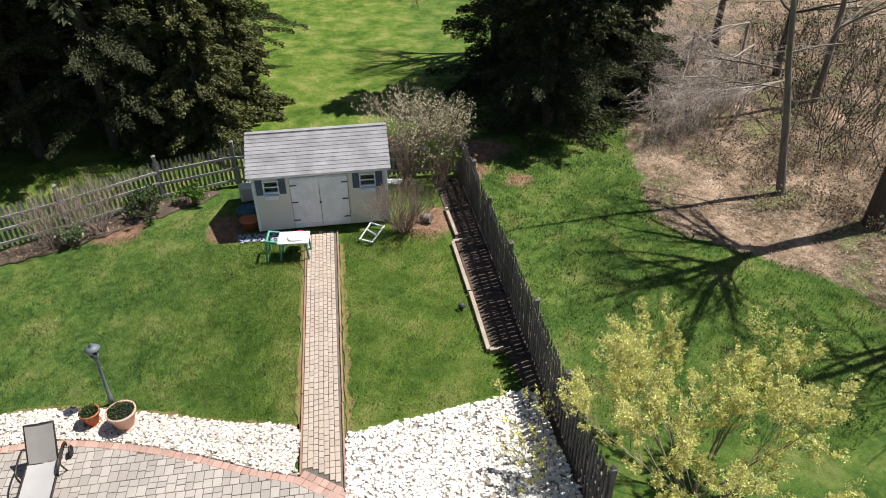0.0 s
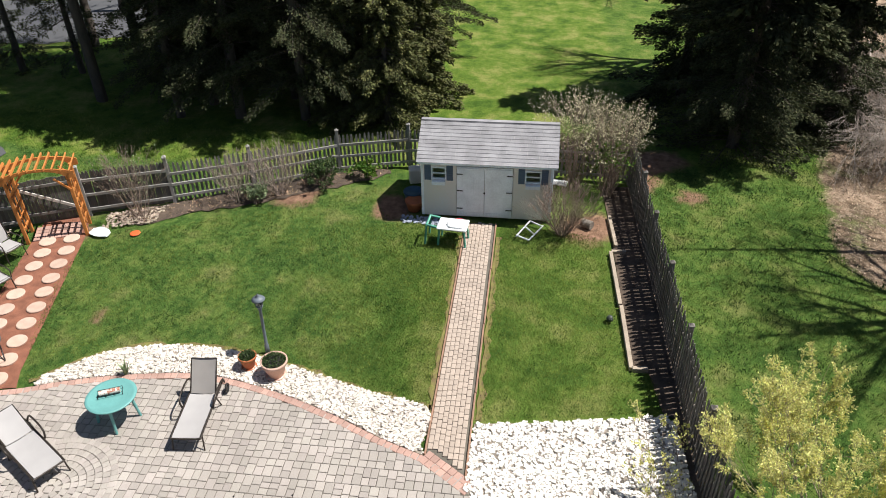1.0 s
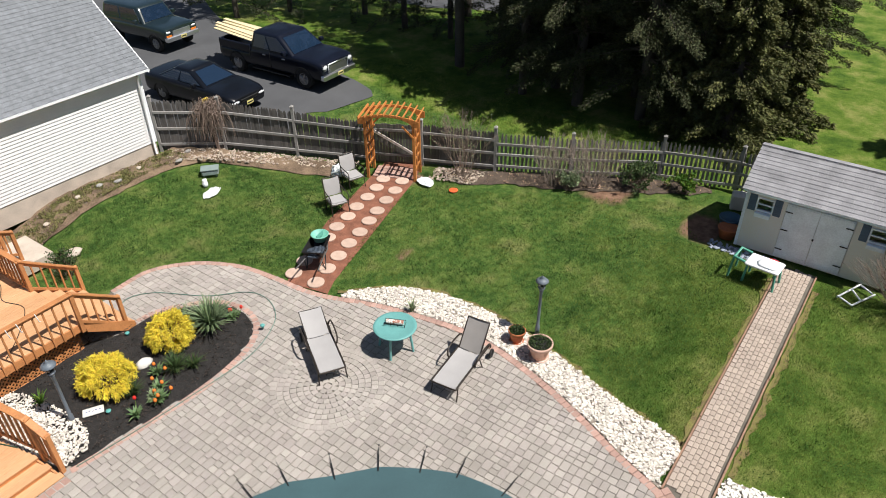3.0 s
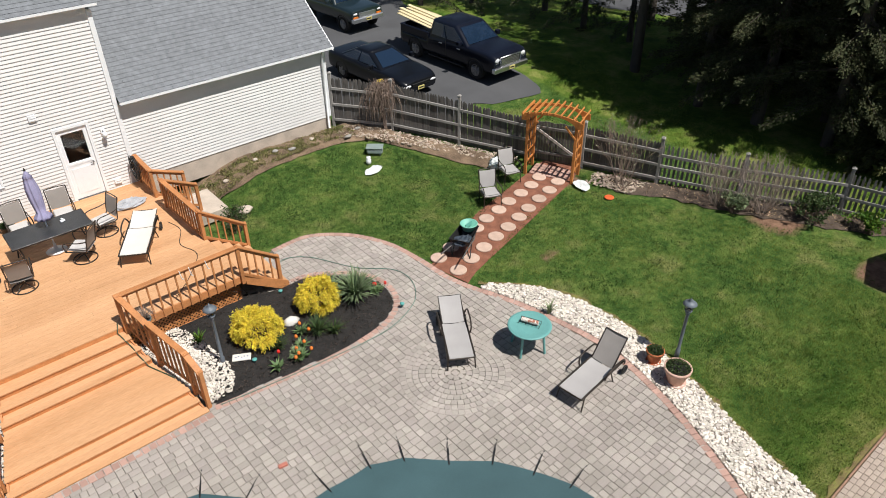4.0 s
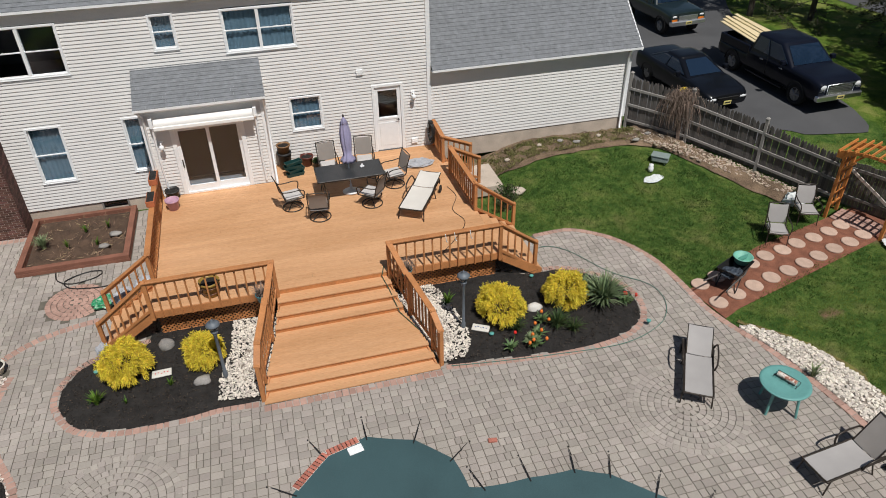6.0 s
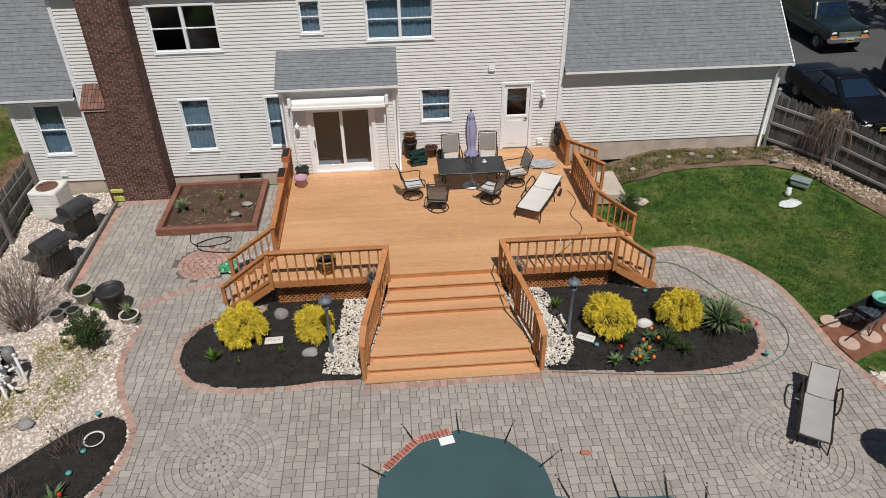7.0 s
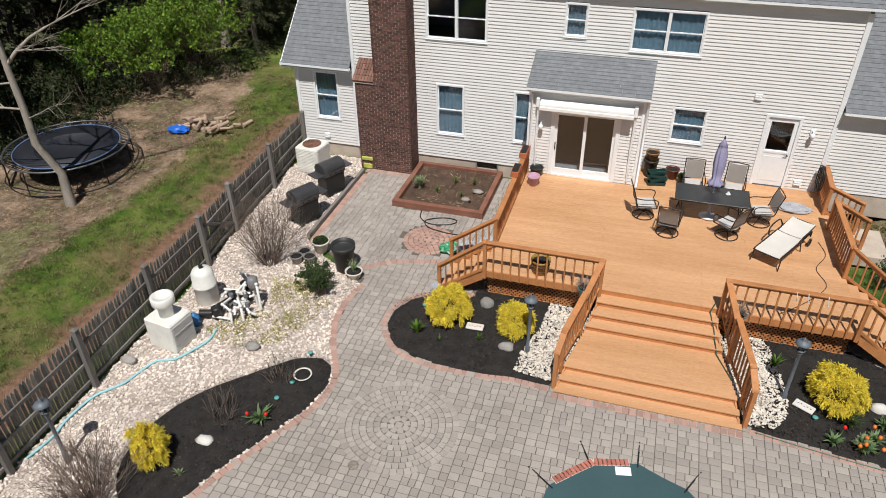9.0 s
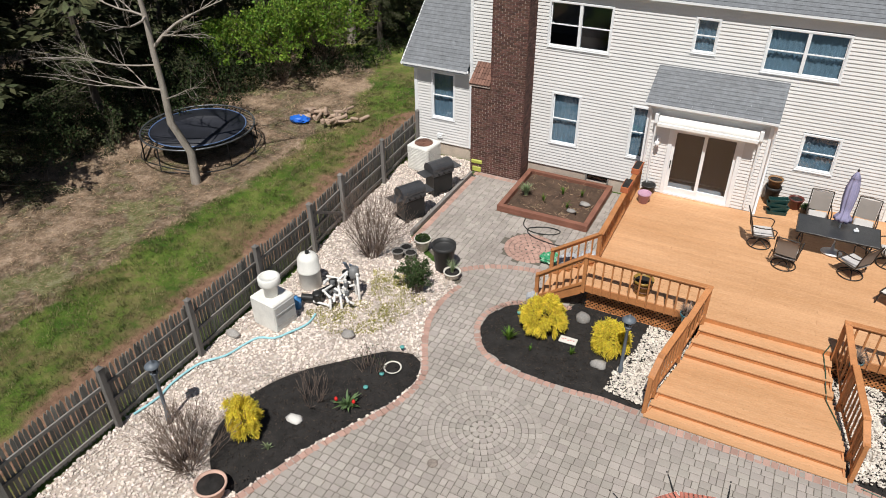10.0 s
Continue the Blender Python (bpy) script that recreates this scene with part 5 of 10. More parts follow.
railing((-3.3, 13.95), (-4.5, 13.98), T, 0.85, DZ, 0.05, (False, True))
railing((-3.3, 15.05), (-4.5, 15.1), T, 0.92, DZ, 0.05, (True, True))
railing((5.18, 16.1), (5.12, 18.4), T, T, DZ, DZ, (False, True))
railing((5.12, 18.4), (6.05, 18.42), T, 1.32, DZ, 0.5, (False, True))
railing((5.10, 19.15), (6.0, 19.17), T, 1.42, DZ, 0.55, (True, True))
railing((5.10, 19.15), (5.12, 20.35), T, T, DZ, DZ, (False, True))
railing((-3.28, 15.05), (-3.32, 19.35), T, T, DZ, DZ, (False, True))
for x, y, z0, z1, a in POSTS:
    b = Build()
    s = 0.045
    b.m = Matrix.Translation((x, y, 0)) @ Matrix.Rotation(a, 4, "Z")
    b.box(-s, -s, max(0.0, z0 - 0.2), s, s, z1 + 0.012, 0.006)
    part("post", b, DECK_WOOD, deck)
BAL = {}
for x, y, z0, z1, a, rail in BALUSTERS:
    h = round(z1 - z0, 2)
    if h not in BAL:
        b = Build()
        b.box(-0.019, -0.019, 0, 0.019, 0.019, h, 0.003)
        BAL[h] = b.mesh("baluster", DECK_WOOD)
    ob = part("baluster", BAL[h], None, rail, fixed=True)
    ob.matrix_basis = pose(x, y, z0, 0, 0, math.degrees(a))
# small step and concrete pad behind the eastern gate
b = Build()
b.box(5.3, 18.45, 0.3, 5.62, 19.12, 0.62, 0.006)
part("step", b, DECK, deck)
b = Build()
b.box(5.62, 18.1, 0.05, 6.75, 19.55, 0.40, 0.02)
tagged(new("step_pad", b.mesh("step_pad", CONCRETE)), "pale concrete pad beside the deck gate", "pad", kind="structure")


# ---- fences ----
def picket_mesh(name, w, h, t, m, point=0.09, shape="ear"):
    b = Build()
    if shape == "gothic":
        prof = [(-w / 2, 0), (w / 2, 0), (w / 2, h - point * 1.5), (w * 0.28, h - point * 1.25), (w * 0.42, h - point * 0.7), (0, h), (-w * 0.42, h - point * 0.7), (-w * 0.28, h - point * 1.25), (-w / 2, h - point * 1.5)]
    else:
        prof = [(-w / 2, 0), (w / 2, 0), (w / 2, h - point), (0.012, h), (-0.012, h), (-w / 2, h - point)]
    n = len(prof)
    vs = [(x, -t / 2, z) for x, z in prof] + [(x, t / 2, z) for x, z in prof]
    b.add(vs, [tuple(range(n)), tuple(range(2 * n - 1, n - 1, -1))] + [((i + 1) % n, i, i + n, (i + 1) % n + n) for i in range(n)])
    return b.mesh(name, m)


def fence(label, stations, m, rail_m, pitch, width, shape="ear", rails=(0.25, 0.75, 1.25), side=1, double=False, post=0.1, proud=0.14, gate=None, fore=0.0):
    """Posts at the stations (x, y, height of the pickets); rails towards the garden, pickets beyond them."""
    f = thing("fence", (stations[0][0], stations[0][1], gz(stations[0][0], stations[0][1])), label, "fence", "garden fences")
    meshes = {}
    for i, (x, y, h) in enumerate(stations):
        b = Build()
        z = gz(x, y)
        lean = rnd.uniform(-0.015, 0.015)
        a = 0.0
        if i + 1 < len(stations):
            a = math.atan2(stations[i + 1][1] - y, stations[i + 1][0] - x)
        elif i:
            a = math.atan2(y - stations[i - 1][1], x - stations[i - 1][0])
        s, top = post / 2, h + proud
        b.m = Matrix.Translation((x - math.sin(a) * side * fore, y + math.cos(a) * side * fore, z)) @ Matrix.Rotation(a, 4, "Z") @ Matrix.Rotation(lean, 4, "X")
        b.box(-s, -s, -0.2, s, s, top, 0.008)
        b.box(-s - 0.012, -s - 0.012, top, s + 0.012, s + 0.012, top + 0.025, 0.006)
        b.add([(-s, -s, top + 0.025), (s, -s, top + 0.025), (s, s, top + 0.025), (-s, s, top + 0.025), (0, 0, top + 0.08)], [(0, 1, 4), (1, 2, 4), (2, 3, 4), (3, 0, 4)])
        part("post", b, rail_m, f)
    for i, ((ax, ay, ha), (bx, by, hb)) in enumerate(zip(stations, stations[1:])):
        d = math.hypot(bx - ax, by - ay)
        a = math.atan2(by - ay, bx - ax)
        za, zb = gz(ax, ay), gz(bx, by)
        nx, ny = -math.sin(a) * side, math.cos(a) * side
        for k in rails:
            b = Build()
            pa, pb = za + k * ha / 1.5, zb + k * hb / 1.5
            b.m = Matrix.Translation((ax + nx * 0.035, ay + ny * 0.035, pa + rnd.uniform(-0.02, 0.02))) @ Matrix.Rotation(a, 4, "Z") @ Matrix.Rotation(-math.atan2(pb - pa, d), 4, "Y")
            b.box(0.03, -0.02, -0.045, d - 0.03, 0.02, 0.045, 0.005)
            part("rail", b, rail_m, f)
        n = max(1, int(d / pitch))
        for j in range(n):
            k = (j + 0.5) / n
            h = round((ha + (hb - ha) * k) / 0.05) * 0.05
            if h not in meshes:
                meshes[h] = picket_mesh("picket", width, h - 0.06, 0.02, m, shape=shape)
            sides = ((-0.004, 0.0), (0.074, 0.5)) if double else ((-0.004, 0.0),)
            for off, ph in sides:
                kk = k + ph / n
                x, y = ax + (bx - ax) * kk + nx * (off - 0.0), ay + (by - ay) * kk + ny * off
                ob = part("picket", meshes[h], None, f)
                ob.matrix_basis = pose(x, y, gz(x, y) + 0.05 + rnd.uniform(-0.022, 0.022), rnd.uniform(-0.7, 0.7), rnd.uniform(-1.1, 1.1), math.degrees(a) + rnd.uniform(-1, 1))
        if gate == i:
            b = Build()
            b.m = Matrix.Translation((ax + nx * 0.06, ay + ny * 0.06, za)) @ Matrix.Rotation(a, 4, "Z") @ Matrix.Rotation(-math.atan2(1.05, d), 4, "Y")
            b.box(0.1, -0.018, 0.2, math.hypot(1.05, d) - 0.1, 0.018, 0.29, 0.004)
            part("brace", b, rail_m, f, "diagonal gate brace")
    return f


fence("weathered grey wooden picket fence along the gravel strip", [(-11.6, 20.42, 1.35), (-11.36, 17.65, 1.45), (-11.21, 15.05, 1.45), (-11.02, 13.25, 1.45), (-10.95, 10.9, 1.48), (-10.9, 8.5, 1.5), (-10.9, 6.05, 1.5), (-10.95, 3.6, 1.5), (-11.0, 1.2, 1.5)],
      WEST_BOARD, GREY_WOOD, 0.098, 0.070, rails=(0.2, 0.68, 1.14), gate=2, post=0.12, fore=0.10)
fence("tall weathered grey board fence between garage and arbour", [(12.2, 20.65, 1.80), (13.6, 19.0, 1.75), (15.02, 17.0, 1.66), (16.35, 14.72, 1.52)], BOARD_WOOD, GREY_RAIL, 0.098, 0.096, rails=(0.2, 0.7, 1.18), side=-1)
fence("weathered grey board fence beside the arbour gate", [(17.14, 13.2, 1.52), (18.14, 10.92, 1.45)], BOARD_WOOD, GREY_RAIL, 0.098, 0.096, rails=(0.2, 0.7, 1.18), side=-1)
fence("weathered grey picket fence with pointed pickets behind the lawn", [(18.14, 10.92, 1.42), (19.18, 8.65, 1.42), (20.6, 6.16, 1.42), (21.3, 3.9, 1.40), (21.2, 1.4, 1.36), (21.05, -1.0, 1.36), (20.85, -3.4, 1.4)],
      GREY_WOOD, GREY_RAIL, 0.135, 0.075, "gothic", rails=(0.24, 0.68, 1.08), side=-1)
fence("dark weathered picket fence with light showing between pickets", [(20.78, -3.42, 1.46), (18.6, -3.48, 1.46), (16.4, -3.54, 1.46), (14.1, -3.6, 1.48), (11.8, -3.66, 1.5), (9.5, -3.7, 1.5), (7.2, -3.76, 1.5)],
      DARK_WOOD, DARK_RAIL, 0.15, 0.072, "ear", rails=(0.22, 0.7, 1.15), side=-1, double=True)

# ---- arbour and garden gate ----
arb = thing("garden_arbour", (16.1, 13.6, gz(16.1, 13.6)), "orange cedar garden arbour with arched slatted top", "arbour", turn=-66.5)
HW, DP = 0.80, 0.34
for x in (-HW, HW):
    for y in (-DP, DP):
        b = Build()
        b.box(x - 0.045, y - 0.045, -0.05, x + 0.045, y + 0.045, 2.02, 0.006)
        part("post", b, ARBOR_WOOD, arb, fixed=False)
    for k in range(5):
        b = Build()
        b.box(x - 0.018, -DP + 0.046, 0.35 + k * 0.34, x + 0.018, DP - 0.046, 0.42 + k * 0.34, 0.004)
        part("side_slat", b, ARBOR_WOOD, arb, fixed=False)
    b = Build()
    b.box(x - 0.018, -0.03, 0.2, x + 0.018, 0.03, 1.95, 0.004)
    part("side_bar", b, ARBOR_WOOD, arb, fixed=False)
for y in (-DP - 0.065, DP + 0.065):
    b = Build()
    n, vs = 12, []
    for i in range(n + 1):
        x = -HW - 0.2 + (2 * HW + 0.4) * i / n
        arch = 0.17 * (1 - (x / (HW + 0.2)) ** 2)
        low = 0.10 + 0.19 * max(0.0, 1 - (x / (HW - 0.1)) ** 2) ** 0.6 if abs(x) < HW - 0.1 else 0.0
        vs += [(x, y - 0.018, 1.92 + low), (x, y - 0.018, 2.12 + arch), (x, y + 0.018, 1.92 + low), (x, y + 0.018, 2.12 + arch)]
    fs = []
    for i in range(n):
        o = 4 * i
        fs += [(o, o + 4, o + 5, o + 1), (o + 2, o + 3, o + 7, o + 6), (o + 1, o + 5, o + 7, o + 3), (o, o + 2, o + 6, o + 4)]
    fs += [(0, 1, 3, 2), (4 * n, 4 * n + 2, 4 * n + 3, 4 * n + 1)]
    b.add(vs, fs)
    part("arched_beam", b, ARBOR_WOOD, arb, fixed=False)
    for s in (-1, 1):
        k = Build()
        k.m = Matrix.Translation((s * HW, y, 1.55)) @ Matrix.Rotation(radians(-s * 42), 4, "Y")
        k.box(-0.03, -0.018, 0.0, 0.03, 0.018, 0.52, 0.004)
        part("brace", k, ARBOR_WOOD, arb, fixed=False)
SLAT = Build()
SLAT.box(-0.019, -DP - 0.22, 0, 0.019, DP + 0.22, 0.075, 0.004)
SLAT = SLAT.mesh("roof_slat", ARBOR_WOOD)
for i in range(10):
    x = -HW - 0.12 + (2 * HW + 0.24) * i / 9
    ob = part("roof_slat", SLAT, None, arb, fixed=False)
    ob.matrix_basis = pose(x, 0, 2.121 + 0.17 * (1 - (x / (HW + 0.2)) ** 2), 0, math.degrees(math.atan(0.34 * x / (HW + 0.2) ** 2)), 0)
gate = thing("garden_gate", (16.74, 13.96, gz(16.74, 13.96)), "closed grey board gate with a pale diagonal brace", "gate", turn=-62.5)
for i in range(16):
    b = Build()
    b.box(-0.80 + i * 0.1, -0.01, 0.05, -0.708 + i * 0.1, 0.012, 1.46 + 0.02 * math.sin(i * 5), 0.003)
    part("board", b, BOARD_WOOD, gate, fixed=False)
for z in (0.3, 1.2):
    b = Build()
    b.box(-0.80, -0.05, z, 0.80, -0.012, z + 0.09, 0.004)
    part("rail", b, GREY_WOOD, gate, fixed=False)
b = Build()
b.m = Matrix.Translation((-0.75, -0.07, 1.22)) @ Matrix.Rotation(math.atan2(0.9, 1.5), 4, "Y")
b.box(0, -0.018, -0.045, 1.72, 0.018, 0.045, 0.004)
part("brace", b, mat("pale_wood", (0.50, 0.46, 0.42), 0.85, var=0.2), gate, "pale diagonal brace", fixed=False)

# round stepping stones
STEP = mat("stepping_stone", (0.48, 0.345, 0.275), 0.9, var=0.14, scale=5, fine=60, bump=0.25, rand=0.1)
b = Build()
b.lathe([(0.225, 0.0), (0.232, 0.032), (0.215, 0.048)], 22, smooth=False)
STEP_ME = b.mesh("stepping_stone", STEP)
STEP_LINES = ((10.16, 11.52, 15.78, 13.02), (10.12, 12.32, 15.56, 13.61))
for col, (x0, y0, x1, y1) in enumerate(STEP_LINES):
    for i in range(10):
        k = i / 9.0
        px, py = x0 + (x1 - x0) * k + rnd.uniform(-0.03, 0.03), y0 + (y1 - y0) * k + rnd.uniform(-0.03, 0.03)
        ob = tagged(new("stepping_stone", STEP_ME), "round pinkish concrete stepping stone on red mulch", "stone", "stepping stones")
        ob.matrix_basis = pose(px, py, gz(px, py) + 0.012, rnd.uniform(-1, 1), rnd.uniform(-1, 1), 20 * i + 90 * col)
# brick mat under the arbour
b = Build()
M2 = Matrix.Translation((16.12, 13.62, gz(16.1, 13.6) + 0.03)) @ Matrix.Rotation(radians(-66.5), 4, "Z")
b.m = M2
for i in range(7):
    for j in range(4):
        b.box(-0.66 + i * 0.19, -0.36 + j * 0.19, -0.03, -0.485 + i * 0.19, -0.19 + j * 0.19, 0.02, 0.006)
tagged(new("brick_mat", b.mesh("brick_mat", RED_PAVER_MANY)), "square red paving under the arbour", "paving", kind="structure")

# ---- shed ----
SHED_BLUE = mat("shed_white_paint", (0.80, 0.84, 0.88), 0.6, var=0.12, scale=2.5, fine=25, bump=0.06, size=0.004)
SHED_WALL = mat("shed_wall_paint", (0.80, 0.80, 0.78), 0.65, col2=(0.74, 0.69, 0.61), var=0.1, scale=1.3, fine=25, bump=0.1, size=0.004)
SHUTTER = mat("slate_blue_paint", (0.085, 0.12, 0.17), 0.6, var=0.2, rand=0.08)
shed = thing("garden_shed", (19.35, 1.08, 0), "small white garden shed with double doors and grey roof", "shed")
FX, BX, Y0, Y1 = 18.17, 20.45, -0.84, 3.0
SHED_W = [(2.26, 2.70, 1.30, 1.70), (-0.50, -0.04, 1.30, 1.70)]
b = Build()
b.m = Matrix(((0, 1, 0, 0), (1, 0, 0, 0), (0, 0, 1, 0), (0, 0, 0, 1)))
slab(b, Y0, Y1, 0.06, 1.95, FX, FX + 0.06, [*SHED_W, (0.30, 1.96, 0.10, 1.76)])
b.m = None
b.box(FX + 0.06, Y0, 0.06, BX, Y0 + 0.06, 1.95)
b.box(FX + 0.06, Y1 - 0.06, 0.06, BX, Y1, 1.95)
b.box(BX - 0.06, Y0 + 0.06, 0.06, BX, Y1 - 0.06, 1.95)
b.box(FX + 0.06, Y0 + 0.06, 0.06, BX - 0.06, Y1 - 0.06, 0.12)
mx = (FX + BX) / 2
for y in (Y0, Y1 - 0.06):
    b.add([(FX, y, 1.95), (BX, y, 1.95), (mx, y, 2.62), (FX, y + 0.06, 1.95), (BX, y + 0.06, 1.95), (mx, y + 0.06, 2.62)], [(0, 1, 2), (5, 4, 3)])
part("wall", b, SHED_WALL, shed)
b = Build()
for s in (1, -1):
    b.m = Matrix(((0, s, 0, mx if s < 0 else 0), (1, 0, 0, 0), (0, 0, 1, 0), (0, 0, 0, 1)))
    if s > 0:
        shingles(b, Y0 - 0.12, Y1 + 0.12, FX - 0.16, 1.90, mx, 2.70, 0.13, 0.6, 12)
    else:
        shingles(b, Y0 - 0.12, Y1 + 0.12, -(BX + 0.16 - mx), 1.90, 0, 2.70, 0.13, 0.6, 13)
b.m = None
b.box(mx - 0.08, Y0 - 0.12, 2.675, mx + 0.08, Y1 + 0.12, 2.70, 0.01)
part("roof", b, SHED_SHINGLE, shed, "weathered grey shingle roof")["kind"] = "stuff"
b = Build()
b.box(FX - 0.15, Y0 - 0.11, 1.84, FX - 0.13, Y1 + 0.11, 1.91)
for y in (Y0 - 0.11, Y1 + 0.09):
    for s in (-1, 1):
        e = mx + s * (mx - FX + 0.15)
        b.add([(e, y, 1.82), (mx, y, 2.60), (mx, y, 2.69), (e, y, 1.90), (e, y + 0.02, 1.82), (mx, y + 0.02, 2.60), (mx, y + 0.02, 2.69), (e, y + 0.02, 1.90)],
              [(0, 1, 2, 3), (7, 6, 5, 4), (0, 3, 7, 4), (3, 2, 6, 7), (0, 4, 5, 1)])
for y in (Y0 - 0.01, Y1 - 0.07):
    b.box(FX - 0.02, y, 0.06, FX - 0.002, y + 0.08, 1.9, 0.004)
part("trim", b, SHED_BLUE, shed)
for a, c in ((0.31, 1.125), (1.135, 1.95)):
    b = Build()
    b.box(FX - 0.035, a, 0.10, FX + 0.01, c, 1.75, 0.005)
    for k in range(1, 5):
        b.box(FX - 0.042, a + (c - a) * k / 5 - 0.006, 0.2, FX - 0.035, a + (c - a) * k / 5 + 0.006, 1.65)
    for z in (0.14, 1.62):
        b.box(FX - 0.052, a + 0.02, z, FX - 0.036, c - 0.02, z + 0.09, 0.004)
    leaf = part("door", b, SHED_BLUE, shed, "white plank shed door")
    for z in (0.35, 0.95, 1.5):
        h = Build()
        e = a if a < 0.5 else c
        s = 1 if a < 0.5 else -1
        h.box(FX - 0.06, e, z, FX - 0.05, e + s * 0.18, z + 0.03)
        part("hinge", h, METAL_DARK, leaf)
b = Build()
b.cyl((FX - 0.09, 1.13, 0.92), (FX - 0.04, 1.13, 0.92), 0.025, n=10)
part("door_knob", b, METAL_DARK, shed)
for y0, y1, z0, z1 in SHED_W:
    b = Build()
    b.box(FX - 0.03, y0, z0, FX + 0.03, y0 + 0.035, z1)
    b.box(FX - 0.03, y1 - 0.035, z0, FX + 0.03, y1, z1)
    b.box(FX - 0.03, y0 + 0.035, z1 - 0.035, FX + 0.03, y1 - 0.035, z1)
    b.box(FX - 0.045, y0 + 0.035, z0, FX + 0.03, y1 - 0.035, z0 + 0.04)
    b.box(FX - 0.02, y0 + 0.035, (z0 + z1) / 2 - 0.015, FX + 0.02, y1 - 0.035, (z0 + z1) / 2 + 0.015)
    w = part("window", b, SHED_BLUE, shed)
    p = Build()
    p.box(FX + 0.004, y0 + 0.03, z0 + 0.03, FX + 0.01, y1 - 0.03, z1 - 0.03)
    part("pane", p, PANE, w)
    f = Build()
    f.box(FX - 0.15, y0 + 0.02, z0 - 0.14, FX - 0.02, y1 - 0.02, z0 - 0.02, 0.01)
    part("flower_box", f, SHED_BLUE, w)
    for a in (y0 - 0.20, y1 + 0.01):
        s = Build()
        s.box(FX - 0.035, a, z0 - 0.03, FX - 0.002, a + 0.19, z1 + 0.05, 0.004)
        shut = part("shutter", s, SHUTTER, shed, "dark slate-blue louvred shutter")
        for k in range(7):
            s = Build()
            s.box(FX - 0.045, a + 0.03, z0 + k * 0.06, FX - 0.036, a + 0.16, z0 + k * 0.06 + 0.035)
            part("louvre", s, SHUTTER, shut)
b = Build()
b.box(17.95, -0.9, -0.02, 18.14, 3.5, 0.06, 0.01)
b2 = pebbles([(17.6, 1.75), (18.1, 1.75), (18.1, 3.6), (17.7, 3.6)], 260, (0.025, 0.055), 0.01, 77)
tagged(new("shed_stones", b2.mesh("shed_stones", mat("blue_grey_stone", (0.30, 0.33, 0.40), 0.8, var=0.2, island=0.3))), "blue-grey stones at the foot of the shed", "stones", kind="stuff")
# plank edging of the side bed
for pts in (((12.06, -2.66), (14.3, -2.62)), ((14.35, -2.60), (16.7, -2.53)), ((17.0, -2.70), (18.6, -2.62)), ((12.06, -2.68), (12.08, -3.03)), ((16.72, -2.55), (16.75, -2.95))):
    (ax, ay), (cx, cy) = pts
    b = Build()
    b.m = Matrix.Translation((ax, ay, 0)) @ Matrix.Rotation(math.atan2(cy - ay, cx - ax), 4, "Z")
    b.box(0, -0.05, -0.03, math.hypot(cx - ax, cy - ay), 0.05, 0.10, 0.008)
    tagged(new("edging_plank", b.mesh("edging_plank", mat("edging_wood", (0.34, 0.28, 0.22), 0.9, var=0.25))), "weathered plank edging the side bed", "edging", kind="structure")
# timber garden bed by the house
gb = thing("raised_garden_bed", (-5.75, 19.0, 0.0), "raised soil bed framed with red-brown timbers", "garden bed")
RW = mat("red_brown_timber", (0.21, 0.09, 0.06), 0.8, var=0.25, rand=0.1)
for x0, y0, x1, y1 in ((-7.2, 17.68, -4.3, 17.84), (-7.2, 17.84, -7.04, 20.44), (-4.46, 17.84, -4.3, 20.44), (-7.04, 20.3, -4.46, 20.44)):
    for k in range(2):
        b = Build()
        b.box(x0, y0, k * 0.11, x1, y1, k * 0.11 + 0.106, 0.008)
        part("timber", b, RW, gb)
part("soil", sheet([(-7.05, 17.83), (-4.45, 17.83), (-4.45, 20.31), (-7.05, 20.31)], 0.13, 0.07, 0.16, 0.02, 9, 7.0), SOIL, gb, "rough brown soil")


# ---- trees and shrubs ----
def leaf_mesh(name, pts, dirs, length, width, m, seed=1, fold=0.25):
    """Many small pointed leaves: each a bent rhombus that starts at its point and follows its direction."""
    r = np.random.RandomState(seed)
    p, d = np.asarray(pts, float), np.asarray(dirs, float)
    n = len(p)
    d = d / (np.linalg.norm(d, axis=1)[:, None] + 1e-9)
    q = np.cross(d, r.normal(size=(n, 3)))
    q /= np.linalg.norm(q, axis=1)[:, None] + 1e-9
    up = np.cross(q, d)
    l = (np.asarray(length) * r.uniform(0.6, 1.35, n))[:, None] if np.ndim(length) == 0 else np.asarray(length)[:, None]
    w = l * (width / (length if np.ndim(length) == 0 else np.mean(length)))
    v = np.stack([p, p + d * l * 0.5 + q * w * 0.5 + up * w * fold, p + d * l, p + d * l * 0.5 - q * w * 0.5 + up * w * fold], 1).reshape(-1, 3)
    me = bpy.data.meshes.new(name)
    me.vertices.add(4 * n)
    me.vertices.foreach_set("co", v.ravel())
    me.loops.add(4 * n)
    me.loops.foreach_set("vertex_index", np.arange(4 * n))
    me.polygons.add(n)
    me.polygons.foreach_set("loop_start", np.arange(0, 4 * n, 4))
    me.update(calc_edges=True)
    me.materials.append(m)
    return me


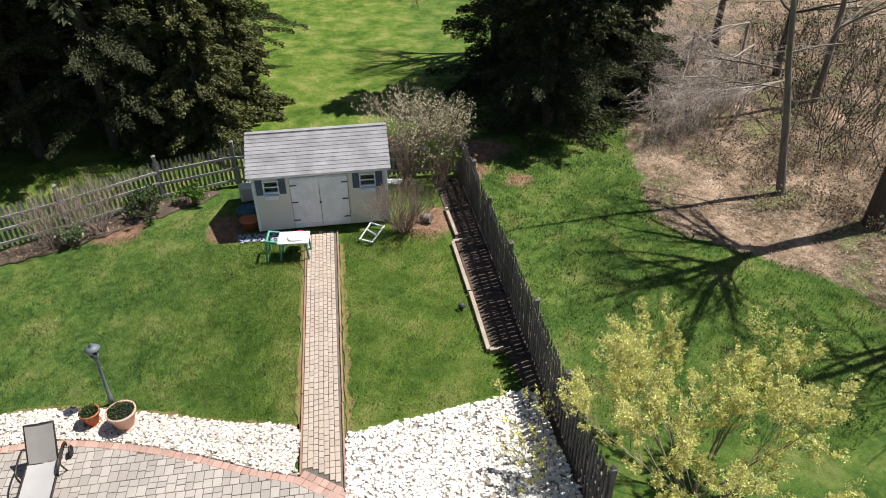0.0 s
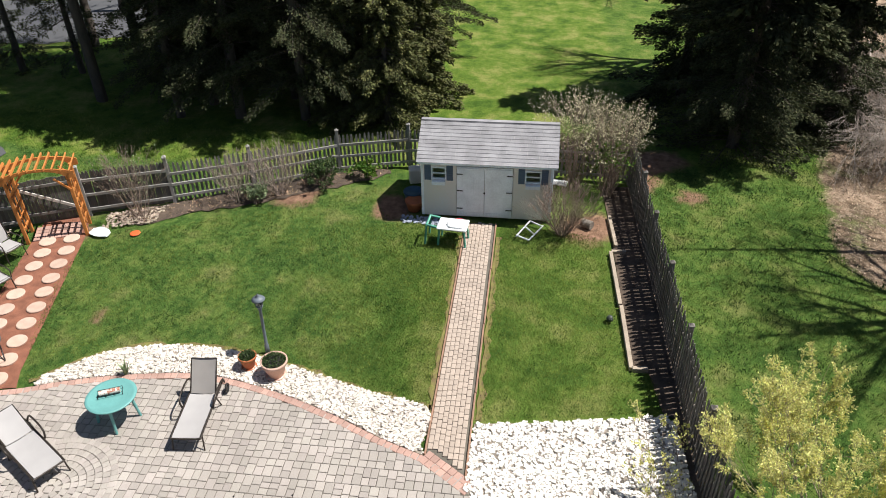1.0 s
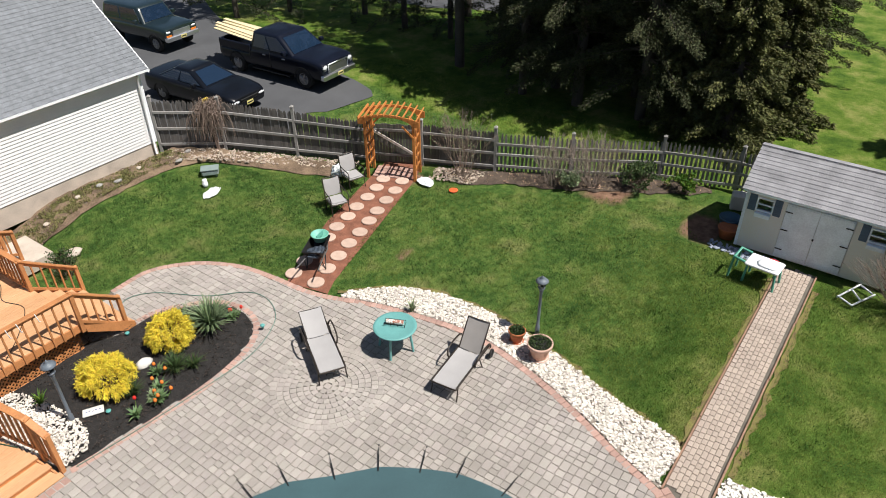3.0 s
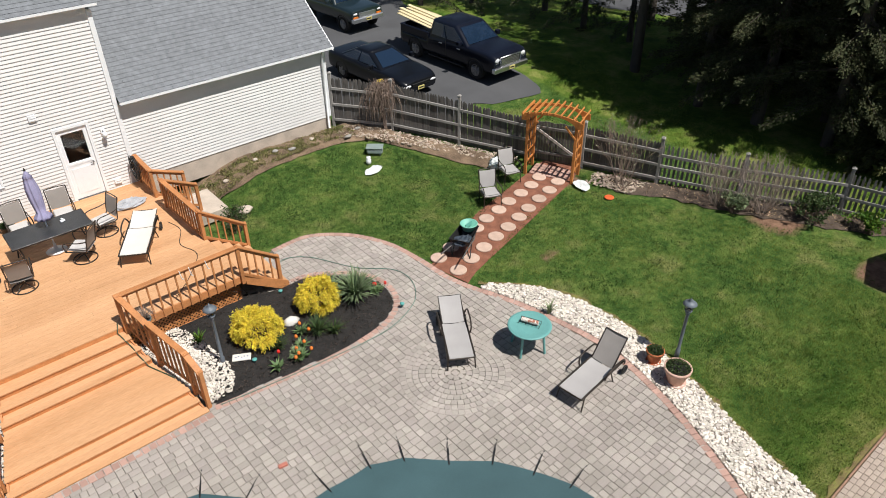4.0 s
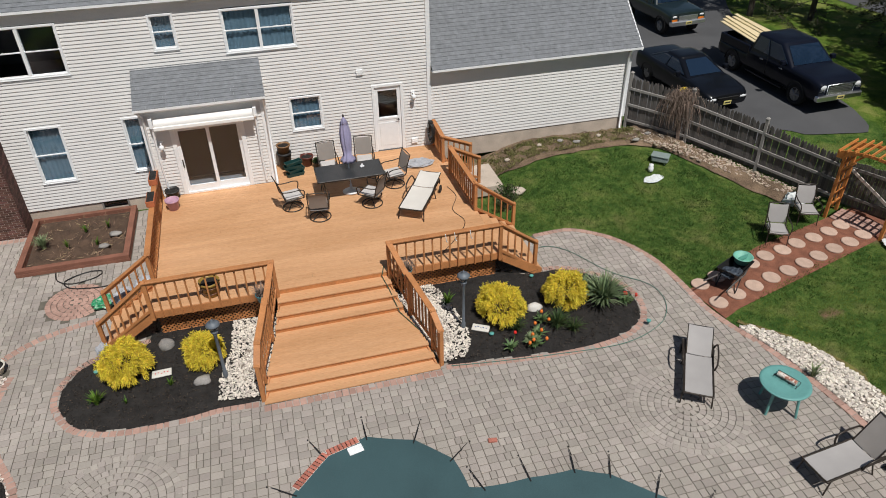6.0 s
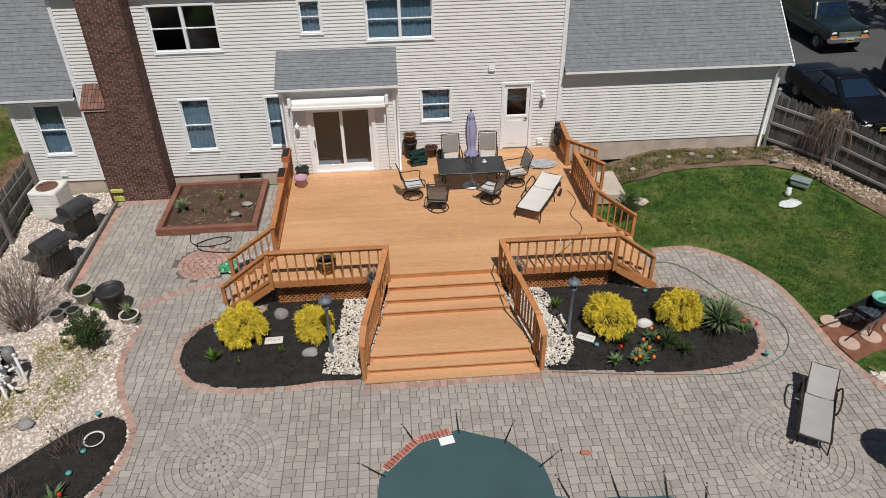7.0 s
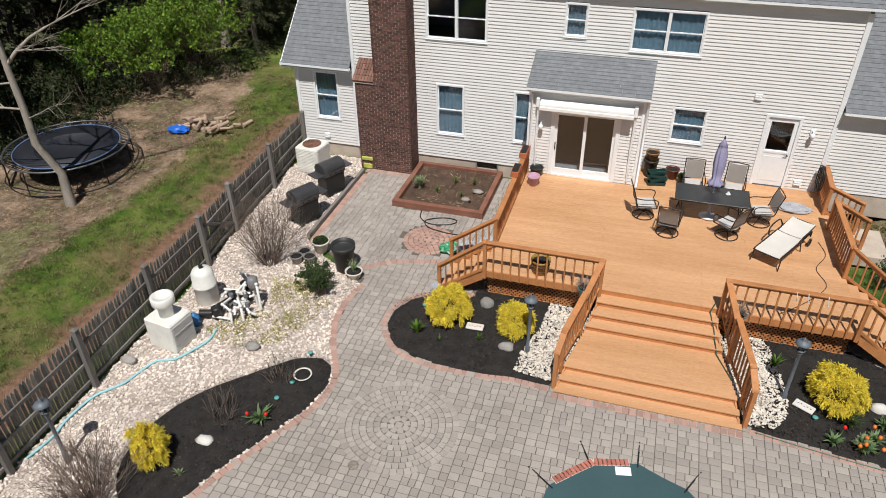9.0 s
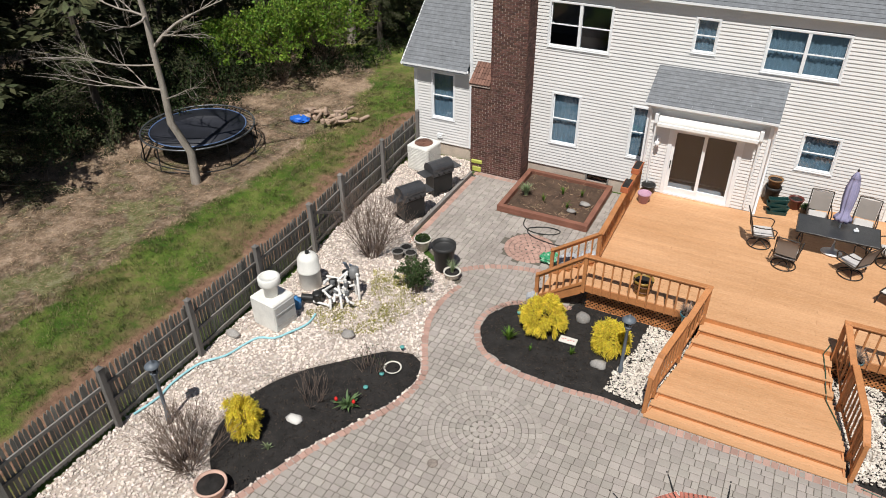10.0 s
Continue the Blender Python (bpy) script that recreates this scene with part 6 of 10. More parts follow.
def grow(b, at, d, length, radius, depth, r, tips, spread=0.7, up=0.15, kids=(2, 3), shrink=0.72, seg=3, wob=0.16, sides=5):
    """A branch and, from it, its smaller branches; the ends are collected in tips."""
    pts, rad, p, v = [at], [radius], Vector(at), Vector(d).normalized()
    for i in range(seg):
        v = (v + Vector((r.uniform(-wob, wob), r.uniform(-wob, wob), r.uniform(-wob, wob) + up * 0.15))).normalized()
        p = p + v * length / seg
        pts.append(p.copy())
        rad.append(max(0.003, radius * (1 - 0.42 * (i + 1) / seg)))
    b.tube(pts, rad, (sides if radius > 0.05 else 4) if radius > 0.02 else 3, caps=False)
    if depth <= 0:
        tips += [(q, v.copy()) for q in pts[1:]]
        return
    for _ in range(r.randint(*kids)):
        k = r.randint(1, len(pts) - 1)
        w = (v + Vector((r.uniform(-1, 1), r.uniform(-1, 1), r.uniform(-0.6, 0.9))) * spread + Vector((0, 0, up))).normalized()
        grow(b, pts[k], w, length * shrink * r.uniform(0.75, 1.15), rad[k] * 0.66, depth - 1, r, tips, spread, up, kids, shrink, seg, wob, sides)
    grow(b, pts[-1], v, length * shrink, rad[-1] * 0.9, depth - 1, r, tips, spread, up, kids, shrink, seg, wob, sides)


BARK_GREY = mat("grey_bark", (0.20, 0.175, 0.15), 0.95, var=0.3, scale=3, fine=25, bump=0.5, size=0.02, stretch=(3, 3, 0.6))
BARK_DARK = mat("dark_bark", (0.085, 0.070, 0.058), 0.95, var=0.3, scale=3, fine=25, bump=0.5, size=0.02, stretch=(3, 3, 0.6))
BARK_PALE = mat("pale_bark", (0.34, 0.30, 0.26), 0.95, var=0.3, scale=3, fine=25, bump=0.5, size=0.02, stretch=(3, 3, 0.6))
TWIG = mat("twig", (0.21, 0.155, 0.125), 0.95, var=0.2, bump=0)
DEAD = mat("bleached_wood", (0.42, 0.36, 0.32), 0.95, var=0.3, bump=0)
TWIG_PALE = mat("pale_twig", (0.30, 0.235, 0.20), 0.95, var=0.2, bump=0)
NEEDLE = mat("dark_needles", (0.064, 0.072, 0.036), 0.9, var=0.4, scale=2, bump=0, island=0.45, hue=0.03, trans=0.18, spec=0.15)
# brighter copy of the needles: sunlight on the grove's edge, in the colour
NEEDLE_LIT = mat("sunlit_needles", (0.105, 0.112, 0.036), 0.8, var=0.35, scale=2, bump=0, island=0.4, hue=0.025, trans=0.2)
LEAF_GREEN = mat("fresh_leaves", (0.105, 0.200, 0.024), 0.7, var=0.3, scale=2, bump=0, island=0.35, hue=0.03, trans=0.35)
LEAF_WILD = mat("wild_leaves", (0.175, 0.285, 0.035), 0.7, var=0.35, scale=1.2, bump=0, island=0.4, hue=0.03, trans=0.35)
LEAF_YELLOW = mat("yellow_green_leaves", (0.68, 0.66, 0.24), 0.7, var=0.25, scale=2, bump=0, island=0.3, hue=0.025, trans=0.4)
LEAF_GOLD = mat("golden_foliage", (0.76, 0.62, 0.065), 0.75, var=0.3, scale=4, bump=0, island=0.3, hue=0.02, trans=0.25)
LEAF_PALE = mat("pale_green_leaves", (0.24, 0.30, 0.16), 0.7, var=0.25, scale=4, bump=0, island=0.25, hue=0.02, trans=0.25)
LEAF_DARK = mat("deep_green_leaves", (0.05, 0.085, 0.025), 0.7, var=0.3, scale=4, bump=0, island=0.3, hue=0.03, trans=0.2)
# leaf green darkened so that the undergrowth carries the woods' shade
UNDER = mat("shade_undergrowth", (0.030, 0.046, 0.016), 0.8, var=0.4, scale=2, bump=0, island=0.4, hue=0.03, trans=0.15, spec=0.2)
BLOSSOM = mat("cream_blossom", (0.72, 0.68, 0.44), 0.7, var=0.1, bump=0, island=0.2, trans=0.3)
LITTER_LEAF = mat("dry_leaf", (0.30, 0.22, 0.15), 0.85, var=0.3, bump=0, island=0.5, hue=0.02)
BRUSH = mat("dry_brush", (0.20, 0.155, 0.095), 0.9, var=0.3, bump=0, island=0.4, hue=0.03, trans=0.2)


GROWN = {}


def conifer(at, height, radius, seed, m=NEEDLE, bare=0.8, dense=1.0, fine=5.0, label="tall dark evergreen tree with drooping branches", pointed=1.0, low=0.0, trunk=0.012):
    key = (m.name, bare, dense, low, pointed, fine, seed % 2)
    if key in GROWN:                       # a sister of a tree that is already grown, turned and scaled
        ob, h0, r0 = GROWN[key]
        k = radius / r0
        return copy_thing(ob, pose(at[0], at[1], gz(at[0], at[1]), 0, 0, seed * 67) @ Matrix.Diagonal((k, k, height / h0, 1)))
    r = random.Random(seed)
    z0 = gz(at[0], at[1])
    t = thing("evergreen_tree", (at[0], at[1], z0), label, "tree", "evergreens")
    b = Build()
    b.tube([(0, 0, -0.2), (r.uniform(-.05, .05), 0, height * 0.4), (0, 0, height)], [trunk * height + 0.04, trunk * 0.85 * height, 0.02], 8)
    P, D, L = [], [], []
    z = bare
    while z < height * 0.98:
        k = (z - bare) / (height - bare)
        reach = radius * (1 - k) ** pointed * (0.75 + 0.25 * math.sin(z * 3.1)) * (1 if k > 0.06 else 0.75 + low)
        n = max(4, int(7 * dense))
        for j in range(n):
            a = r.uniform(0, math.tau)
            d = Vector((math.cos(a), math.sin(a), r.uniform(-0.28, 0.12)))
            l = reach * r.uniform(0.65, 1.15)
            start = Vector((0, 0, z + r.uniform(-0.2, 0.2)))
            pts = [start + d * l * s + Vector((0, 0, -0.12 * l * s * s)) for s in (0, 0.5, 1.0)]
            b.tube(pts, [0.025, 0.015, 0.006], 3, caps=False)
            big = 0.55 + 2.1 * step01((z - fine) / 2.5)
            m2 = int((44 if z > fine + 1.5 else 190) * l * dense / max(1.0, big)) + 8
            for i in range(m2):
                s = r.uniform(0.18, 1.0) ** 0.8
                q = start + d * l * s + Vector((0, 0, -0.12 * l * s * s))
                side = Vector((-d.y, d.x, 0)) * r.uniform(-1, 1)
                P.append(q + side * 0.24 * l * (1.1 - s) + Vector((0, 0, r.uniform(-0.16, 0.10))))
                L.append((0.21 if m is NEEDLE_LIT else 0.18) * big * r.uniform(0.6, 1.35))
                D.append(d * 0.7 + side * 0.8 + Vector((0, 0, r.uniform(-0.5, 0.15))))
        z += 0.28 / max(0.6, dense) * (1.0 + 0.9 * step01((z - 4.5) / 3.0))
    part("trunk", b, BARK_DARK, t, fixed=False)
    part("crown", leaf_mesh("crown", P, D, L, 0.06, m, seed), None, t, "dark green needles", fixed=False)
    GROWN[key] = (t, height, radius)
    return t


# grove of evergreens beyond the eastern fence: an edge coloured sunlit olive, dark trees with bare lower trunks behind
# it
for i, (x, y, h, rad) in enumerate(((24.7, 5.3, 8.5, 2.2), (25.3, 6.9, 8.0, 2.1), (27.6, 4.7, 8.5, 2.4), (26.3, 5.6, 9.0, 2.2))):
    conifer((x, y), h, rad, 20 + i, NEEDLE_LIT, bare=0.35, dense=1.15, low=0.2, fine=8.5, label="broad evergreen tree with needles coloured as in full sun")
for i, (x, y, h, rad) in enumerate(((24.9, 8.6, 16, 3.6), (24.8, 11.2, 18, 3.6), (27.2, 13.4, 14, 3.4), (29.0, 7.2, 15, 3.8), (29.4, 10.6, 15, 3.8), (26.0, 12.8, 18, 3.4), (28.3, 11.4, 15, 3.4), (32.4, 8.0, 15, 3.6),
                                    (26.9, 9.6, 14, 3.2), (28.2, 14.6, 18, 3.0), (31.5, 13.2, 14, 3.4), (24.6, 13.6, 18, 2.8), (33.0, 4.8, 14, 3.2), (30.2, 15.2, 14, 3.0))):
    conifer((x, y), h, rad, 40 + i, NEEDLE, bare=1.5, dense=0.9, low=0.25, pointed=0.6, trunk=0.011)
# single evergreens on bare trunks between the driveway and the road
for i, (x, y, h, rad) in enumerate(((28.3, 25.3, 13, 2.7), (27.6, 22.1, 13, 2.6), (27.7, 19.4, 13, 2.6), (24.2, 30.6, 13, 2.6), (26.5, 29.0, 12, 2.4))):
    conifer((x, y), h, rad * 1.3, 60 + i, NEEDLE, bare=1.1, dense=0.62, low=0.3, pointed=0.6, trunk=0.009, label="open evergreen tree with a bare lower trunk")
# extra trees whose crowns, above the view, shade the lawn by the driveway
for i, (x, y, h, rad) in enumerate(((25.4, 17.3, 17, 3.4), (29.2, 17.4, 17, 3.4), (31.0, 20.6, 17, 3.2))):
    conifer((x, y), h, rad, 64 + i, NEEDLE, bare=6.0, dense=0.8, low=0.3, pointed=0.6, trunk=0.011, fine=3.0, label="tall evergreen tree with a long bare trunk")
# dark evergreens beyond the southern fence corner
for i, (x, y, h, rad) in enumerate(((24.0, -7.3, 10.2, 3.3), (25.6, -10.9, 8.0, 2.1), (27.5, -9.8, 10, 3.2), (28.6, -6.2, 9, 2.6), (31.5, -11, 10, 3.0))):
    conifer((x, y), h * 1.45, rad * 1.1, 50 + i, NEEDLE, bare=0.3, dense=1.0, low=0.25, pointed=0.7, fine=4.0)
# woods behind the western side; unseen trees to the south are added to shade them
for i, (x, y, h, rad, m) in enumerate(((-24.5, 21.5, 9, 2.2, NEEDLE), (-27, 25.5, 10, 2.6, NEEDLE), (-21.5, 31.5, 10, 2.4, NEEDLE), (-16.5, 33.5, 9, 2.4, NEEDLE), (-18.5, 36, 10, 2.6, NEEDLE), (-31, 21, 10, 2.6, NEEDLE), (-13.8, 35.5, 9, 2.2, NEEDLE), (-24, 36, 10, 2.6, NEEDLE),
                                       (-29.5, 16.5, 9, 2.3, NEEDLE), (-27.5, 11.0, 9, 2.4, NEEDLE), (-26.0, 14.5, 9, 2.2, NEEDLE), (-24.6, 18.6, 9, 2.2, NEEDLE), (-23.6, 24.5, 9, 2.2, NEEDLE), (-31, 8, 10, 2.6, NEEDLE), (-19.6, 33.5, 9, 2.4, NEEDLE), (-15.2, 31.6, 8, 2.2, NEEDLE), (-18.6, 29.6, 8, 1.9, NEEDLE), (-24.6, 11.6, 9, 2.3, NEEDLE), (-26.5, 8.2, 10, 2.6, NEEDLE), (-23.0, 7.6, 9, 2.2, NEEDLE), (-27.8, 13.8, 10, 2.4, NEEDLE), (-30.5, 19.0, 10, 2.5, NEEDLE), (-28.6, 23.0, 10, 2.5, NEEDLE), (-32.5, 13.0, 10, 2.6, NEEDLE),
                                       (-22.6, 16.2, 8, 2.2, NEEDLE), (-23.4, 20.6, 8, 2.1, NEEDLE), (-22.8, 27.4, 9, 2.3, NEEDLE), (-26.0, 28.4, 9, 2.4, NEEDLE), (-34.5, 17.5, 11, 2.8, NEEDLE), (-33.0, 25.0, 11, 2.8, NEEDLE), (-29.5, 29.5, 11, 2.8, NEEDLE), (-36.5, 9.5, 11, 2.8, NEEDLE), (-21.6, 11.0, 8, 1.9, NEEDLE), (-37.0, 21.5, 11, 3.0, NEEDLE), (-33.0, 32.0, 11, 3.0, NEEDLE), (-27.5, 35.0, 11, 3.0, NEEDLE), (-11.5, 37.5, 10, 2.6, NEEDLE), (-21.5, 40.0, 11, 3.0, NEEDLE))):
    conifer((x, y), h * 1.25, rad * 1.35, 70 + i, m, bare=0.25, dense=0.7, pointed=0.7, low=0.25, fine=3.0)


def bare_tree(at, height, radius, seed, bark, label, lean=(0, 0), depth=4, first=0.35, bend=(), spread=0.8, limbs=()):
    r = random.Random(seed)
    z0 = gz(at[0], at[1])
    t = thing("bare_tree", (at[0], at[1], z0), label, "tree", "leafless trees")
    b, c, tips = Build(), Build(), []
    n = 9
    pts, rad = [], []
    for i in range(n + 1):
        k = i / n
        off = Vector((lean[0] * k * height, lean[1] * k * height, 0))
        for zb, bx, by in bend:
            w = step01((k * height - zb) / 1.0 + 0.5)
            off += Vector((bx * w, by * w, 0))
        pts.append(Vector((r.uniform(-.05, .05), r.uniform(-.05, .05), k * height - (0.2 if i == 0 else 0))) + off)
        rad.append(radius * (1.25 if i == 0 else 1) * (1 - 0.8 * k))
    b.tube(pts, rad, 10)
    part("trunk", b, bark, t, fixed=False)
    for i in range(2, n + 1):
        if i / n < first:
            continue
        for _ in range(2):
            a = r.uniform(0, math.tau)
            d = Vector((math.cos(a), math.sin(a), r.uniform(-0.1, 0.7)))
            grow(c, pts[i], d, height * 0.17 * (1.25 - i / n), rad[i] * (0.85 if depth > 3 else 0.55), depth, r, tips, spread, 0.12, (2, 3), 0.74)
    for z, d, l, q in limbs:
        k = min(n, max(0, round(z / height * n)))
        grow(c, pts[k] + Vector((0, 0, z - pts[k].z)), d, l, q, 3, r, tips, 0.7, -0.02, (2, 3), 0.72)
    part("branchwork", c, bark, t, fixed=False)["kind"] = "stuff"
    return t


bare_tree((17.9, -13.3), 13, 0.125, 3, BARK_GREY, "tall leafless tree in leaf litter", depth=3, first=0.5, lean=(0.05, 0.19),
          limbs=((3.4, (0.65, 0.9, 0.15), 1.6, 0.035), (4.0, (0.45, 1.0, 0.2), 1.7, 0.035), (4.5, (0.1, -1.0, 0.2), 1.7, 0.035), (3.0, (-0.2, -0.9, 0.1), 1.1, 0.02)))
bare_tree((15.7, -14.9), 15, 0.27, 4, BARK_DARK, "stout leafless tree at the wood's edge", depth=4, first=0.42)
bare_tree((24.5, -18.5), 13, 0.13, 6, BARK_GREY, "leafless tree standing in the wood", depth=3, first=0.2)
bare_tree((11.5, -16.5), 14, 0.25, 8, BARK_GREY, "leafless tree standing in the wood", depth=3, first=0.25)
bare_tree((27.5, -18.5), 12, 0.16, 9, BARK_DARK, "leafless tree standing in the wood", depth=3, first=0.1)
# added out of sight behind the evergreens to streak the far lawn with shadow
bare_tree((33.5, -9.5), 15, 0.3, 21, BARK_DARK, "large hidden leafless tree added for shadows on the lawn", depth=4, first=0.25)
bare_tree((-17.0, 14.95), 10, 0.14, 14, BARK_PALE, "leafless pale tree beside the trampoline", depth=3, first=0.55, bend=((1.9, -0.22, -0.26),), lean=(-0.005, -0.005), limbs=((3.3, (-0.86, -0.5, 0.22), 1.5, 0.04), (4.1, (-0.8, -0.6, 0.12), 1.6, 0.036), (3.0, (0.75, 0.1, 0.45), 1.0, 0.028), (4.6, (0.55, 0.3, 0.9), 1.6, 0.06)))
# extra bare trees, added to throw branch shadows over the wood floor
for i, (x, y, h) in enumerate(((13.5, -19.5, 13), (31.5, -17.6, 12))):
    bare_tree((x, y), h, 0.15 + 0.02 * (i % 3), 120 + i, (BARK_GREY, BARK_DARK, BARK_PALE)[i % 3], "leafless tree standing in the wood", depth=3, first=0.22)
bare_tree((46.5, -7.6), 15, 0.35, 15, BARK_DARK, "leafless tree far across the lawn", depth=3, first=0.3)
bare_tree((36.5, 22.0), 10, 0.22, 17, BARK_DARK, "leafless tree standing beside the road", depth=3, first=0.3)
bare_tree((-20.5, 30.0), 10, 0.22, 18, BARK_PALE, "pale leafless tree in the wood", depth=3, first=0.3)


def brush(poly, count, height, seed, label, m=TWIG, leaf=None, nleaf=0, lsize=0.09, thick=0.013):
    """A thicket of thin stems, one object."""
    r = random.Random(seed)
    b, tips = Build(), []
    xs, ys = [p[0] for p in poly], [p[1] for p in poly]
    made = 0
    while made < count:
        x, y = r.uniform(min(xs), max(xs)), r.uniform(min(ys), max(ys))
        if not inside(poly, x, y):
            continue
        made += 1
        h = height * r.uniform(0.4, 1.1)
        grow(b, (x, y, gz(x, y) - 0.03), (r.uniform(-0.5, 0.5), r.uniform(-0.5, 0.5), 1), h * 0.5, thick, 2, r, tips, 0.8, 0.1, (1, 3), 0.7, 2, 0.3, 3)
    ob = tagged(new("thicket", b.mesh("thicket", m)), label, "brush", kind="stuff")
    if leaf:
        P = [tips[r.randrange(len(tips))] for _ in range(nleaf)]
        me = leaf_mesh("leaves", [p + Vector((r.gauss(0, .12), r.gauss(0, .12), r.gauss(0, .12))) for p, _ in P], [v + Vector((r.gauss(0, .7), r.gauss(0, .7), r.gauss(0, .5))) for _, v in P], lsize, lsize * 0.55, leaf, seed)
        part("leafage", me, None, ob)["kind"] = "stuff"
    return ob


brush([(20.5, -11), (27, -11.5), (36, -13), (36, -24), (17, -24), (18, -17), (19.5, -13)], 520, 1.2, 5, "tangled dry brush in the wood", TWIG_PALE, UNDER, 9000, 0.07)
brush([(21.8, -11.6), (26, -11.0), (30, -14), (27, -17), (23, -14.5)], 210, 1.6, 6, "grey twigs of a leafless thicket", DEAD, LITTER_LEAF, 2500, 0.06, 0.022)
brush([(16.2, -12.4), (20.5, -11.4), (22, -15), (18, -18), (14.5, -16)], 130, 0.7, 16, "low dry weeds on the wood floor", TWIG_PALE, BRUSH, 5200, 0.08)
brush([(9, -16), (18, -17), (18, -28), (8, -24)], 110, 1.2, 7, "tangled dry brush in the wood", TWIG)
# thicket of dark twigs, its colour also holding the shade deep in here
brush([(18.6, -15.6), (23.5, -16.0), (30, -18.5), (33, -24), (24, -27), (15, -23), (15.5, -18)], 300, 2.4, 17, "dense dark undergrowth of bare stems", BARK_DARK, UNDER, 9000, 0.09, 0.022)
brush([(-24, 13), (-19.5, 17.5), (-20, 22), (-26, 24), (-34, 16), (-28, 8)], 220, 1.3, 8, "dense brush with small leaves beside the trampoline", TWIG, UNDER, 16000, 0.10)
brush([(-21, 22), (-17.5, 25.5), (-16, 28.5), (-17.5, 30), (-23, 26)], 90, 0.9, 9, "brush with leaves darkened as shade at the wood's edge", TWIG, UNDER, 5000, 0.10)
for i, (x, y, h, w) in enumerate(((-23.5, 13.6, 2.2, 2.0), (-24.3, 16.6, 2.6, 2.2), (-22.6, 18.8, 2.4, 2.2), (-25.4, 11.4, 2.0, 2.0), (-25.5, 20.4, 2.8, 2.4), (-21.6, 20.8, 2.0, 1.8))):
    brush([(x - w, y - w), (x + w, y - w), (x + w, y + w), (x - w, y + w)], 26, h, 60 + i, "leafy undergrowth in shade-dark colour beside the trampoline", TWIG, UNDER, 4200, 0.12)


# dead trees lying at the wood's edge
for i, (x, y, z, dx, dy) in enumerate(((30.0, -13.4, 2.0, -1.0, 0.25), (29.0, -15.2, 1.6, -1.0, 0.12), (32.0, -12.4, 2.2, -1.0, 0.1), (27.0, -14.0, 1.3, -1.0, 0.35), (33.0, -15.0, 2.4, -1.0, 0.0), (26.4, -16.5, 1.8, -0.6, 0.8), (24.8, -14.2, 1.2, 0.3, 0.9), (28.6, -17.4, 2.0, -0.4, 0.9), (23.6, -16.6, 1.4, -0.2, 1.0), (26.8, -12.2, 1.1, -0.9, 0.5))):
    r = random.Random(300 + i)
    b, tips = Build(), []
    grow(b, (0, 0, z), (dx, dy, 0.0), 2.3, 0.045, 4, r, tips, 0.40, -0.03, (3, 4), 0.76, 3, 0.14, 4)
    b.tube([(0.1, 0, -0.1), (0.05, 0, z)], [0.06, 0.05], 6)
    solid("fallen_tree", b, DEAD, "bleached dead tree fallen in tangled brush", "tree", "dead trees", at=(x, y, gz(x, y)))


# ---- shrubs, flowers and pots ----
def sphere_dir(r):
    z, a = r.uniform(-1, 1), r.uniform(0, math.tau)
    k = math.sqrt(1 - z * z)
    return Vector((k * math.cos(a), k * math.sin(a), z))


def gold_shrub(at, rad, height, seed, label="rounded golden thread cypress in black mulch", loose=0.0):
    """A mop of thread-like sprays: uneven heads over a dome, each with strands that arch out and droop."""
    r = random.Random(seed)
    t = thing("golden_shrub", (at[0], at[1], gz(*at[:2]) + 0.06), label, "shrub", "golden shrubs")
    b, P, D, L = Build(), [], [], []
    lobes = [(sphere_dir(r), r.uniform(-0.10, 0.20)) for _ in range(14)]
    for i in range(26):
        a = r.uniform(0, math.tau)
        b.tube([(0, 0, 0), (math.cos(a) * rad * 0.4, math.sin(a) * rad * 0.4, height * 0.4), (math.cos(a) * rad * 0.72, math.sin(a) * rad * 0.72, height * r.uniform(0.4, 0.8))], [0.02, 0.012, 0.004], 4, caps=False)
    for _ in range(150 if loose == 0 else 90):
        d = sphere_dir(r)
        while d.z < -0.45:
            d = sphere_dir(r)
        s = r.uniform(0.74, 0.96) + sum(k * max(0.0, d.dot(q)) ** 6 for q, k in lobes) + loose * r.gauss(0, 1.6)
        head = Vector((d.x * rad * s, d.y * rad * s, height * (0.45 + 0.5 * d.z * s)))
        out = Vector((d.x, d.y, 0.0))
        wide = r.uniform(0.05, 0.10)
        for _ in range(95):
            k = r.random()
            p = head + sphere_dir(r) * wide * r.random() + out * 0.09 * k + Vector((0, 0, 0.03 - 0.12 * k * k))
            P.append(p)
            D.append(out * 0.7 + Vector((0, 0, 0.3 - 1.1 * k)) + sphere_dir(r) * 0.55)
            L.append(r.uniform(0.045, 0.095))
    for _ in range(2600):
        d = sphere_dir(r)
        if d.z > -0.5:
            P.append(Vector((d.x * rad * 0.72, d.y * rad * 0.72, height * (0.45 + 0.36 * d.z))))
            D.append(d + sphere_dir(r) * 0.8)
            L.append(0.09)
    part("twig_mass", b, TWIG, t, fixed=False)
    part("foliage", leaf_mesh("foliage", P, D, L, 0.014, LEAF_GOLD, seed), None, t, "feathery golden-yellow foliage", fixed=False)


gold_shrub((-3.90, 12.85), 0.49, 0.98, 1)
gold_shrub((-2.26, 12.9), 0.38, 0.78, 2)
gold_shrub((4.74, 12.5), 0.49, 0.93, 3)
gold_shrub((6.42, 12.58), 0.46, 0.9, 4)
gold_shrub((-8.22, 7.05), 0.27, 1.05, 5, "upright golden shrub at the edge of the mulch bed", 0.06)


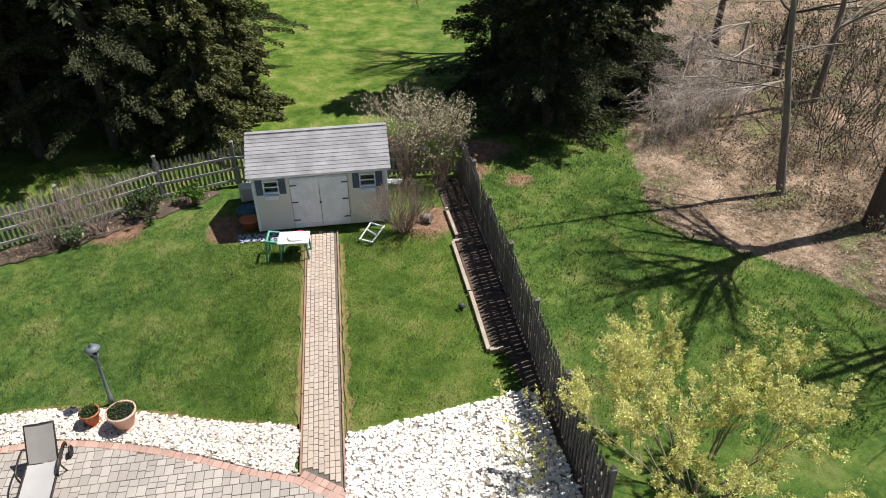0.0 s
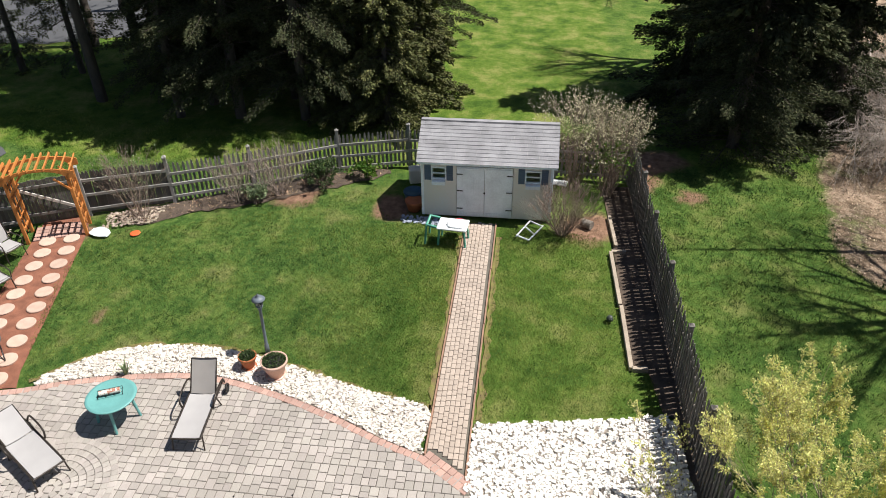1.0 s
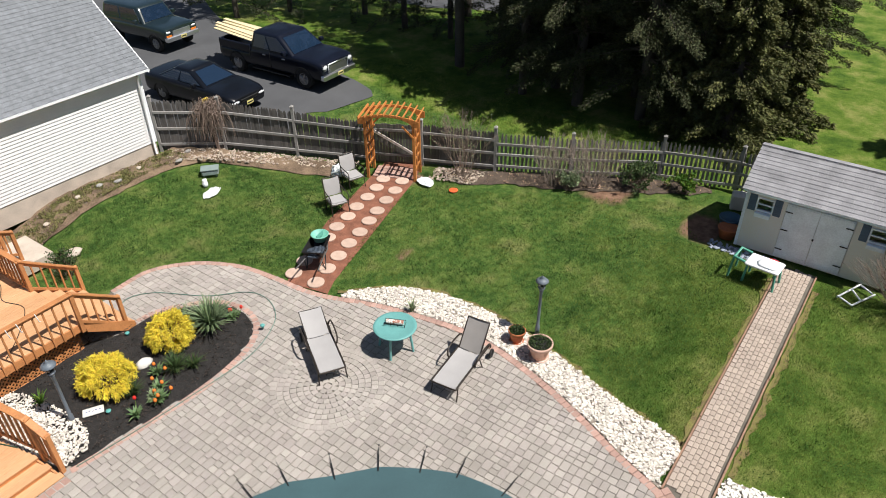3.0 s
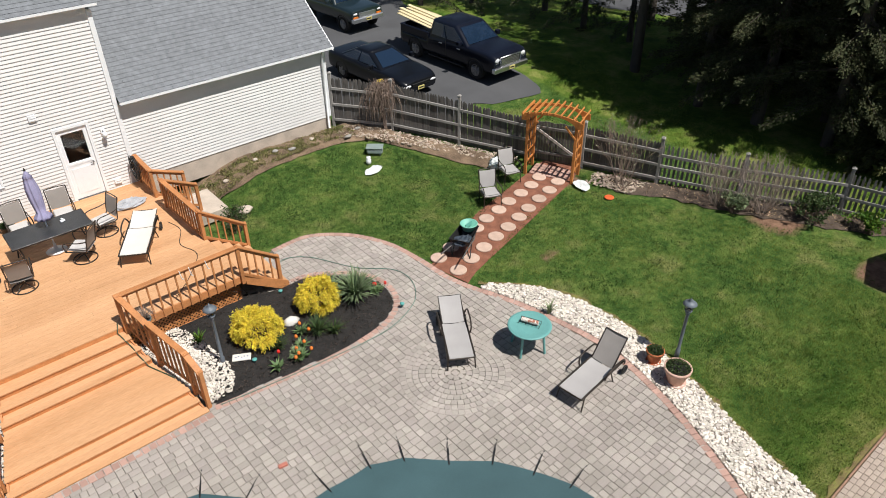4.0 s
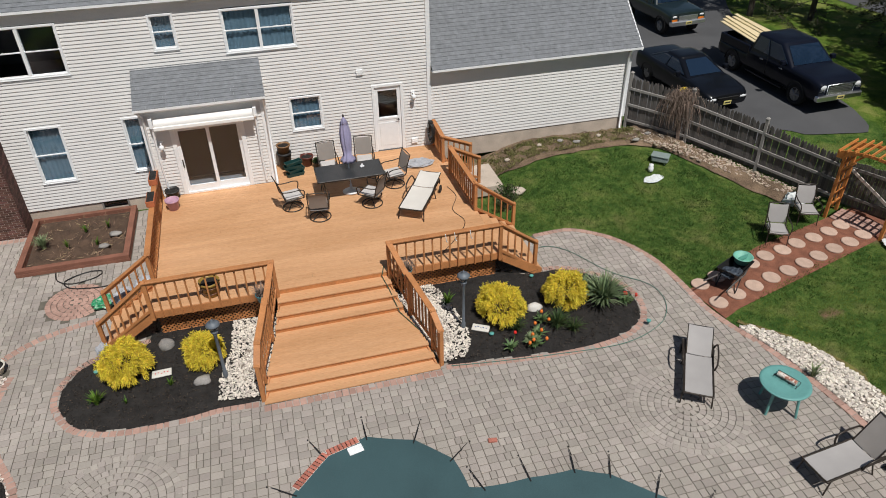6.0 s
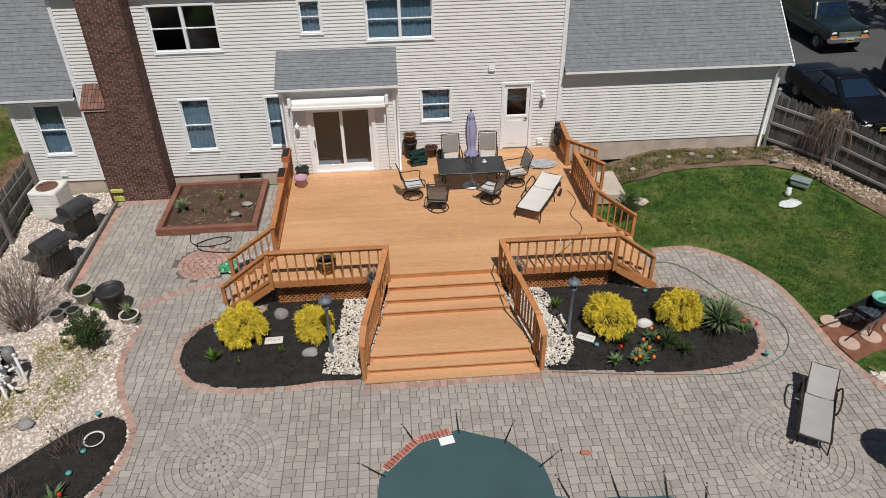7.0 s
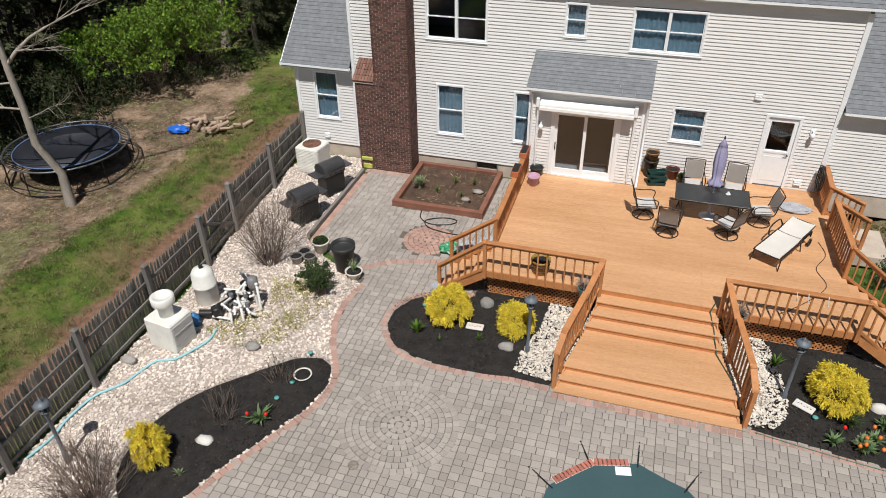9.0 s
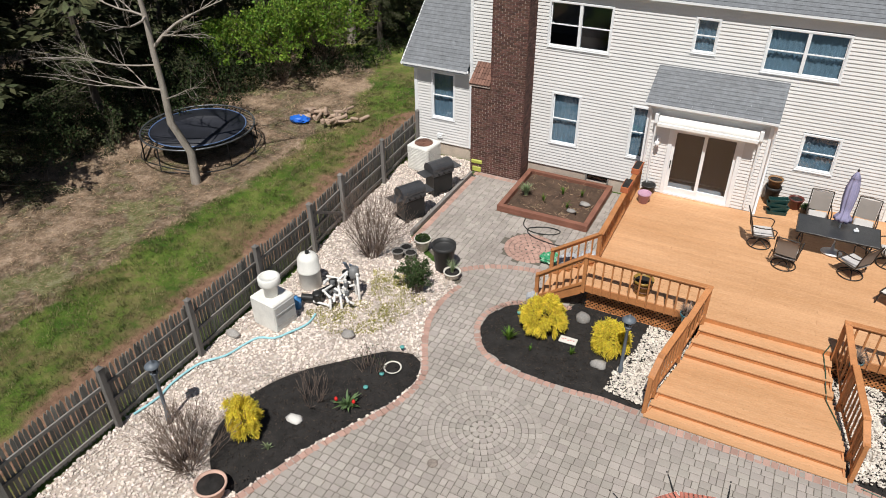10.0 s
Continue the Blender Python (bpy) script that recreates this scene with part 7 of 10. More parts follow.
def twig_shrub(at, height, width, seed, label, m=TWIG, stems=26, leaf=None, nleaf=0, lsize=0.05, depth=3, name="bare_shrub", upright=1.0):
    r = random.Random(seed)
    t = thing(name, (at[0], at[1], gz(*at[:2])), label, "shrub", "shrubs")
    b, tips = Build(), []
    for _ in range(stems):
        a, k = r.uniform(0, math.tau), r.uniform(0.1, 1.0)
        d = Vector((math.cos(a) * k * width / height, math.sin(a) * k * width / height, upright))
        grow(b, (math.cos(a) * 0.12, math.sin(a) * 0.12, -0.03), d, height * 0.46, 0.011, depth, r, tips, 0.55, 0.15, (1, 2), 0.68, 2, 0.22, 3)
    part("twig_mass", b, m, t, fixed=False)
    if leaf:
        if name == "wild_shrub":               # leaves sit in layered clumps with hollows between them
            tips = [(p + sphere_dir(r) * r.uniform(0, 0.3), v) for p, v in r.sample(tips, len(tips) // 3) for _ in range(5)]
        pick = [tips[r.randrange(len(tips))] for _ in range(nleaf)]
        part("leafage", leaf_mesh("leaves", [p + sphere_dir(r) * r.uniform(0, 0.07) for p, _ in pick], [v + sphere_dir(r) for _, v in pick], lsize, lsize * 0.6, leaf, seed), None, t, fixed=False)["kind"] = "stuff"
    return t


twig_shrub((17.1, 11.5), 2.0, 1.0, 1, "bare brown shrub beside the fence", leaf=LEAF_PALE, nleaf=250)
twig_shrub((18.4, 8.9), 1.5, 0.9, 2, "bare pinkish twiggy shrub against the fence", TWIG_PALE, 30)
twig_shrub((19.0, 7.75), 1.6, 1.2, 3, "wide bare twiggy shrub against the fence", TWIG_PALE, 40)
twig_shrub((19.75, 6.45), 0.75, 0.7, 4, "low dark green shrub by the fence", leaf=LEAF_DARK, nleaf=2600, lsize=0.07, name="green_shrub")
twig_shrub((18.45, 8.35), 0.5, 0.4, 5, "small variegated pale shrub in soil", leaf=LEAF_PALE, nleaf=900, lsize=0.08, name="green_shrub", stems=16)
twig_shrub((20.4, 5.3), 0.5, 0.5, 15, "low leafy plants by the fence", leaf=LEAF_GREEN, nleaf=700, lsize=0.1, name="green_shrub", stems=14)
vine = thing("climbing_vine", (13.35, 19.12, gz(13.35, 19.12)), "tangled brown vine drooping over the board fence", "vine")
r = random.Random(6)
b, tips = Build(), []
for k in range(4):
    b.tube([(0.03 * k, 0, -0.05), (0.05 * k - 0.08, 0.05, 0.9), (0.07 * k - 0.1, 0.1, 1.6)], [0.022, 0.018, 0.014], 5)
for k in range(380):
    a, l = r.uniform(0, math.tau), r.uniform(0.12, 0.62)
    p0 = Vector((r.gauss(0, 0.16), r.gauss(0, 0.14) + 0.05, 1.60 + r.uniform(-0.30, 0.16)))
    o = Vector((math.cos(a), math.sin(a), 0)) * l
    drop = r.uniform(0.35, 1.05)
    b.tube([p0, p0 + o * 0.5 + Vector((0, 0, 0.12)), p0 + o * 0.9 + Vector((0, 0, -0.35 * drop)), p0 + o + Vector((r.gauss(0, .08), r.gauss(0, .08), -drop))], [0.009, 0.008, 0.006, 0.004], 3, caps=False)
part("twig_mass", b, TWIG, vine, fixed=False)["kind"] = "stuff"
twig_shrub((17.6, -1.2), 1.45, 1.3, 7, "spreading bare shrub in front of the shed", TWIG, 80)
twig_shrub((-9.35, 13.8), 1.85, 1.1, 8, "tall bare shrub growing in gravel", TWIG, 60)
twig_shrub((-8.75, 5.9), 1.25, 1.3, 9, "wide sprawling bare shrub in gravel", TWIG, 74)
twig_shrub((-7.55, 8.4), 0.8, 0.45, 10, "small bare twiggy shrub in mulch", TWIG, 20, depth=2)
twig_shrub((-6.9, 9.75), 0.75, 0.5, 11, "thorny leafless rose bush in mulch", TWIG, 14, leaf=LEAF_DARK, nleaf=60, depth=2)
twig_shrub((-7.45, 12.95), 0.75, 0.34, 12, "dark green juniper beside the paving", leaf=LEAF_DARK, nleaf=4200, lsize=0.05, name="green_shrub")
twig_shrub((6.55, 17.3), 0.65, 0.4, 13, "dark green shrub beside the concrete pad", leaf=LEAF_DARK, nleaf=700, lsize=0.07, name="green_shrub")
# blossoming shrub at the fence corner
for i, (x, y, h, w) in enumerate(((20.35, -1.6, 2.9, 1.0), (20.3, -2.7, 2.6, 0.9))):
    twig_shrub((x, y), h, w, 30 + i, "tall shrub with pale blossom at the fence corner", TWIG, 40, BLOSSOM, 2600, 0.045, 3, "blossoming_shrub", 1.15)
twig_shrub((19.9, -2.6), 1.6, 0.8, 33, "fresh green shoots under the blossoming shrub", TWIG, 22, LEAF_GREEN, 700, 0.08, 3, "green_shrub")
# leafy shrub mass at the wood's edge in the west
for i, (x, y, h, w) in enumerate(((-20.3, 24.0, 3.0, 2.6), (-19.6, 26.2, 3.2, 2.2), (-22.4, 22.6, 2.4, 2.2))):
    twig_shrub((x, y), h, w, 40 + i, "bright green leafy wild shrub", TWIG, 46, LEAF_WILD, 9000, 0.12, 3, "wild_shrub", 0.9)

# young yellow-green tree beyond the southern fence
yt = thing("young_tree", (7.6, -5.6, 0), "young multi-stemmed tree with sparse yellow-green spring leaves", "tree")
r = random.Random(61)
b, tips = Build(), []
for k in range(9):
    a = math.tau * k / 9 + r.uniform(-0.25, 0.25)
    d = Vector((math.cos(a) * 0.85, math.sin(a) * 0.85, 1.0))
    grow(b, (math.cos(a) * 0.1, math.sin(a) * 0.1, -0.1), d, 1.56, 0.030, 4, r, tips, 0.75, 0.14, (2, 3), 0.64, 3, 0.14, 4)
part("twig_mass", b, mat("young_bark", (0.26, 0.22, 0.15), 0.9, var=0.25), yt, fixed=False)
pick = [tips[r.randrange(len(tips))] for _ in range(60000)]
part("leafage", leaf_mesh("leaves", [p + sphere_dir(r) * r.uniform(0, 0.07) for p, _ in pick], [v * 0.8 + sphere_dir(r) for _, v in pick], 0.05, 0.019, LEAF_YELLOW, 5), None, yt, "small yellow-green leaves", fixed=False)
# twigs reaching over the pale stones
b, tips = Build(), []
sp = thing("overhanging_twigs", (9.0, -3.1, 0), "thin leafy twigs growing beside the dark fence", "shrub")
for k in range(14):
    grow(b, (r.uniform(-0.9, 0.9), r.uniform(-0.2, 0.3), -0.02), (r.uniform(-0.4, 0.4), r.uniform(-0.2, 0.7), 1), 0.5, 0.008, 2, r, tips, 0.7, 0.1, (1, 2), 0.7, 2, 0.25, 3)
part("twig_mass", b, TWIG, sp, fixed=False)
pick = [tips[r.randrange(len(tips))] for _ in range(900)]
part("leafage", leaf_mesh("leaves", [p + sphere_dir(r) * 0.04 for p, _ in pick], [v + sphere_dir(r) for _, v in pick], 0.07, 0.03, LEAF_YELLOW, 6), None, sp, fixed=False)


def blades(at, n, length, width, seed, label, m, name="grass_clump", spread=0.7, group="perennials", thing_z=None):
    r = random.Random(seed)
    t = thing(name, (at[0], at[1], gz(at[0], at[1]) + (0.08 if thing_z is None else thing_z)), label, "plant", group)
    b = Build()
    for _ in range(n):
        a, k = r.uniform(0, math.tau), r.uniform(0.15, 1.0) * spread
        l = length * r.uniform(0.6, 1.15)
        w = width * r.uniform(0.7, 1.2) / 2
        out = Vector((math.cos(a), math.sin(a), 0))
        side = Vector((-out.y, out.x, 0)) * w
        p = out * r.uniform(0, 0.12) * length
        vs = []
        for s in (0, 0.35, 0.7, 1.0):
            q = p + out * k * l * s * s + Vector((0, 0, l * (s - 0.45 * k * s * s)))
            c = side * (1 - s ** 2 * 0.95)
            vs += [q - c, q + c]
        b.add(vs, [(0, 1, 3, 2), (2, 3, 5, 4), (4, 5, 7, 6)], True)
    part("leaf_tuft", b, m, t, fixed=False)
    return t


IRIS = mat("iris_leaves", (0.115, 0.195, 0.075), 0.6, col2=(0.27, 0.33, 0.19), var=0.2, bump=0, island=0.3, hue=0.02, trans=0.2)
TULIP_R = mat("red_petals", (0.62, 0.02, 0.015), 0.5, var=0.15, bump=0)
TULIP_O = mat("orange_petals", (0.75, 0.19, 0.03), 0.5, var=0.15, bump=0)
blades((7.32, 12.25), 420, 0.82, 0.048, 1, "large clump of arching striped iris leaves", IRIS, "iris_clump", 1.0)
blades((7.0, 12.9), 60, 0.6, 0.045, 2, "clump of grey-green iris leaves", IRIS, "iris_clump")
blades((5.9, 11.75), 150, 0.5, 0.03, 3, "dark green clump of narrow leaves in mulch", LEAF_DARK, "grass_clump", 0.95)
blades((5.1, 11.4), 70, 0.28, 0.09, 35, "broad pale tulip leaves without flowers", LEAF_PALE, "tulip_clump", 0.9, "tulips")
blades((4.9, 11.9), 110, 0.45, 0.028, 33, "dark green clump of narrow leaves in mulch", LEAF_DARK, "grass_clump", 0.9)
blades((6.2, 11.5), 90, 0.4, 0.026, 34, "dark green clump of narrow leaves in mulch", LEAF_DARK, "grass_clump", 0.95)
blades((-4.5, 12.15), 70, 0.36, 0.04, 4, "small green clump of strap leaves in mulch", LEAF_GREEN, "grass_clump")
blades((-3.0, 12.3), 34, 0.2, 0.03, 5, "small green sprouts in mulch", LEAF_GREEN, "grass_clump")
blades((-3.9, 12.0), 14, 0.2, 0.03, 6, "small green sprouts in mulch", LEAF_GREEN, "grass_clump")
blades((10.65, 8.68), 40, 0.42, 0.03, 7, "spiky green plant among white stones", LEAF_PALE, "grass_clump", thing_z=0.02)
blades((-7.55, 6.9), 24, 0.22, 0.04, 8, "small green sprouts in mulch", LEAF_PALE, "grass_clump")
blades((3.6, 13.3), 30, 0.35, 0.06, 9, "low green leaves beside the white stones", LEAF_GREEN, "grass_clump")
blades((-6.62, 18.7), 110, 0.42, 0.06, 19, "pale green leafy plant in brown soil", LEAF_PALE, "grass_clump", thing_z=0.2)
for i, (x, y) in enumerate(((-5.6, 19.3), (-5.0, 19.4), (-6.0, 18.6), (-5.2, 18.5))):
    blades((x, y), 22, 0.25, 0.03, 90 + i, "small sprouting plant in brown soil", LEAF_GREEN, "grass_clump", thing_z=0.2)


LEAF_TULIP = mat("tulip_leaves", (0.13, 0.21, 0.085), 0.6, var=0.25, scale=5, bump=0, island=0.3, hue=0.02, trans=0.2)


def tulips(at, n, seed, m, label, big=1.0):
    r = random.Random(seed)
    t = blades(at, 20 + n * 14, 0.27 * big, 0.075 * big, seed, label, LEAF_TULIP, "tulip_clump", 1.0, "tulips")
    for i in range(n):
        a, d = r.uniform(0, math.tau), r.uniform(0.05, 0.3)
        x, y, h = math.cos(a) * d, math.sin(a) * d, r.uniform(0.16, 0.30)
        s = Build()
        s.tube([(x * 0.5, y * 0.5, 0), (x, y, h)], 0.006, 4)
        stem = part("stem", s, LEAF_GREEN, t, fixed=False)
        b = Build()
        b.lathe([(0.012, h), (0.036, h + 0.02), (0.04, h + 0.055), (0.024, h + 0.09)], 8, (x, y))
        part("flower", b, m, stem, fixed=False)


tulips((4.55, 11.3), 1, 1, TULIP_R, "red tulip with pale broad leaves")
tulips((5.12, 11.28), 4, 2, TULIP_O, "orange tulips with pale broad leaves")
tulips((5.3, 11.55), 2, 3, TULIP_O, "orange tulips with pale broad leaves")
tulips((7.85, 12.1), 3, 4, TULIP_R, "red tulips beside the iris clump")
tulips((-6.75, 8.6), 2, 5, TULIP_R, "red tulips with broad pale leaves", 1.25)
tulips((5.6, 12.0), 2, 6, TULIP_O, "orange tulips with pale broad leaves")


def stone(at, size, seed, label="rounded grey field stone in mulch", m=STONE, lift=0.06):
    b = Build()
    b.blob((0, 0, size[2] * 0.55), size, 0.16, 2, seed)
    ob = solid("stone", b, m, label, "stone", "loose stones", at=(at[0], at[1], gz(*at[:2]) + lift))
    return ob


PALE_STONE = mat("pale_stone", (0.62, 0.60, 0.57), 0.85, var=0.12, bump=0.2)
stone((-3.12, 13.62), (0.2, 0.17, 0.15), 1)
stone((-2.33, 12.2), (0.2, 0.13, 0.12), 2)
stone((5.62, 12.52), (0.2, 0.14, 0.13), 3, "pale stone between golden shrubs", PALE_STONE)
stone((-7.54, 7.78), (0.2, 0.13, 0.1), 4, "pale stone in black mulch", PALE_STONE)
stone((-8.06, 10.57), (0.17, 0.14, 0.1), 5, "grey stone on cream gravel", STONE, 0.04)
stone((-10.6, 9.35), (0.2, 0.12, 0.1), 6, "grey stone on cream gravel", STONE, 0.04)
stone((7.2, 18.0), (0.28, 0.2, 0.1), 7, "flat stone in the lawn", CONCRETE, 0.0)
stone((-5.0, 18.3), (0.15, 0.1, 0.06), 8, "flat stone on brown soil", STONE, 0.2)
stone((-4.75, 18.9), (0.18, 0.12, 0.06), 9, "flat stone on brown soil", STONE, 0.2)
for i, (x, y) in enumerate(((8.6, 19.8), (9.4, 19.9), (9.9, 19.7), (10.8, 19.9), (12.5, 19.6), (11.9, 19.3), (7.4, 19.6))):
    stone((x, y), (0.09 + 0.03 * (i % 3), 0.07, 0.05), 20 + i, "broken stone on dug soil", STONE if i % 3 else CONCRETE, 0.15)

TERRACOTTA = mat("terracotta", (0.42, 0.13, 0.055), 0.85, var=0.2, bump=0.1)
PINK_POT = mat("pale_terracotta", (0.55, 0.36, 0.29), 0.85, var=0.15, bump=0.1)
WHITE_POT = mat("white_stone_pot", (0.62, 0.59, 0.53), 0.8, var=0.12, bump=0.1)
BROWN_POT = mat("brown_glaze", (0.12, 0.055, 0.03), 0.4, var=0.3)
BLACK_POT = mat("black_pot", (0.03, 0.03, 0.03), 0.5, var=0.2)
PURPLE = mat("lilac_plastic", (0.45, 0.27, 0.36), 0.5, var=0.1)
GOLD_POT = mat("amber_glaze", (0.30, 0.19, 0.04), 0.35, var=0.3)


def pot(at, r0, r1, h, m, label, plant=None, seed=1, saucer=False, name="flower_pot", soil=True):
    t = thing(name, at, label, "pot", "flower pots")
    b = Build()
    b.lathe([(r0 * 0.96, 0.02 if saucer else 0), (r1 * 0.94, h * 0.84), (r1 * 1.04, h * 0.85), (r1 * 1.05, h), (r1 * 0.93, h), (r1 * 0.9, h * 0.87), (r1 * 0.86, h * 0.85)], 22)
    part("body", b, m, t, fixed=False)
    if soil:
        s = Build()
        s.lathe([(r1 * 0.85, h * 0.8), (r1 * 0.87, h * 0.86), (r1 * 0.3, h * 0.89)], 18)
        part("soil", s, MULCH, t, fixed=False)
    if saucer:
        s = Build()
        s.lathe([(r0 * 1.2, 0.0), (r0 * 1.35, 0.03), (r0 * 1.25, 0.03), (r0 * 1.1, 0.012)], 20)
        part("saucer", s, m, t, fixed=False)
    if plant:
        rr = random.Random(seed)
        P = [sphere_dir(rr) for _ in range(700)]
        P = [Vector((p.x * r1 * 0.85, p.y * r1 * 0.85, h * 0.86 + abs(p.z) * r1 * 0.42)) * 1.0 for p in P]
        part("plant", leaf_mesh("plant", P, [Vector((p.x, p.y, 0.15)) + sphere_dir(rr) * 0.2 for p in P], 0.06, 0.022, plant, seed), None, t, fixed=False)
    return t


pot((11.2, 5.98, 0.03), 0.13, 0.2, 0.34, TERRACOTTA, "terracotta pot with green plant on white stones", LEAF_DARK, 1, True)
pot((11.02, 5.28, 0.03), 0.18, 0.29, 0.44, PINK_POT, "pale terracotta pot with bushy green plant", LEAF_DARK, 2, True)
pot((-7.85, 5.62, 0.05), 0.22, 0.30, 0.3, PINK_POT, "wide pale terracotta bowl full of bare soil")
pot((-6.46, 10.0, 0.10), 0.14, 0.2, 0.08, WHITE_POT, "shallow white bowl holding reddish pebbles", name="shallow_bowl")
pot((-8.22, 14.72, 0.03), 0.14, 0.24, 0.38, WHITE_POT, "white urn planter with a green plant", LEAF_DARK, 3)
pot((-6.86, 13.86, 0.03), 0.16, 0.23, 0.22, WHITE_POT, "low white planter with spiky grass", name="flower_pot")
blades((-6.86, 13.86), 34, 0.4, 0.03, 44, "spiky grass in the white planter", LEAF_PALE, "grass_clump", thing_z=0.22)
for i, (x, y) in enumerate(((-8.55, 14.35), (-8.3, 14.15), (-8.65, 14.05))):
    pot((x, y, 0.03), 0.13, 0.17, 0.24, STONE, "small grey stone planter on gravel", seed=i)
pot((-7.25, 14.15, 0.03), 0.25, 0.32, 0.8, BLACK_POT, "tall black plastic garden bin", soil=False, name="garden_bin")
pot((-3.0, 19.22, DZ), 0.14, 0.2, 0.3, BLACK_POT, "black flower pot beside the sliding door")
pot((-2.98, 18.62, DZ), 0.13, 0.19, 0.32, PURPLE, "lilac plastic bucket on the deck", soil=False, name="bucket")
pot((0.32, 20.2, DZ), 0.18, 0.21, 0.55, BLACK_POT, "tall brown glazed planter against the wall")
pot((0.32, 20.2, DZ + 0.5), 0.17, 0.2, 0.3, mat("brown_barrel", (0.22, 0.12, 0.055), 0.5, var=0.3), "brown barrel pot stacked on a dark planter")
pot((0.98, 20.2, DZ), 0.15, 0.2, 0.32, mat("oxblood_glaze", (0.11, 0.028, 0.022), 0.4, var=0.3), "dark red-brown pot on the deck")
pot((1.32, 20.0, DZ), 0.16, 0.18, 0.2, BLACK_POT, "square dark planter with green sprouts", LEAF_DARK, 4)
bar = pot((-1.96, 14.29, DZ), 0.19, 0.235, 0.40, GOLD_POT, "amber barrel planter with dark hoops behind the railing", name="barrel_planter")
for z in (0.08, 0.25):
    b = Build()
    k = 0.185 + 0.045 * z / 0.33
    b.lathe([(k, z), (k + 0.012, z + 0.004), (k + 0.014, z + 0.036), (k + 0.003, z + 0.04)], 22)
    part("hoop", b, BROWN_POT, bar, fixed=False)
pot((3.28, 13.05, 0.07), 0.17, 0.2, 0.05, WHITE_POT, "shallow white dish lying on white pebbles", name="shallow_bowl", soil=False)
pot((-0.80, 13.62, 0.93), 0.10, 0.145, 0.22, mat("teal_pot", (0.05, 0.22, 0.28), 0.4), "teal pot on the step post", name="hanging_pot")
pot((2.66, 13.62, 0.93), 0.10, 0.145, 0.22, mat("teal_pot_b", (0.10, 0.20, 0.22), 0.4), "teal pot on the step post", name="hanging_pot")
for x, y, s in ((-0.80, 13.62, 1), (2.66, 13.62, 2)):
    blades((x, y), 150, 0.34, 0.014, 70 + s, "dry brown dead plant in the teal pot", TWIG, "dry_plant", 1.3, thing_z=1.1)
for x, y in ((-3.32, 18.75), (-3.31, 17.55)):
    b = Build()
    b.box(-0.11, -0.28, 0.0, 0.11, 0.28, 0.17, 0.012)
    t = thing("window_box", (x, y, T + 0.002), "orange plastic window box of dark soil on the railing", "planter", "window boxes")
    part("body", b, TERRACOTTA, t, fixed=False)
    b = Build()
    b.box(-0.09, -0.26, 0.168, 0.09, 0.26, 0.176)
    part("soil", b, MULCH, t, fixed=False)
# nest of green plastic planters by the wall
gp = mat("dark_green_plastic", (0.012, 0.052, 0.05), 0.45, var=0.15)
for k, (x, y, z, rot) in enumerate(((0.55, 19.62, DZ + 0.0, 12), (0.58, 19.66, DZ + 0.112, 24), (0.5, 19.66, DZ + 0.224, 8), (0.53, 19.7, DZ + 0.336, 22))):
    b = Build()
    w, d = 0.27, 0.10
    b.add([(-w * .9, -d * .8, 0), (w * .9, -d * .8, 0), (w * .9, d * .8, 0), (-w * .9, d * .8, 0), (-w, -d, .11), (w, -d, .11), (w, d, .11), (-w, d, .11), (-w + .02, -d + .02, .11), (w - .02, -d + .02, .11), (w - .02, d - .02, .11), (-w + .02, d - .02, .11),
           (-w * .85, -d * .7, .03), (w * .85, -d * .7, .03), (w * .85, d * .7, .03), (-w * .85, d * .7, .03)],
          [(3, 2, 1, 0), (0, 1, 5, 4), (1, 2, 6, 5), (2, 3, 7, 6), (3, 0, 4, 7), (4, 5, 9, 8), (5, 6, 10, 9), (6, 7, 11, 10), (7, 4, 8, 11), (8, 9, 13, 12), (9, 10, 14, 13), (10, 11, 15, 14), (11, 8, 12, 15), (12, 13, 14, 15)])
    solid("planter_box", b, gp, "dark green plastic planter box stacked on others", "planter", "green planters", at=(x, y, z), turn=rot)

# lamp posts
GLASS_L = glass("lamp_glass", (0.85, 0.88, 0.9))


def lamp_post(x, y, h, label, tilt=(0, 0)):
    t = thing("garden_lamp", (x, y, gz(x, y)), label, "lamp post", "garden lamp posts")
    t.matrix_basis = pose(x, y, gz(x, y), tilt[0], tilt[1], 0)
    b = Build()
    b.lathe([(0.055, 0.0), (0.055, 0.25), (0.038, 0.28), (0.036, h - 0.42), (0.05, h - 0.40), (0.05, h - 0.36)], 14)
    part("pole", b, LAMP_POST, t, fixed=False)
    b = Build()
    b.lathe([(0.05, h - 0.36), (0.085, h - 0.31), (0.085, h - 0.295)], 14)
    for k in range(6):
        a = math.tau * k / 6
        b.cyl((0.078 * math.cos(a), 0.078 * math.sin(a), h - 0.3), (0.1 * math.cos(a), 0.1 * math.sin(a), h - 0.13), 0.007, n=5)
    b.lathe([(0.15, h - 0.13), (0.155, h - 0.115), (0.10, h - 0.06), (0.04, h - 0.045), (0.045, h - 0.02), (0.015, h + 0.01), (0.005, h + 0.04)], 18)
    head = part("lantern", b, LAMP_POST, t, "lantern with a domed cap", fixed=False)
    b = Build()
    b.lathe([(0.07, h - 0.295), (0.092, h - 0.132)], 14)
    g = part("glass", b, GLASS_L, head, fixed=False)
    g.visible_shadow = False


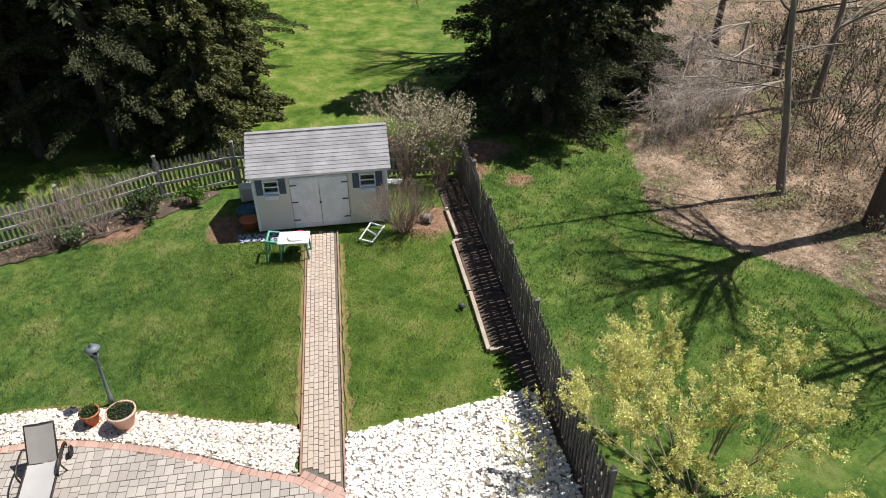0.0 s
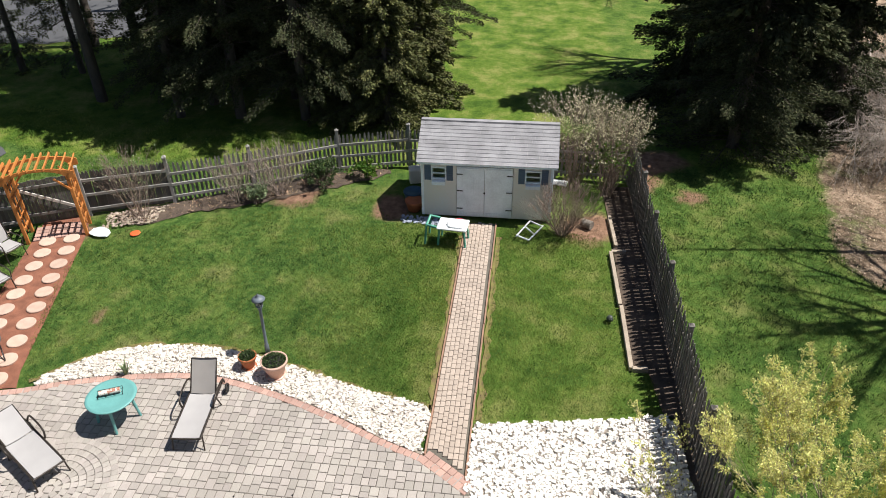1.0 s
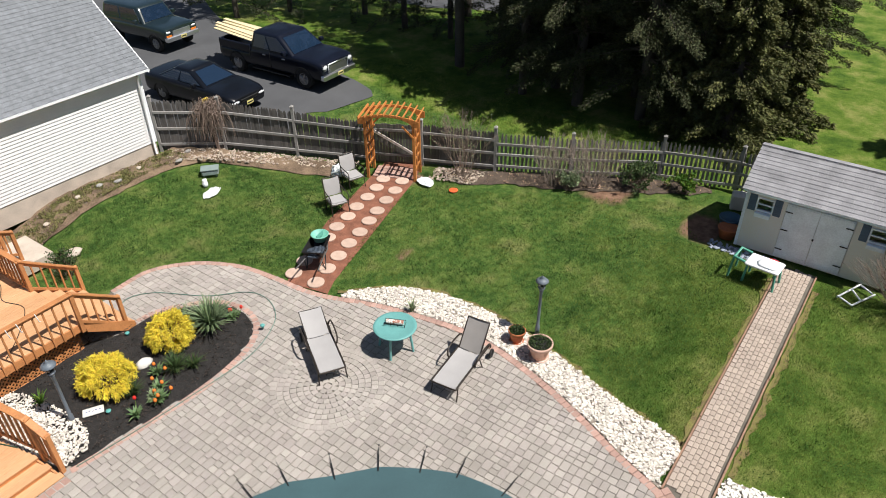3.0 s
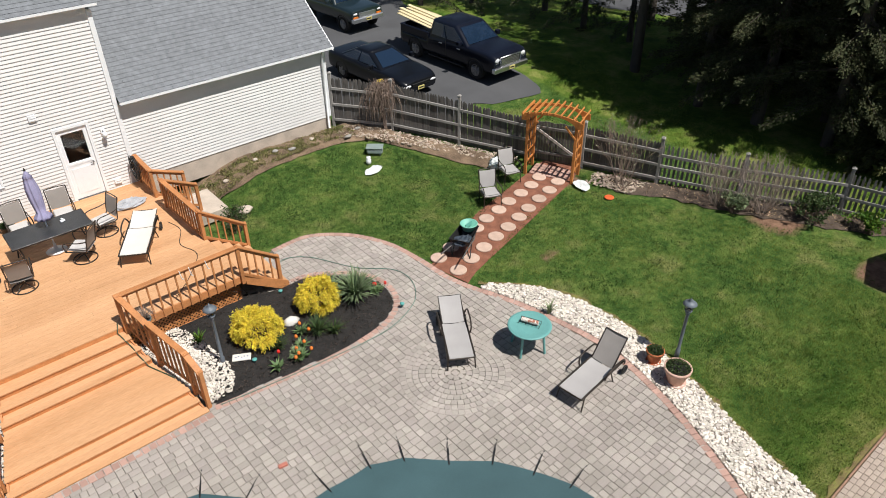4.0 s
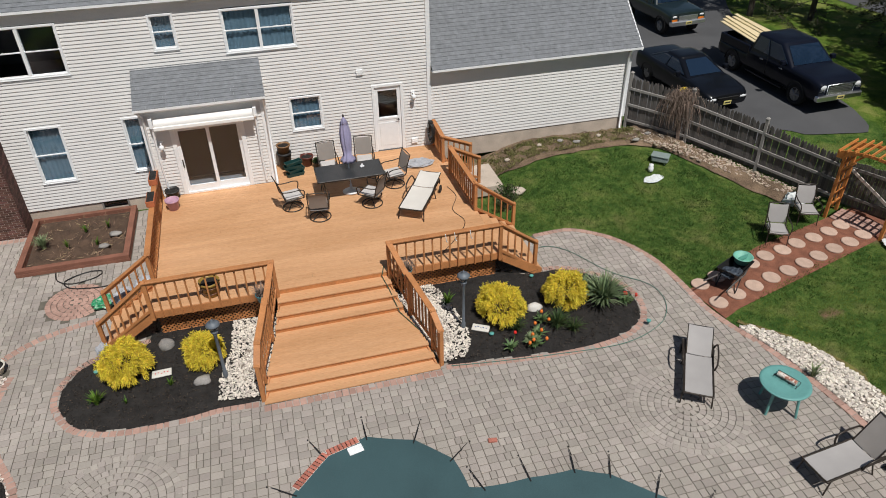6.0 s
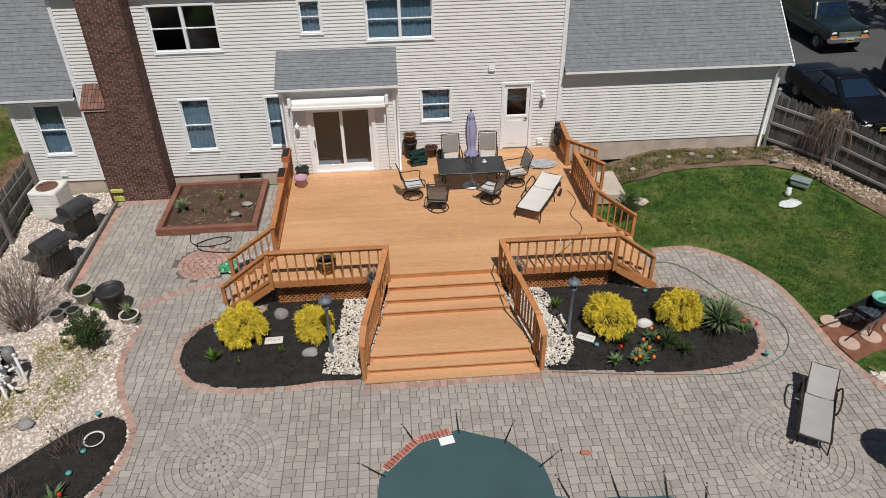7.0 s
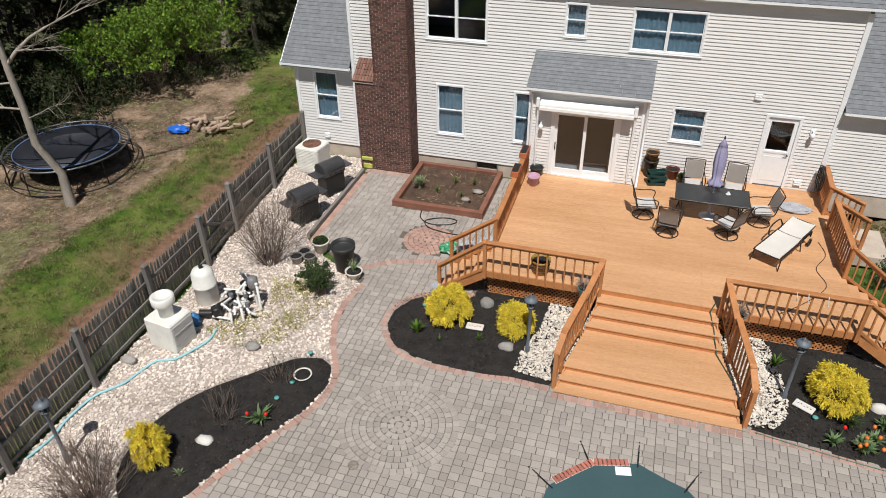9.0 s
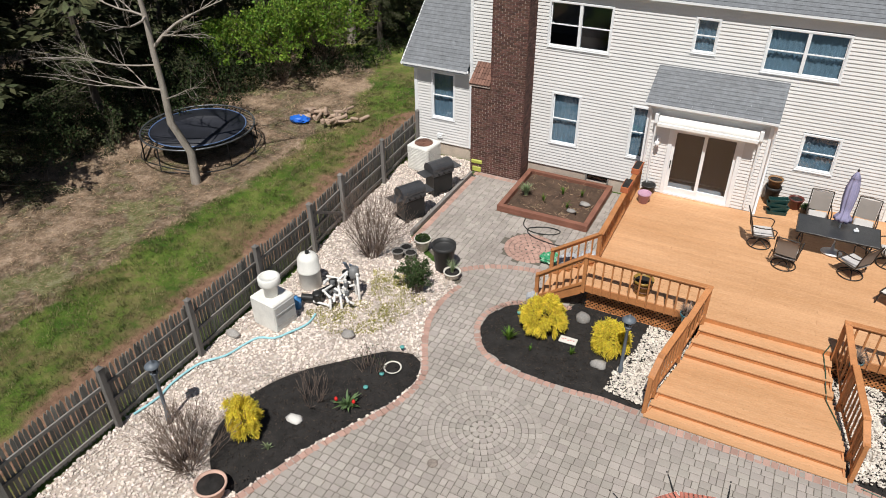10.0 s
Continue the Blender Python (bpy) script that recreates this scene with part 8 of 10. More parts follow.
lamp_post(11.72, 5.72, 1.68, "dark grey lamp post among white stones by the lawn", (0, 2))
lamp_post(3.72, 12.32, 1.78, "dark grey lamp post in the mulch bed")
lamp_post(-1.82, 12.22, 1.74, "dark grey lamp post beside golden shrubs")
lamp_post(-9.93, 6.6, 1.75, "dark grey lamp post in cream gravel")
# printed tiles and little lights in the beds
TILE = mat("painted_tile", (0.66, 0.64, 0.60), 0.5, var=0.1)
TEAL = mat("teal_plastic", (0.10, 0.34, 0.32), 0.5, var=0.15)
BLUE_INK = mat("blue_paint", (0.06, 0.10, 0.30), 0.5, var=0.2)
for x, y, a, ink in ((-3.2, 12.68, 2, TULIP_R), (4.10, 12.14, -30, BLUE_INK)):
    t = thing("garden_plaque", (x, y, 0.125), "pale stone plaque with a painted motif on mulch", "plaque", "garden plaques", turn=a)
    b = Build()
    b.box(-0.21, -0.11, 0, 0.21, 0.11, 0.035, 0.008)
    part("slab", b, TILE, t, fixed=False)
    for k in range(5):
        b = Build()
        b.blob((-0.13 + k * 0.065, 0.02 * math.sin(k * 2.3), 0.036), (0.022, 0.016, 0.003), 0.3, 1, k)
        part("motif", b, ink, t, fixed=False)
for i, (x, y) in enumerate(((-4.62, 13.12), (-4.3, 12.9), (-6.61, 10.7), (-6.58, 9.72), (-6.68, 9.2), (4.28, 11.86), (6.0, 13.72), (8.05, 11.25))):
    b = Build()
    b.lathe([(0.03, 0.0), (0.03, 0.05), (0.055, 0.06), (0.058, 0.085), (0.03, 0.1)], 12)
    solid("garden_light", b, TEAL, "small teal solar light stuck in mulch", "garden light", "solar lights", at=(x, y, 0.09))


# ---- furniture ----
SLING = mat("grey_sling", (0.35, 0.335, 0.33), 0.85, var=0.06, fine=120, bump=0.1, size=0.003)
# darker grey, for the upright backrest only
SLING_BACK = mat("grey_sling_darker", (0.27, 0.25, 0.235), 0.85, var=0.08, fine=120, bump=0.1, size=0.003)
CREAM = mat("cream_sling", (0.63, 0.60, 0.555), 0.85, var=0.05, fine=120, bump=0.1, size=0.003)
FRAME = mat("bronze_frame", (0.045, 0.036, 0.030), 0.4, var=0.15, metal=0.4, bump=0)


def sling(b, pts, w, sag=0.02, n=6):
    """A taut cloth of width w along a line of (x, z), with a little thickness and sag."""
    vs, fs = [], []
    for x, z in pts:
        for j in range(n + 1):
            y = -w / 2 + w * j / n
            d = sag * (1 - (2 * j / n - 1) ** 2)
            vs.append((x, y, z - d))
    m = n + 1
    k = len(vs)
    vs += [(x, y, z - 0.006) for x, y, z in vs]
    for i in range(len(pts) - 1):
        for j in range(n):
            a = i * m + j
            fs += [(a, a + m, a + m + 1, a + 1), (k + a, k + a + 1, k + a + m + 1, k + a + m)]
    b.add(vs, fs, True)


def lounger(at, turn, back, seat_m, back_m, label, seat_len=1.22, back_len=0.76, w=0.60):
    t = thing("sun_lounger", at, label, "sun lounger", "sun loungers", turn=turn)
    sz = 0.35
    bx, bz = seat_len + back_len * math.cos(radians(back)), sz + back_len * math.sin(radians(back))
    b = Build()
    for y in (-w / 2, w / 2):
        b.tube([(0.02, y, sz - 0.015), (0.1, y, sz), (seat_len + 0.45, y, sz)], 0.022, 8)
    b.tube([(0.02, -w / 2, sz - 0.015), (0.02, w / 2, sz - 0.015)], 0.018, 8)
    part("seat_frame", b, FRAME, t, fixed=False)
    b = Build()
    b.tube([(seat_len, -w / 2 + 0.03, sz + 0.01), (bx, -w / 2 + 0.03, bz), (bx, w / 2 - 0.03, bz), (seat_len, w / 2 - 0.03, sz + 0.01)], 0.016, 8)
    part("back_frame", b, FRAME, t, fixed=False)
    b = Build()
    sling(b, [(0.03, sz + 0.012), (0.2, sz + 0.022), (0.6, sz + 0.014), (1.0, sz + 0.014), (seat_len - 0.01, sz + 0.02)], w - 0.05)
    part("seat", b, seat_m, t, fixed=False)
    b = Build()
    c, s = math.cos(radians(back)), math.sin(radians(back))
    sling(b, [(seat_len + 0.015 + back_len * k * c, sz + 0.02 + back_len * k * s) for k in (0, 0.3, 0.6, 0.9, 1.0)], w - 0.07)
    part("backrest", b, back_m, t, fixed=False)
    for y in (-w / 2, w / 2):
        s = 1 if y > 0 else -1
        for x0, x1 in ((0.12, 0.02), (seat_len - 0.1, seat_len + 0.02)):
            b = Build()
            b.tube([(x0, y, sz), (x1, y + 0.02 * s, 0.0)], 0.016, 8)
            part("leg", b, FRAME, t, fixed=False)
        b = Build()
        b.tube(smooth_line([(seat_len - 0.38, y + 0.03 * s, sz), (seat_len - 0.36, y + 0.06 * s, sz + 0.16), (seat_len - 0.15, y + 0.07 * s, sz + 0.23), (seat_len + 0.22, y + 0.07 * s, sz + 0.2), (seat_len + 0.36, y + 0.05 * s, sz + 0.06), (seat_len + 0.40, y + 0.03 * s, sz - 0.05)], 0.05), 0.02, 7)
        part("armrest", b, FRAME, t, fixed=False)
        b = Build()
        b.m = Matrix.Translation((seat_len + 0.42, y + 0.05 * s, 0.11)) @ Matrix.Rotation(radians(90), 4, "X")
        b.lathe([(0.11, -0.018), (0.115, -0.01), (0.115, 0.01), (0.11, 0.018), (0.085, 0.018), (0.085, -0.018)], 20)
        for k in range(3):
            b.cyl((0.09 * math.cos(k * 2.09), 0.09 * math.sin(k * 2.09), 0), (-0.0, 0, 0), 0.01, n=5)
        part("wheel", b, BLACK, t, fixed=False)
    return t


lounger((7.72, 8.62, 0.022), 58, 22, SLING, SLING, "grey sling sun lounger half reclined on the pavers")
lounger((8.73, 6.36, 0.022), 6, 52, SLING, SLING_BACK, "grey sling sun lounger with upright backrest")
lounger((3.35, 16.1, DZ + 0.002), 60, 6, CREAM, CREAM, "flat cream sling sun lounger on the deck", 1.26, 0.78, 0.68)

# round green side table
TABLE_G = mat("sea_green_paint", (0.125, 0.315, 0.30), 0.45, var=0.1)
t = thing("round_table", (9.38, 8.17, 0.022), "round sea-green plastic side table", "table")
b = Build()
b.lathe([(0.46, 0.655), (0.50, 0.665), (0.51, 0.685), (0.50, 0.70), (0.44, 0.698), (0.42, 0.69), (0.2, 0.69)], 36)
part("tabletop", b, TABLE_G, t, fixed=False)
for k in range(4):
    a = radians(20 + 90 * k)
    b = Build()
    b.tube([(0.34 * math.cos(a), 0.34 * math.sin(a), 0.66), (0.42 * math.cos(a), 0.42 * math.sin(a), 0.0)], [0.035, 0.028], 10)
    part("leg", b, TABLE_G, t, fixed=False)
tray = thing("wire_tray", (9.42, 8.2, 0.722), "black wire tray holding a rolled printed towel", "tray", turn=-65)
b = Build()
for y in (-0.09, 0.09):
    b.tube([(-0.24, y, 0.0), (-0.24, y, 0.07), (0.24, y, 0.07), (0.24, y, 0.0)], 0.006, 5)
for x in (-0.24, -0.08, 0.08, 0.24):
    b.tube([(x, -0.09, 0.07), (x, -0.09, 0.008), (x, 0.09, 0.008), (x, 0.09, 0.07)], 0.005, 5)
part("rack", b, BLACK, tray, fixed=False)
b = Build()
b.cyl((-0.2, 0, 0.065), (0.2, 0, 0.065), 0.055, n=12)
part("roll", b, mat("printed_cloth", (0.45, 0.18, 0.12), 0.8, col2=(0.7, 0.66, 0.6), scale=14, mix=(0.45, 0.5)), tray, fixed=False)

# dining set on the deck
MESH_TOP = mat("dark_mesh_top", (0.032, 0.034, 0.038), 0.35, var=0.3, scale=3, fine=120, bump=0.1)
t = thing("dining_table", (2.02, 18.1, DZ), "long dark metal mesh dining table on the deck", "table")
b = Build()
b.box(-0.95, -0.47, 0.70, 0.95, 0.47, 0.722, 0.006)
part("tabletop", b, MESH_TOP, t, fixed=False)
b = Build()
b.tube([(-0.96, -0.48, 0.705), (0.96, -0.48, 0.705), (0.96, 0.48, 0.705), (-0.96, 0.48, 0.705)], 0.02, 8, closed=True)
part("rim", b, FRAME, t, fixed=False)
for x in (-0.8, 0.8):
    for y in (-0.36, 0.36):
        b = Build()
        b.tube([(x, y, 0.7), (x * 0.95, y * 0.95, 0.4), (x * 1.04, y * 1.04, 0.0)], 0.02, 8)
        part("leg", b, FRAME, t, fixed=False)
    b = Build()
    b.tube([(x, -0.36, 0.35), (x, 0.36, 0.35)], 0.012, 6)
    part("stretcher", b, FRAME, t, fixed=False)
b = Build()
b.box(-0.06, -0.04, 0, 0.06, 0.04, 0.05, 0.012)
b.cyl((0, 0, 0.05), (0.0, 0.0, 0.09), 0.03, n=10)
solid("napkin_holder", b, WHITE, "white napkin holder on the dining table", "holder", at=(2.42, 18.22, DZ + 0.723), turn=20)
LILAC = mat("lilac_cloth", (0.29, 0.275, 0.42), 0.85, var=0.15, bump=0.15)
u = thing("closed_umbrella", (2.04, 18.28, DZ), "closed lilac garden umbrella through the dining table", "umbrella")
u.matrix_basis = pose(2.04, 18.16, DZ, -7, 0, 0)
b = Build()
b.cyl((0, 0, 0.03), (0, 0, 2.25), 0.02, n=10)
part("pole", b, WHITE, u, fixed=False)
b = Build()
b.lathe([(0.26, 0.0), (0.26, 0.03), (0.2, 0.06), (0.05, 0.08), (0.03, 0.25)], 22)
part("base", b, WHITE, u, fixed=False)
b = Build()
vs, fs, n = [], [], 32
prof = [(0.11, 1.0), (0.19, 0.93), (0.185, 1.02), (0.10, 1.14), (0.115, 1.3), (0.135, 1.55), (0.135, 1.8), (0.115, 2.0), (0.10, 2.08), (0.11, 2.09), (0.05, 2.2), (0.02, 2.26)]
for rr, z in prof:
    for j in range(n):
        a = math.tau * j / n
        k = rr * (1 + 0.22 * math.cos(8 * a + z) * (1 if z < 1.95 else 0.5))
        vs.append((k * math.cos(a), k * math.sin(a), z + (0.025 * math.cos(8 * a) if z < 1.05 else 0)))
for i in range(len(prof) - 1):
    for j in range(n):
        fs.append((i * n + j, i * n + (j + 1) % n, (i + 1) * n + (j + 1) % n, (i + 1) * n + j))
b.add(vs, fs, True)
part("canopy", b, LILAC, u, "folded lilac canopy", fixed=False)
b = Build()
b.lathe([(0.02, 2.25), (0.03, 2.28), (0.01, 2.34)], 10)
part("finial", b, FRAME, u, fixed=False)

BACK_MESH = mat("taupe_sling", (0.25, 0.225, 0.205), 0.85, var=0.08, fine=120, bump=0.1, size=0.003)
PAD_M = mat("pale_seat_pad", (0.52, 0.50, 0.49), 0.85, var=0.12, bump=0.1)


def swivel_chair(at, turn, swivel=True, label="dark metal swivel chair with taupe sling and pale pad"):
    t = thing("patio_chair", at, label, "chair", "chairs round the dining table", turn=turn)
    w, sz = 0.54, 0.40
    b = Build()
    sling(b, [(-0.25, sz - 0.02), (0.0, sz - 0.01), (0.22, sz + 0.02), (0.27, sz + 0.01)], w - 0.05)
    part("seat", b, BACK_MESH, t, fixed=False)
    b = Build()
    b.box(-0.22, -0.23, sz + 0.0, 0.24, 0.23, sz + 0.045, 0.02)
    part("seat_pad", b, PAD_M, t, fixed=False)
    b = Build()
    sling(b, [(-0.26, sz + 0.06), (-0.31, sz + 0.3), (-0.37, sz + 0.5), (-0.40, sz + 0.56)], w - 0.05)
    part("backrest", b, BACK_MESH, t, fixed=False)
    b = Build()
    for y in (-w / 2, w / 2):
        b.tube(smooth_line([(0.29, y, sz - 0.02), (0.0, y, sz - 0.02), (-0.24, y, sz - 0.01), (-0.31, y, sz + 0.28), (-0.41, y, sz + 0.58)], 0.08), 0.016, 7)
    b.tube([(-0.41, -w / 2, sz + 0.58), (-0.415, 0, sz + 0.595), (-0.41, w / 2, sz + 0.58)], 0.016, 7)
    b.tube([(0.29, -w / 2, sz - 0.02), (0.29, w / 2, sz - 0.02)], 0.016, 7)
    part("frame", b, FRAME, t, fixed=False)
    for y in (-w / 2, w / 2):
        b = Build()
        b.tube(smooth_line([(-0.31, y, sz + 0.28), (-0.1, y * 1.06, sz + 0.25), (0.2, y * 1.08, sz + 0.25), (0.30, y * 1.08, sz + 0.18), (0.27, y * 1.05, sz + 0.0)], 0.05), 0.015, 7)
        part("armrest", b, FRAME, t, fixed=False)
    if swivel:
        b = Build()
        b.tube([(0.29 * math.cos(a), 0.29 * math.sin(a), 0.02) for a in np.linspace(0, math.tau, 28, endpoint=False)], 0.016, 6, closed=True)
        for k in range(4):
            a = radians(45 + 90 * k)
            b.tube([(0.29 * math.cos(a), 0.29 * math.sin(a), 0.02), (0.1 * math.cos(a), 0.1 * math.sin(a), 0.12), (0, 0, 0.14)], 0.013, 6)
        part("base_ring", b, FRAME, t, fixed=False)
        b = Build()
        b.cyl((0, 0, 0.12), (0, 0, sz - 0.03), 0.03, n=10)
        b.box(-0.16, -0.16, sz - 0.06, 0.16, 0.16, sz - 0.035, 0.006)
        part("pedestal", b, FRAME, t, fixed=False)
    else:
        for x, k in ((0.24, 1), (-0.22, -1)):
            for y in (-w / 2, w / 2):
                b = Build()
                b.tube([(x, y, sz - 0.02), (x + 0.05 * k, y * 1.03, 0)], 0.015, 7)
                part("leg", b, FRAME, t, fixed=False)
    return t


for x, y, a in ((0.30, 17.75, 12), (0.98, 17.0, 82), (2.5, 17.3, 140), (3.35, 18.2, 192), (1.55, 19.25, 272), (2.66, 19.3, 264)):
    swivel_chair((x, y, DZ), a, a not in (272, 264))
for x, y, a in ((13.25, 13.55, -128), (14.72, 14.2, -122)):
    c = swivel_chair((x, y, gz(x, y)), a + 12, False, "grey sling garden chair standing beside the mulch path")
    c["group"] = "chairs by the arbour"
    for o in c.children:
        if o.name.startswith(("seat", "backrest")):
            o.data.materials[0] = SLING

# ---- pool ----
COVER = mat("green_pool_cover", (0.045, 0.090, 0.100), 0.55, var=0.16, scale=0.8, fine=60, bump=0.12, size=0.01)
pool = thing("pool_cover", (3.0, 3.0, 0.0), "taut dark green pool safety cover held by straps", "pool cover")
body = sheet(POOL, 0.045, 0.5, 0.0, 0.0)
body.v = [(x, y, 0.045 - 0.028 * step01((edge_gap(POOL, x, y) - 0.3) / 1.5)) for x, y, z in body.v]
part("cover", body, COVER, pool)
ANCHORS = [p for p in POOL_ANCHORS if p[1] > 3.0 and p != (2.54, 8.0)]
for i, (x, y) in enumerate(ANCHORS):
    cx, cy = (0.9, 7.6) if x < 2.6 else (3.8, 4.2)
    d = math.hypot(x - cx, y - cy)
    ux, uy = (x - cx) / d, (y - cy) / d
    b = Build()
    q = math.atan2(uy, ux)
    b.m = Matrix.Translation((x - ux * 0.1, y - uy * 0.1, 0.05)) @ Matrix.Rotation(q, 4, "Z")
    b.box(0, -0.014, 0, 0.40, 0.014, 0.006)
    b.tube([(0.36, 0, 0.010), (0.42, 0, 0.02), (0.56, 0, 0.010)], 0.008, 6)
    s = part("strap", b, BLACK, pool)
    b = Build()
    b.cyl((x + ux * 0.55, y + uy * 0.55, 0.02), (x + ux * 0.55, y + uy * 0.55, 0.04), 0.015, n=8)
    part("anchor", b, METAL_DARK, s)
COPE = mat("red_brick_coping", (0.42, 0.15, 0.11), 0.8, var=0.2, scale=10, rand=0.2)
COPE_BED = mat("pale_mortar_bed", (0.55, 0.50, 0.46), 0.9, var=0.15)
spots = brick_row(Build(), [(-0.58, 8.88), (-0.25, 9.21), (0.05, 9.50), (0.74, 9.68)], 0.06, 0.085, 1, 0.045, keep=lambda x, y: True)
b = Build()
for x, y, a in spots:
    paver(b, x, y, 0.048, 0.1, 0.175, 0.03, 0.002, turn=a)
part("coping_bed", b, COPE_BED, pool)
for x, y, a in spots:
    b = Build()
    paver(b, x, y, 0.060, 0.072, 0.16, 0.03, turn=a)
    part("coping_brick", b, COPE, pool)
b = Build()
b.box(-0.15, -0.1, 0, 0.15, 0.1, 0.006, 0.002)
for k in range(3):
    b.box(-0.1, -0.05 + k * 0.045, 0.006, 0.1, -0.035 + k * 0.045, 0.008)
solid("warning_label", b, WHITE, "white sewn label on the pool cover", "label", at=(0.62, 9.45, 0.06), turn=12)
b = Build()
b.box(-0.09, -0.045, 0, 0.09, 0.045, 0.05, 0.006)
solid("loose_brick", b, COPE, "single loose red brick lying on the patio", "brick", at=(3.32, 8.93, 0.022), turn=-10)
b = Build()
b.lathe([(0.11, 0.0), (0.11, 0.012), (0.09, 0.014)], 18)
solid("drain_cover", b, mat("rusty_drain", (0.22, 0.185, 0.16), 0.8, var=0.3, scale=20), "round rusty metal drain cover in the paving", "drain cover", at=(-4.46, 8.12, 0.022))


# ---- hoses ----
def hose(label, pts, r, m, name="garden_hose"):
    b = Build()
    b.tube(smooth_line([tuple(p) for p in pts], 0.12), r, 6)
    return solid(name, b, m, label, "hose", "hoses")


GREEN_HOSE = mat("green_hose", (0.075, 0.17, 0.135), 0.5, var=0.15)
BLUE_HOSE = mat("pale_blue_hose", (0.30, 0.58, 0.64), 0.6, var=0.15)
hose("thin green garden hose looped round the mulch bed", [(6.3, 14.6, 0.05), (6.81, 15.05, 0.04), (7.43, 14.69, 0.04), (8.12, 13.45, 0.04), (8.8, 12.75, 0.04), (8.95, 12.2, 0.04), (8.75, 11.6, 0.04), (8.23, 11.12, 0.04), (7.13, 10.8, 0.04), (5.36, 10.92, 0.04), (4.2, 11.05, 0.04), (3.1, 11.2, 0.05)], 0.009, GREEN_HOSE)
hose("dark hose lying down the wooden steps", [(2.2, 14.2, DZ + 0.015), (2.12, 13.95, DZ + 0.015), (2.1, 13.97, 0.80), (2.12, 13.9, 0.77), (2.14, 13.7, 0.77), (2.2, 13.64, 0.63), (2.22, 13.4, 0.625), (2.25, 13.34, 0.5), (2.28, 13.1, 0.48), (2.32, 13.03, 0.35), (2.5, 12.6, 0.335), (2.62, 12.3, 0.335)], 0.013, mat("dark_green_hose", (0.03, 0.06, 0.035), 0.5))
hose("black hose coiled on the western paving", [(-6.2, 17.6, 0.045), (-6.1, 17.2, 0.04), (-5.7, 16.95, 0.04), (-5.1, 17.1, 0.04), (-5.0, 17.35, 0.04), (-5.4, 17.4, 0.04), (-5.9, 17.1, 0.05), (-5.7, 16.75, 0.045), (-5.0, 16.6, 0.04), (-4.5, 16.65, 0.04)], 0.016, BLACK)
hose("pale blue flat hose along the gravel", [(-10.75, 6.4, 0.06), (-10.65, 7.0, 0.06), (-10.7, 7.5, 0.06), (-10.6, 8.2, 0.06), (-10.24, 8.7, 0.06), (-10.1, 9.2, 0.06), (-9.95, 9.55, 0.06), (-9.6, 9.7, 0.06), (-9.42, 10.0, 0.06), (-9.2, 10.5, 0.06), (-9.25, 10.9, 0.06)], 0.03, BLUE_HOSE)
hose("thin dark cable trailing over the deck", [(4.8, 17.6, DZ + 0.01), (4.9, 17.0, DZ + 0.01), (4.6, 16.3, DZ + 0.01), (4.75, 15.6, DZ + 0.01), (4.2, 14.8, DZ + 0.01), (3.6, 14.2, DZ + 0.01)], 0.009, BLACK, "cable")
b = Build()
for k in range(5):
    b.tube([(0.04 * (k % 3) - 0.04, 0.30 * (1 - 0.04 * k) * math.cos(a), 0.40 * math.sin(a) * (1 - 0.05 * k)) for a in np.linspace(0, math.tau, 26, endpoint=False)], 0.014, 6, closed=True)
solid("garden_hose", b, BLACK, "black hose coiled over the deck rail end", "hose", "hoses", at=(4.98, 20.1, DZ + 0.62))

# ---- western equipment ----
CASE = mat("pale_metal_case", (0.72, 0.71, 0.67), 0.5, var=0.12, bump=0.05)
PVC = mat("white_pvc", (0.74, 0.73, 0.71), 0.4, var=0.08, bump=0)
RUST = mat("rusty_grille", (0.20, 0.10, 0.07), 0.8, var=0.4)
t = thing("pool_heater", (-10.02, 10.3, 0.02), "pale pool heater cabinet on gravel", "pool heater", turn=-8)
b = Build()
b.box(-0.40, -0.36, 0.0, 0.40, 0.36, 0.82, 0.03)
part("cabinet", b, CASE, t, fixed=False)
b = Build()
b.box(0.402, -0.32, 0.18, 0.425, 0.32, 0.74, 0.01)
b.box(0.426, -0.3, 0.5, 0.44, 0.3, 0.54, 0.004)
part("door_panel", b, mat("grey_panel", (0.45, 0.45, 0.44), 0.5, var=0.1), t, fixed=False)
b = Build()
b.lathe([(0.17, 0.82), (0.17, 1.12), (0.25, 1.15), (0.27, 1.18), (0.27, 1.35), (0.24, 1.37), (0.20, 1.37), (0.19, 1.3)], 22)
part("vent_stack", b, CASE, t, fixed=False)
t = thing("pool_filter", (-10.1, 11.9, 0.02), "white cylindrical pool filter tank on gravel", "pool filter")
b = Build()
b.lathe([(0.27, 0.0), (0.29, 0.04), (0.29, 0.5), (0.31, 0.52), (0.31, 0.56), (0.29, 0.58), (0.28, 0.88), (0.22, 0.98), (0.08, 1.03), (0.05, 1.03)], 24)
part("tank", b, CASE, t, fixed=False)
b = Build()
b.cyl((0, 0, 1.03), (0, 0, 1.1), 0.05, n=10)
b.cyl((0.06, 0, 1.05), (0.06, 0, 1.16), 0.012, n=6)
part("valve", b, BLACK, t, fixed=False)
t = thing("pool_plumbing", (-9.2, 11.7, 0.02), "tangle of white pool pipes with two pumps", "pipework")
pr = random.Random(17)
GREY_PIPE = mat("grey_fitting", (0.16, 0.165, 0.17), 0.5, var=0.2)
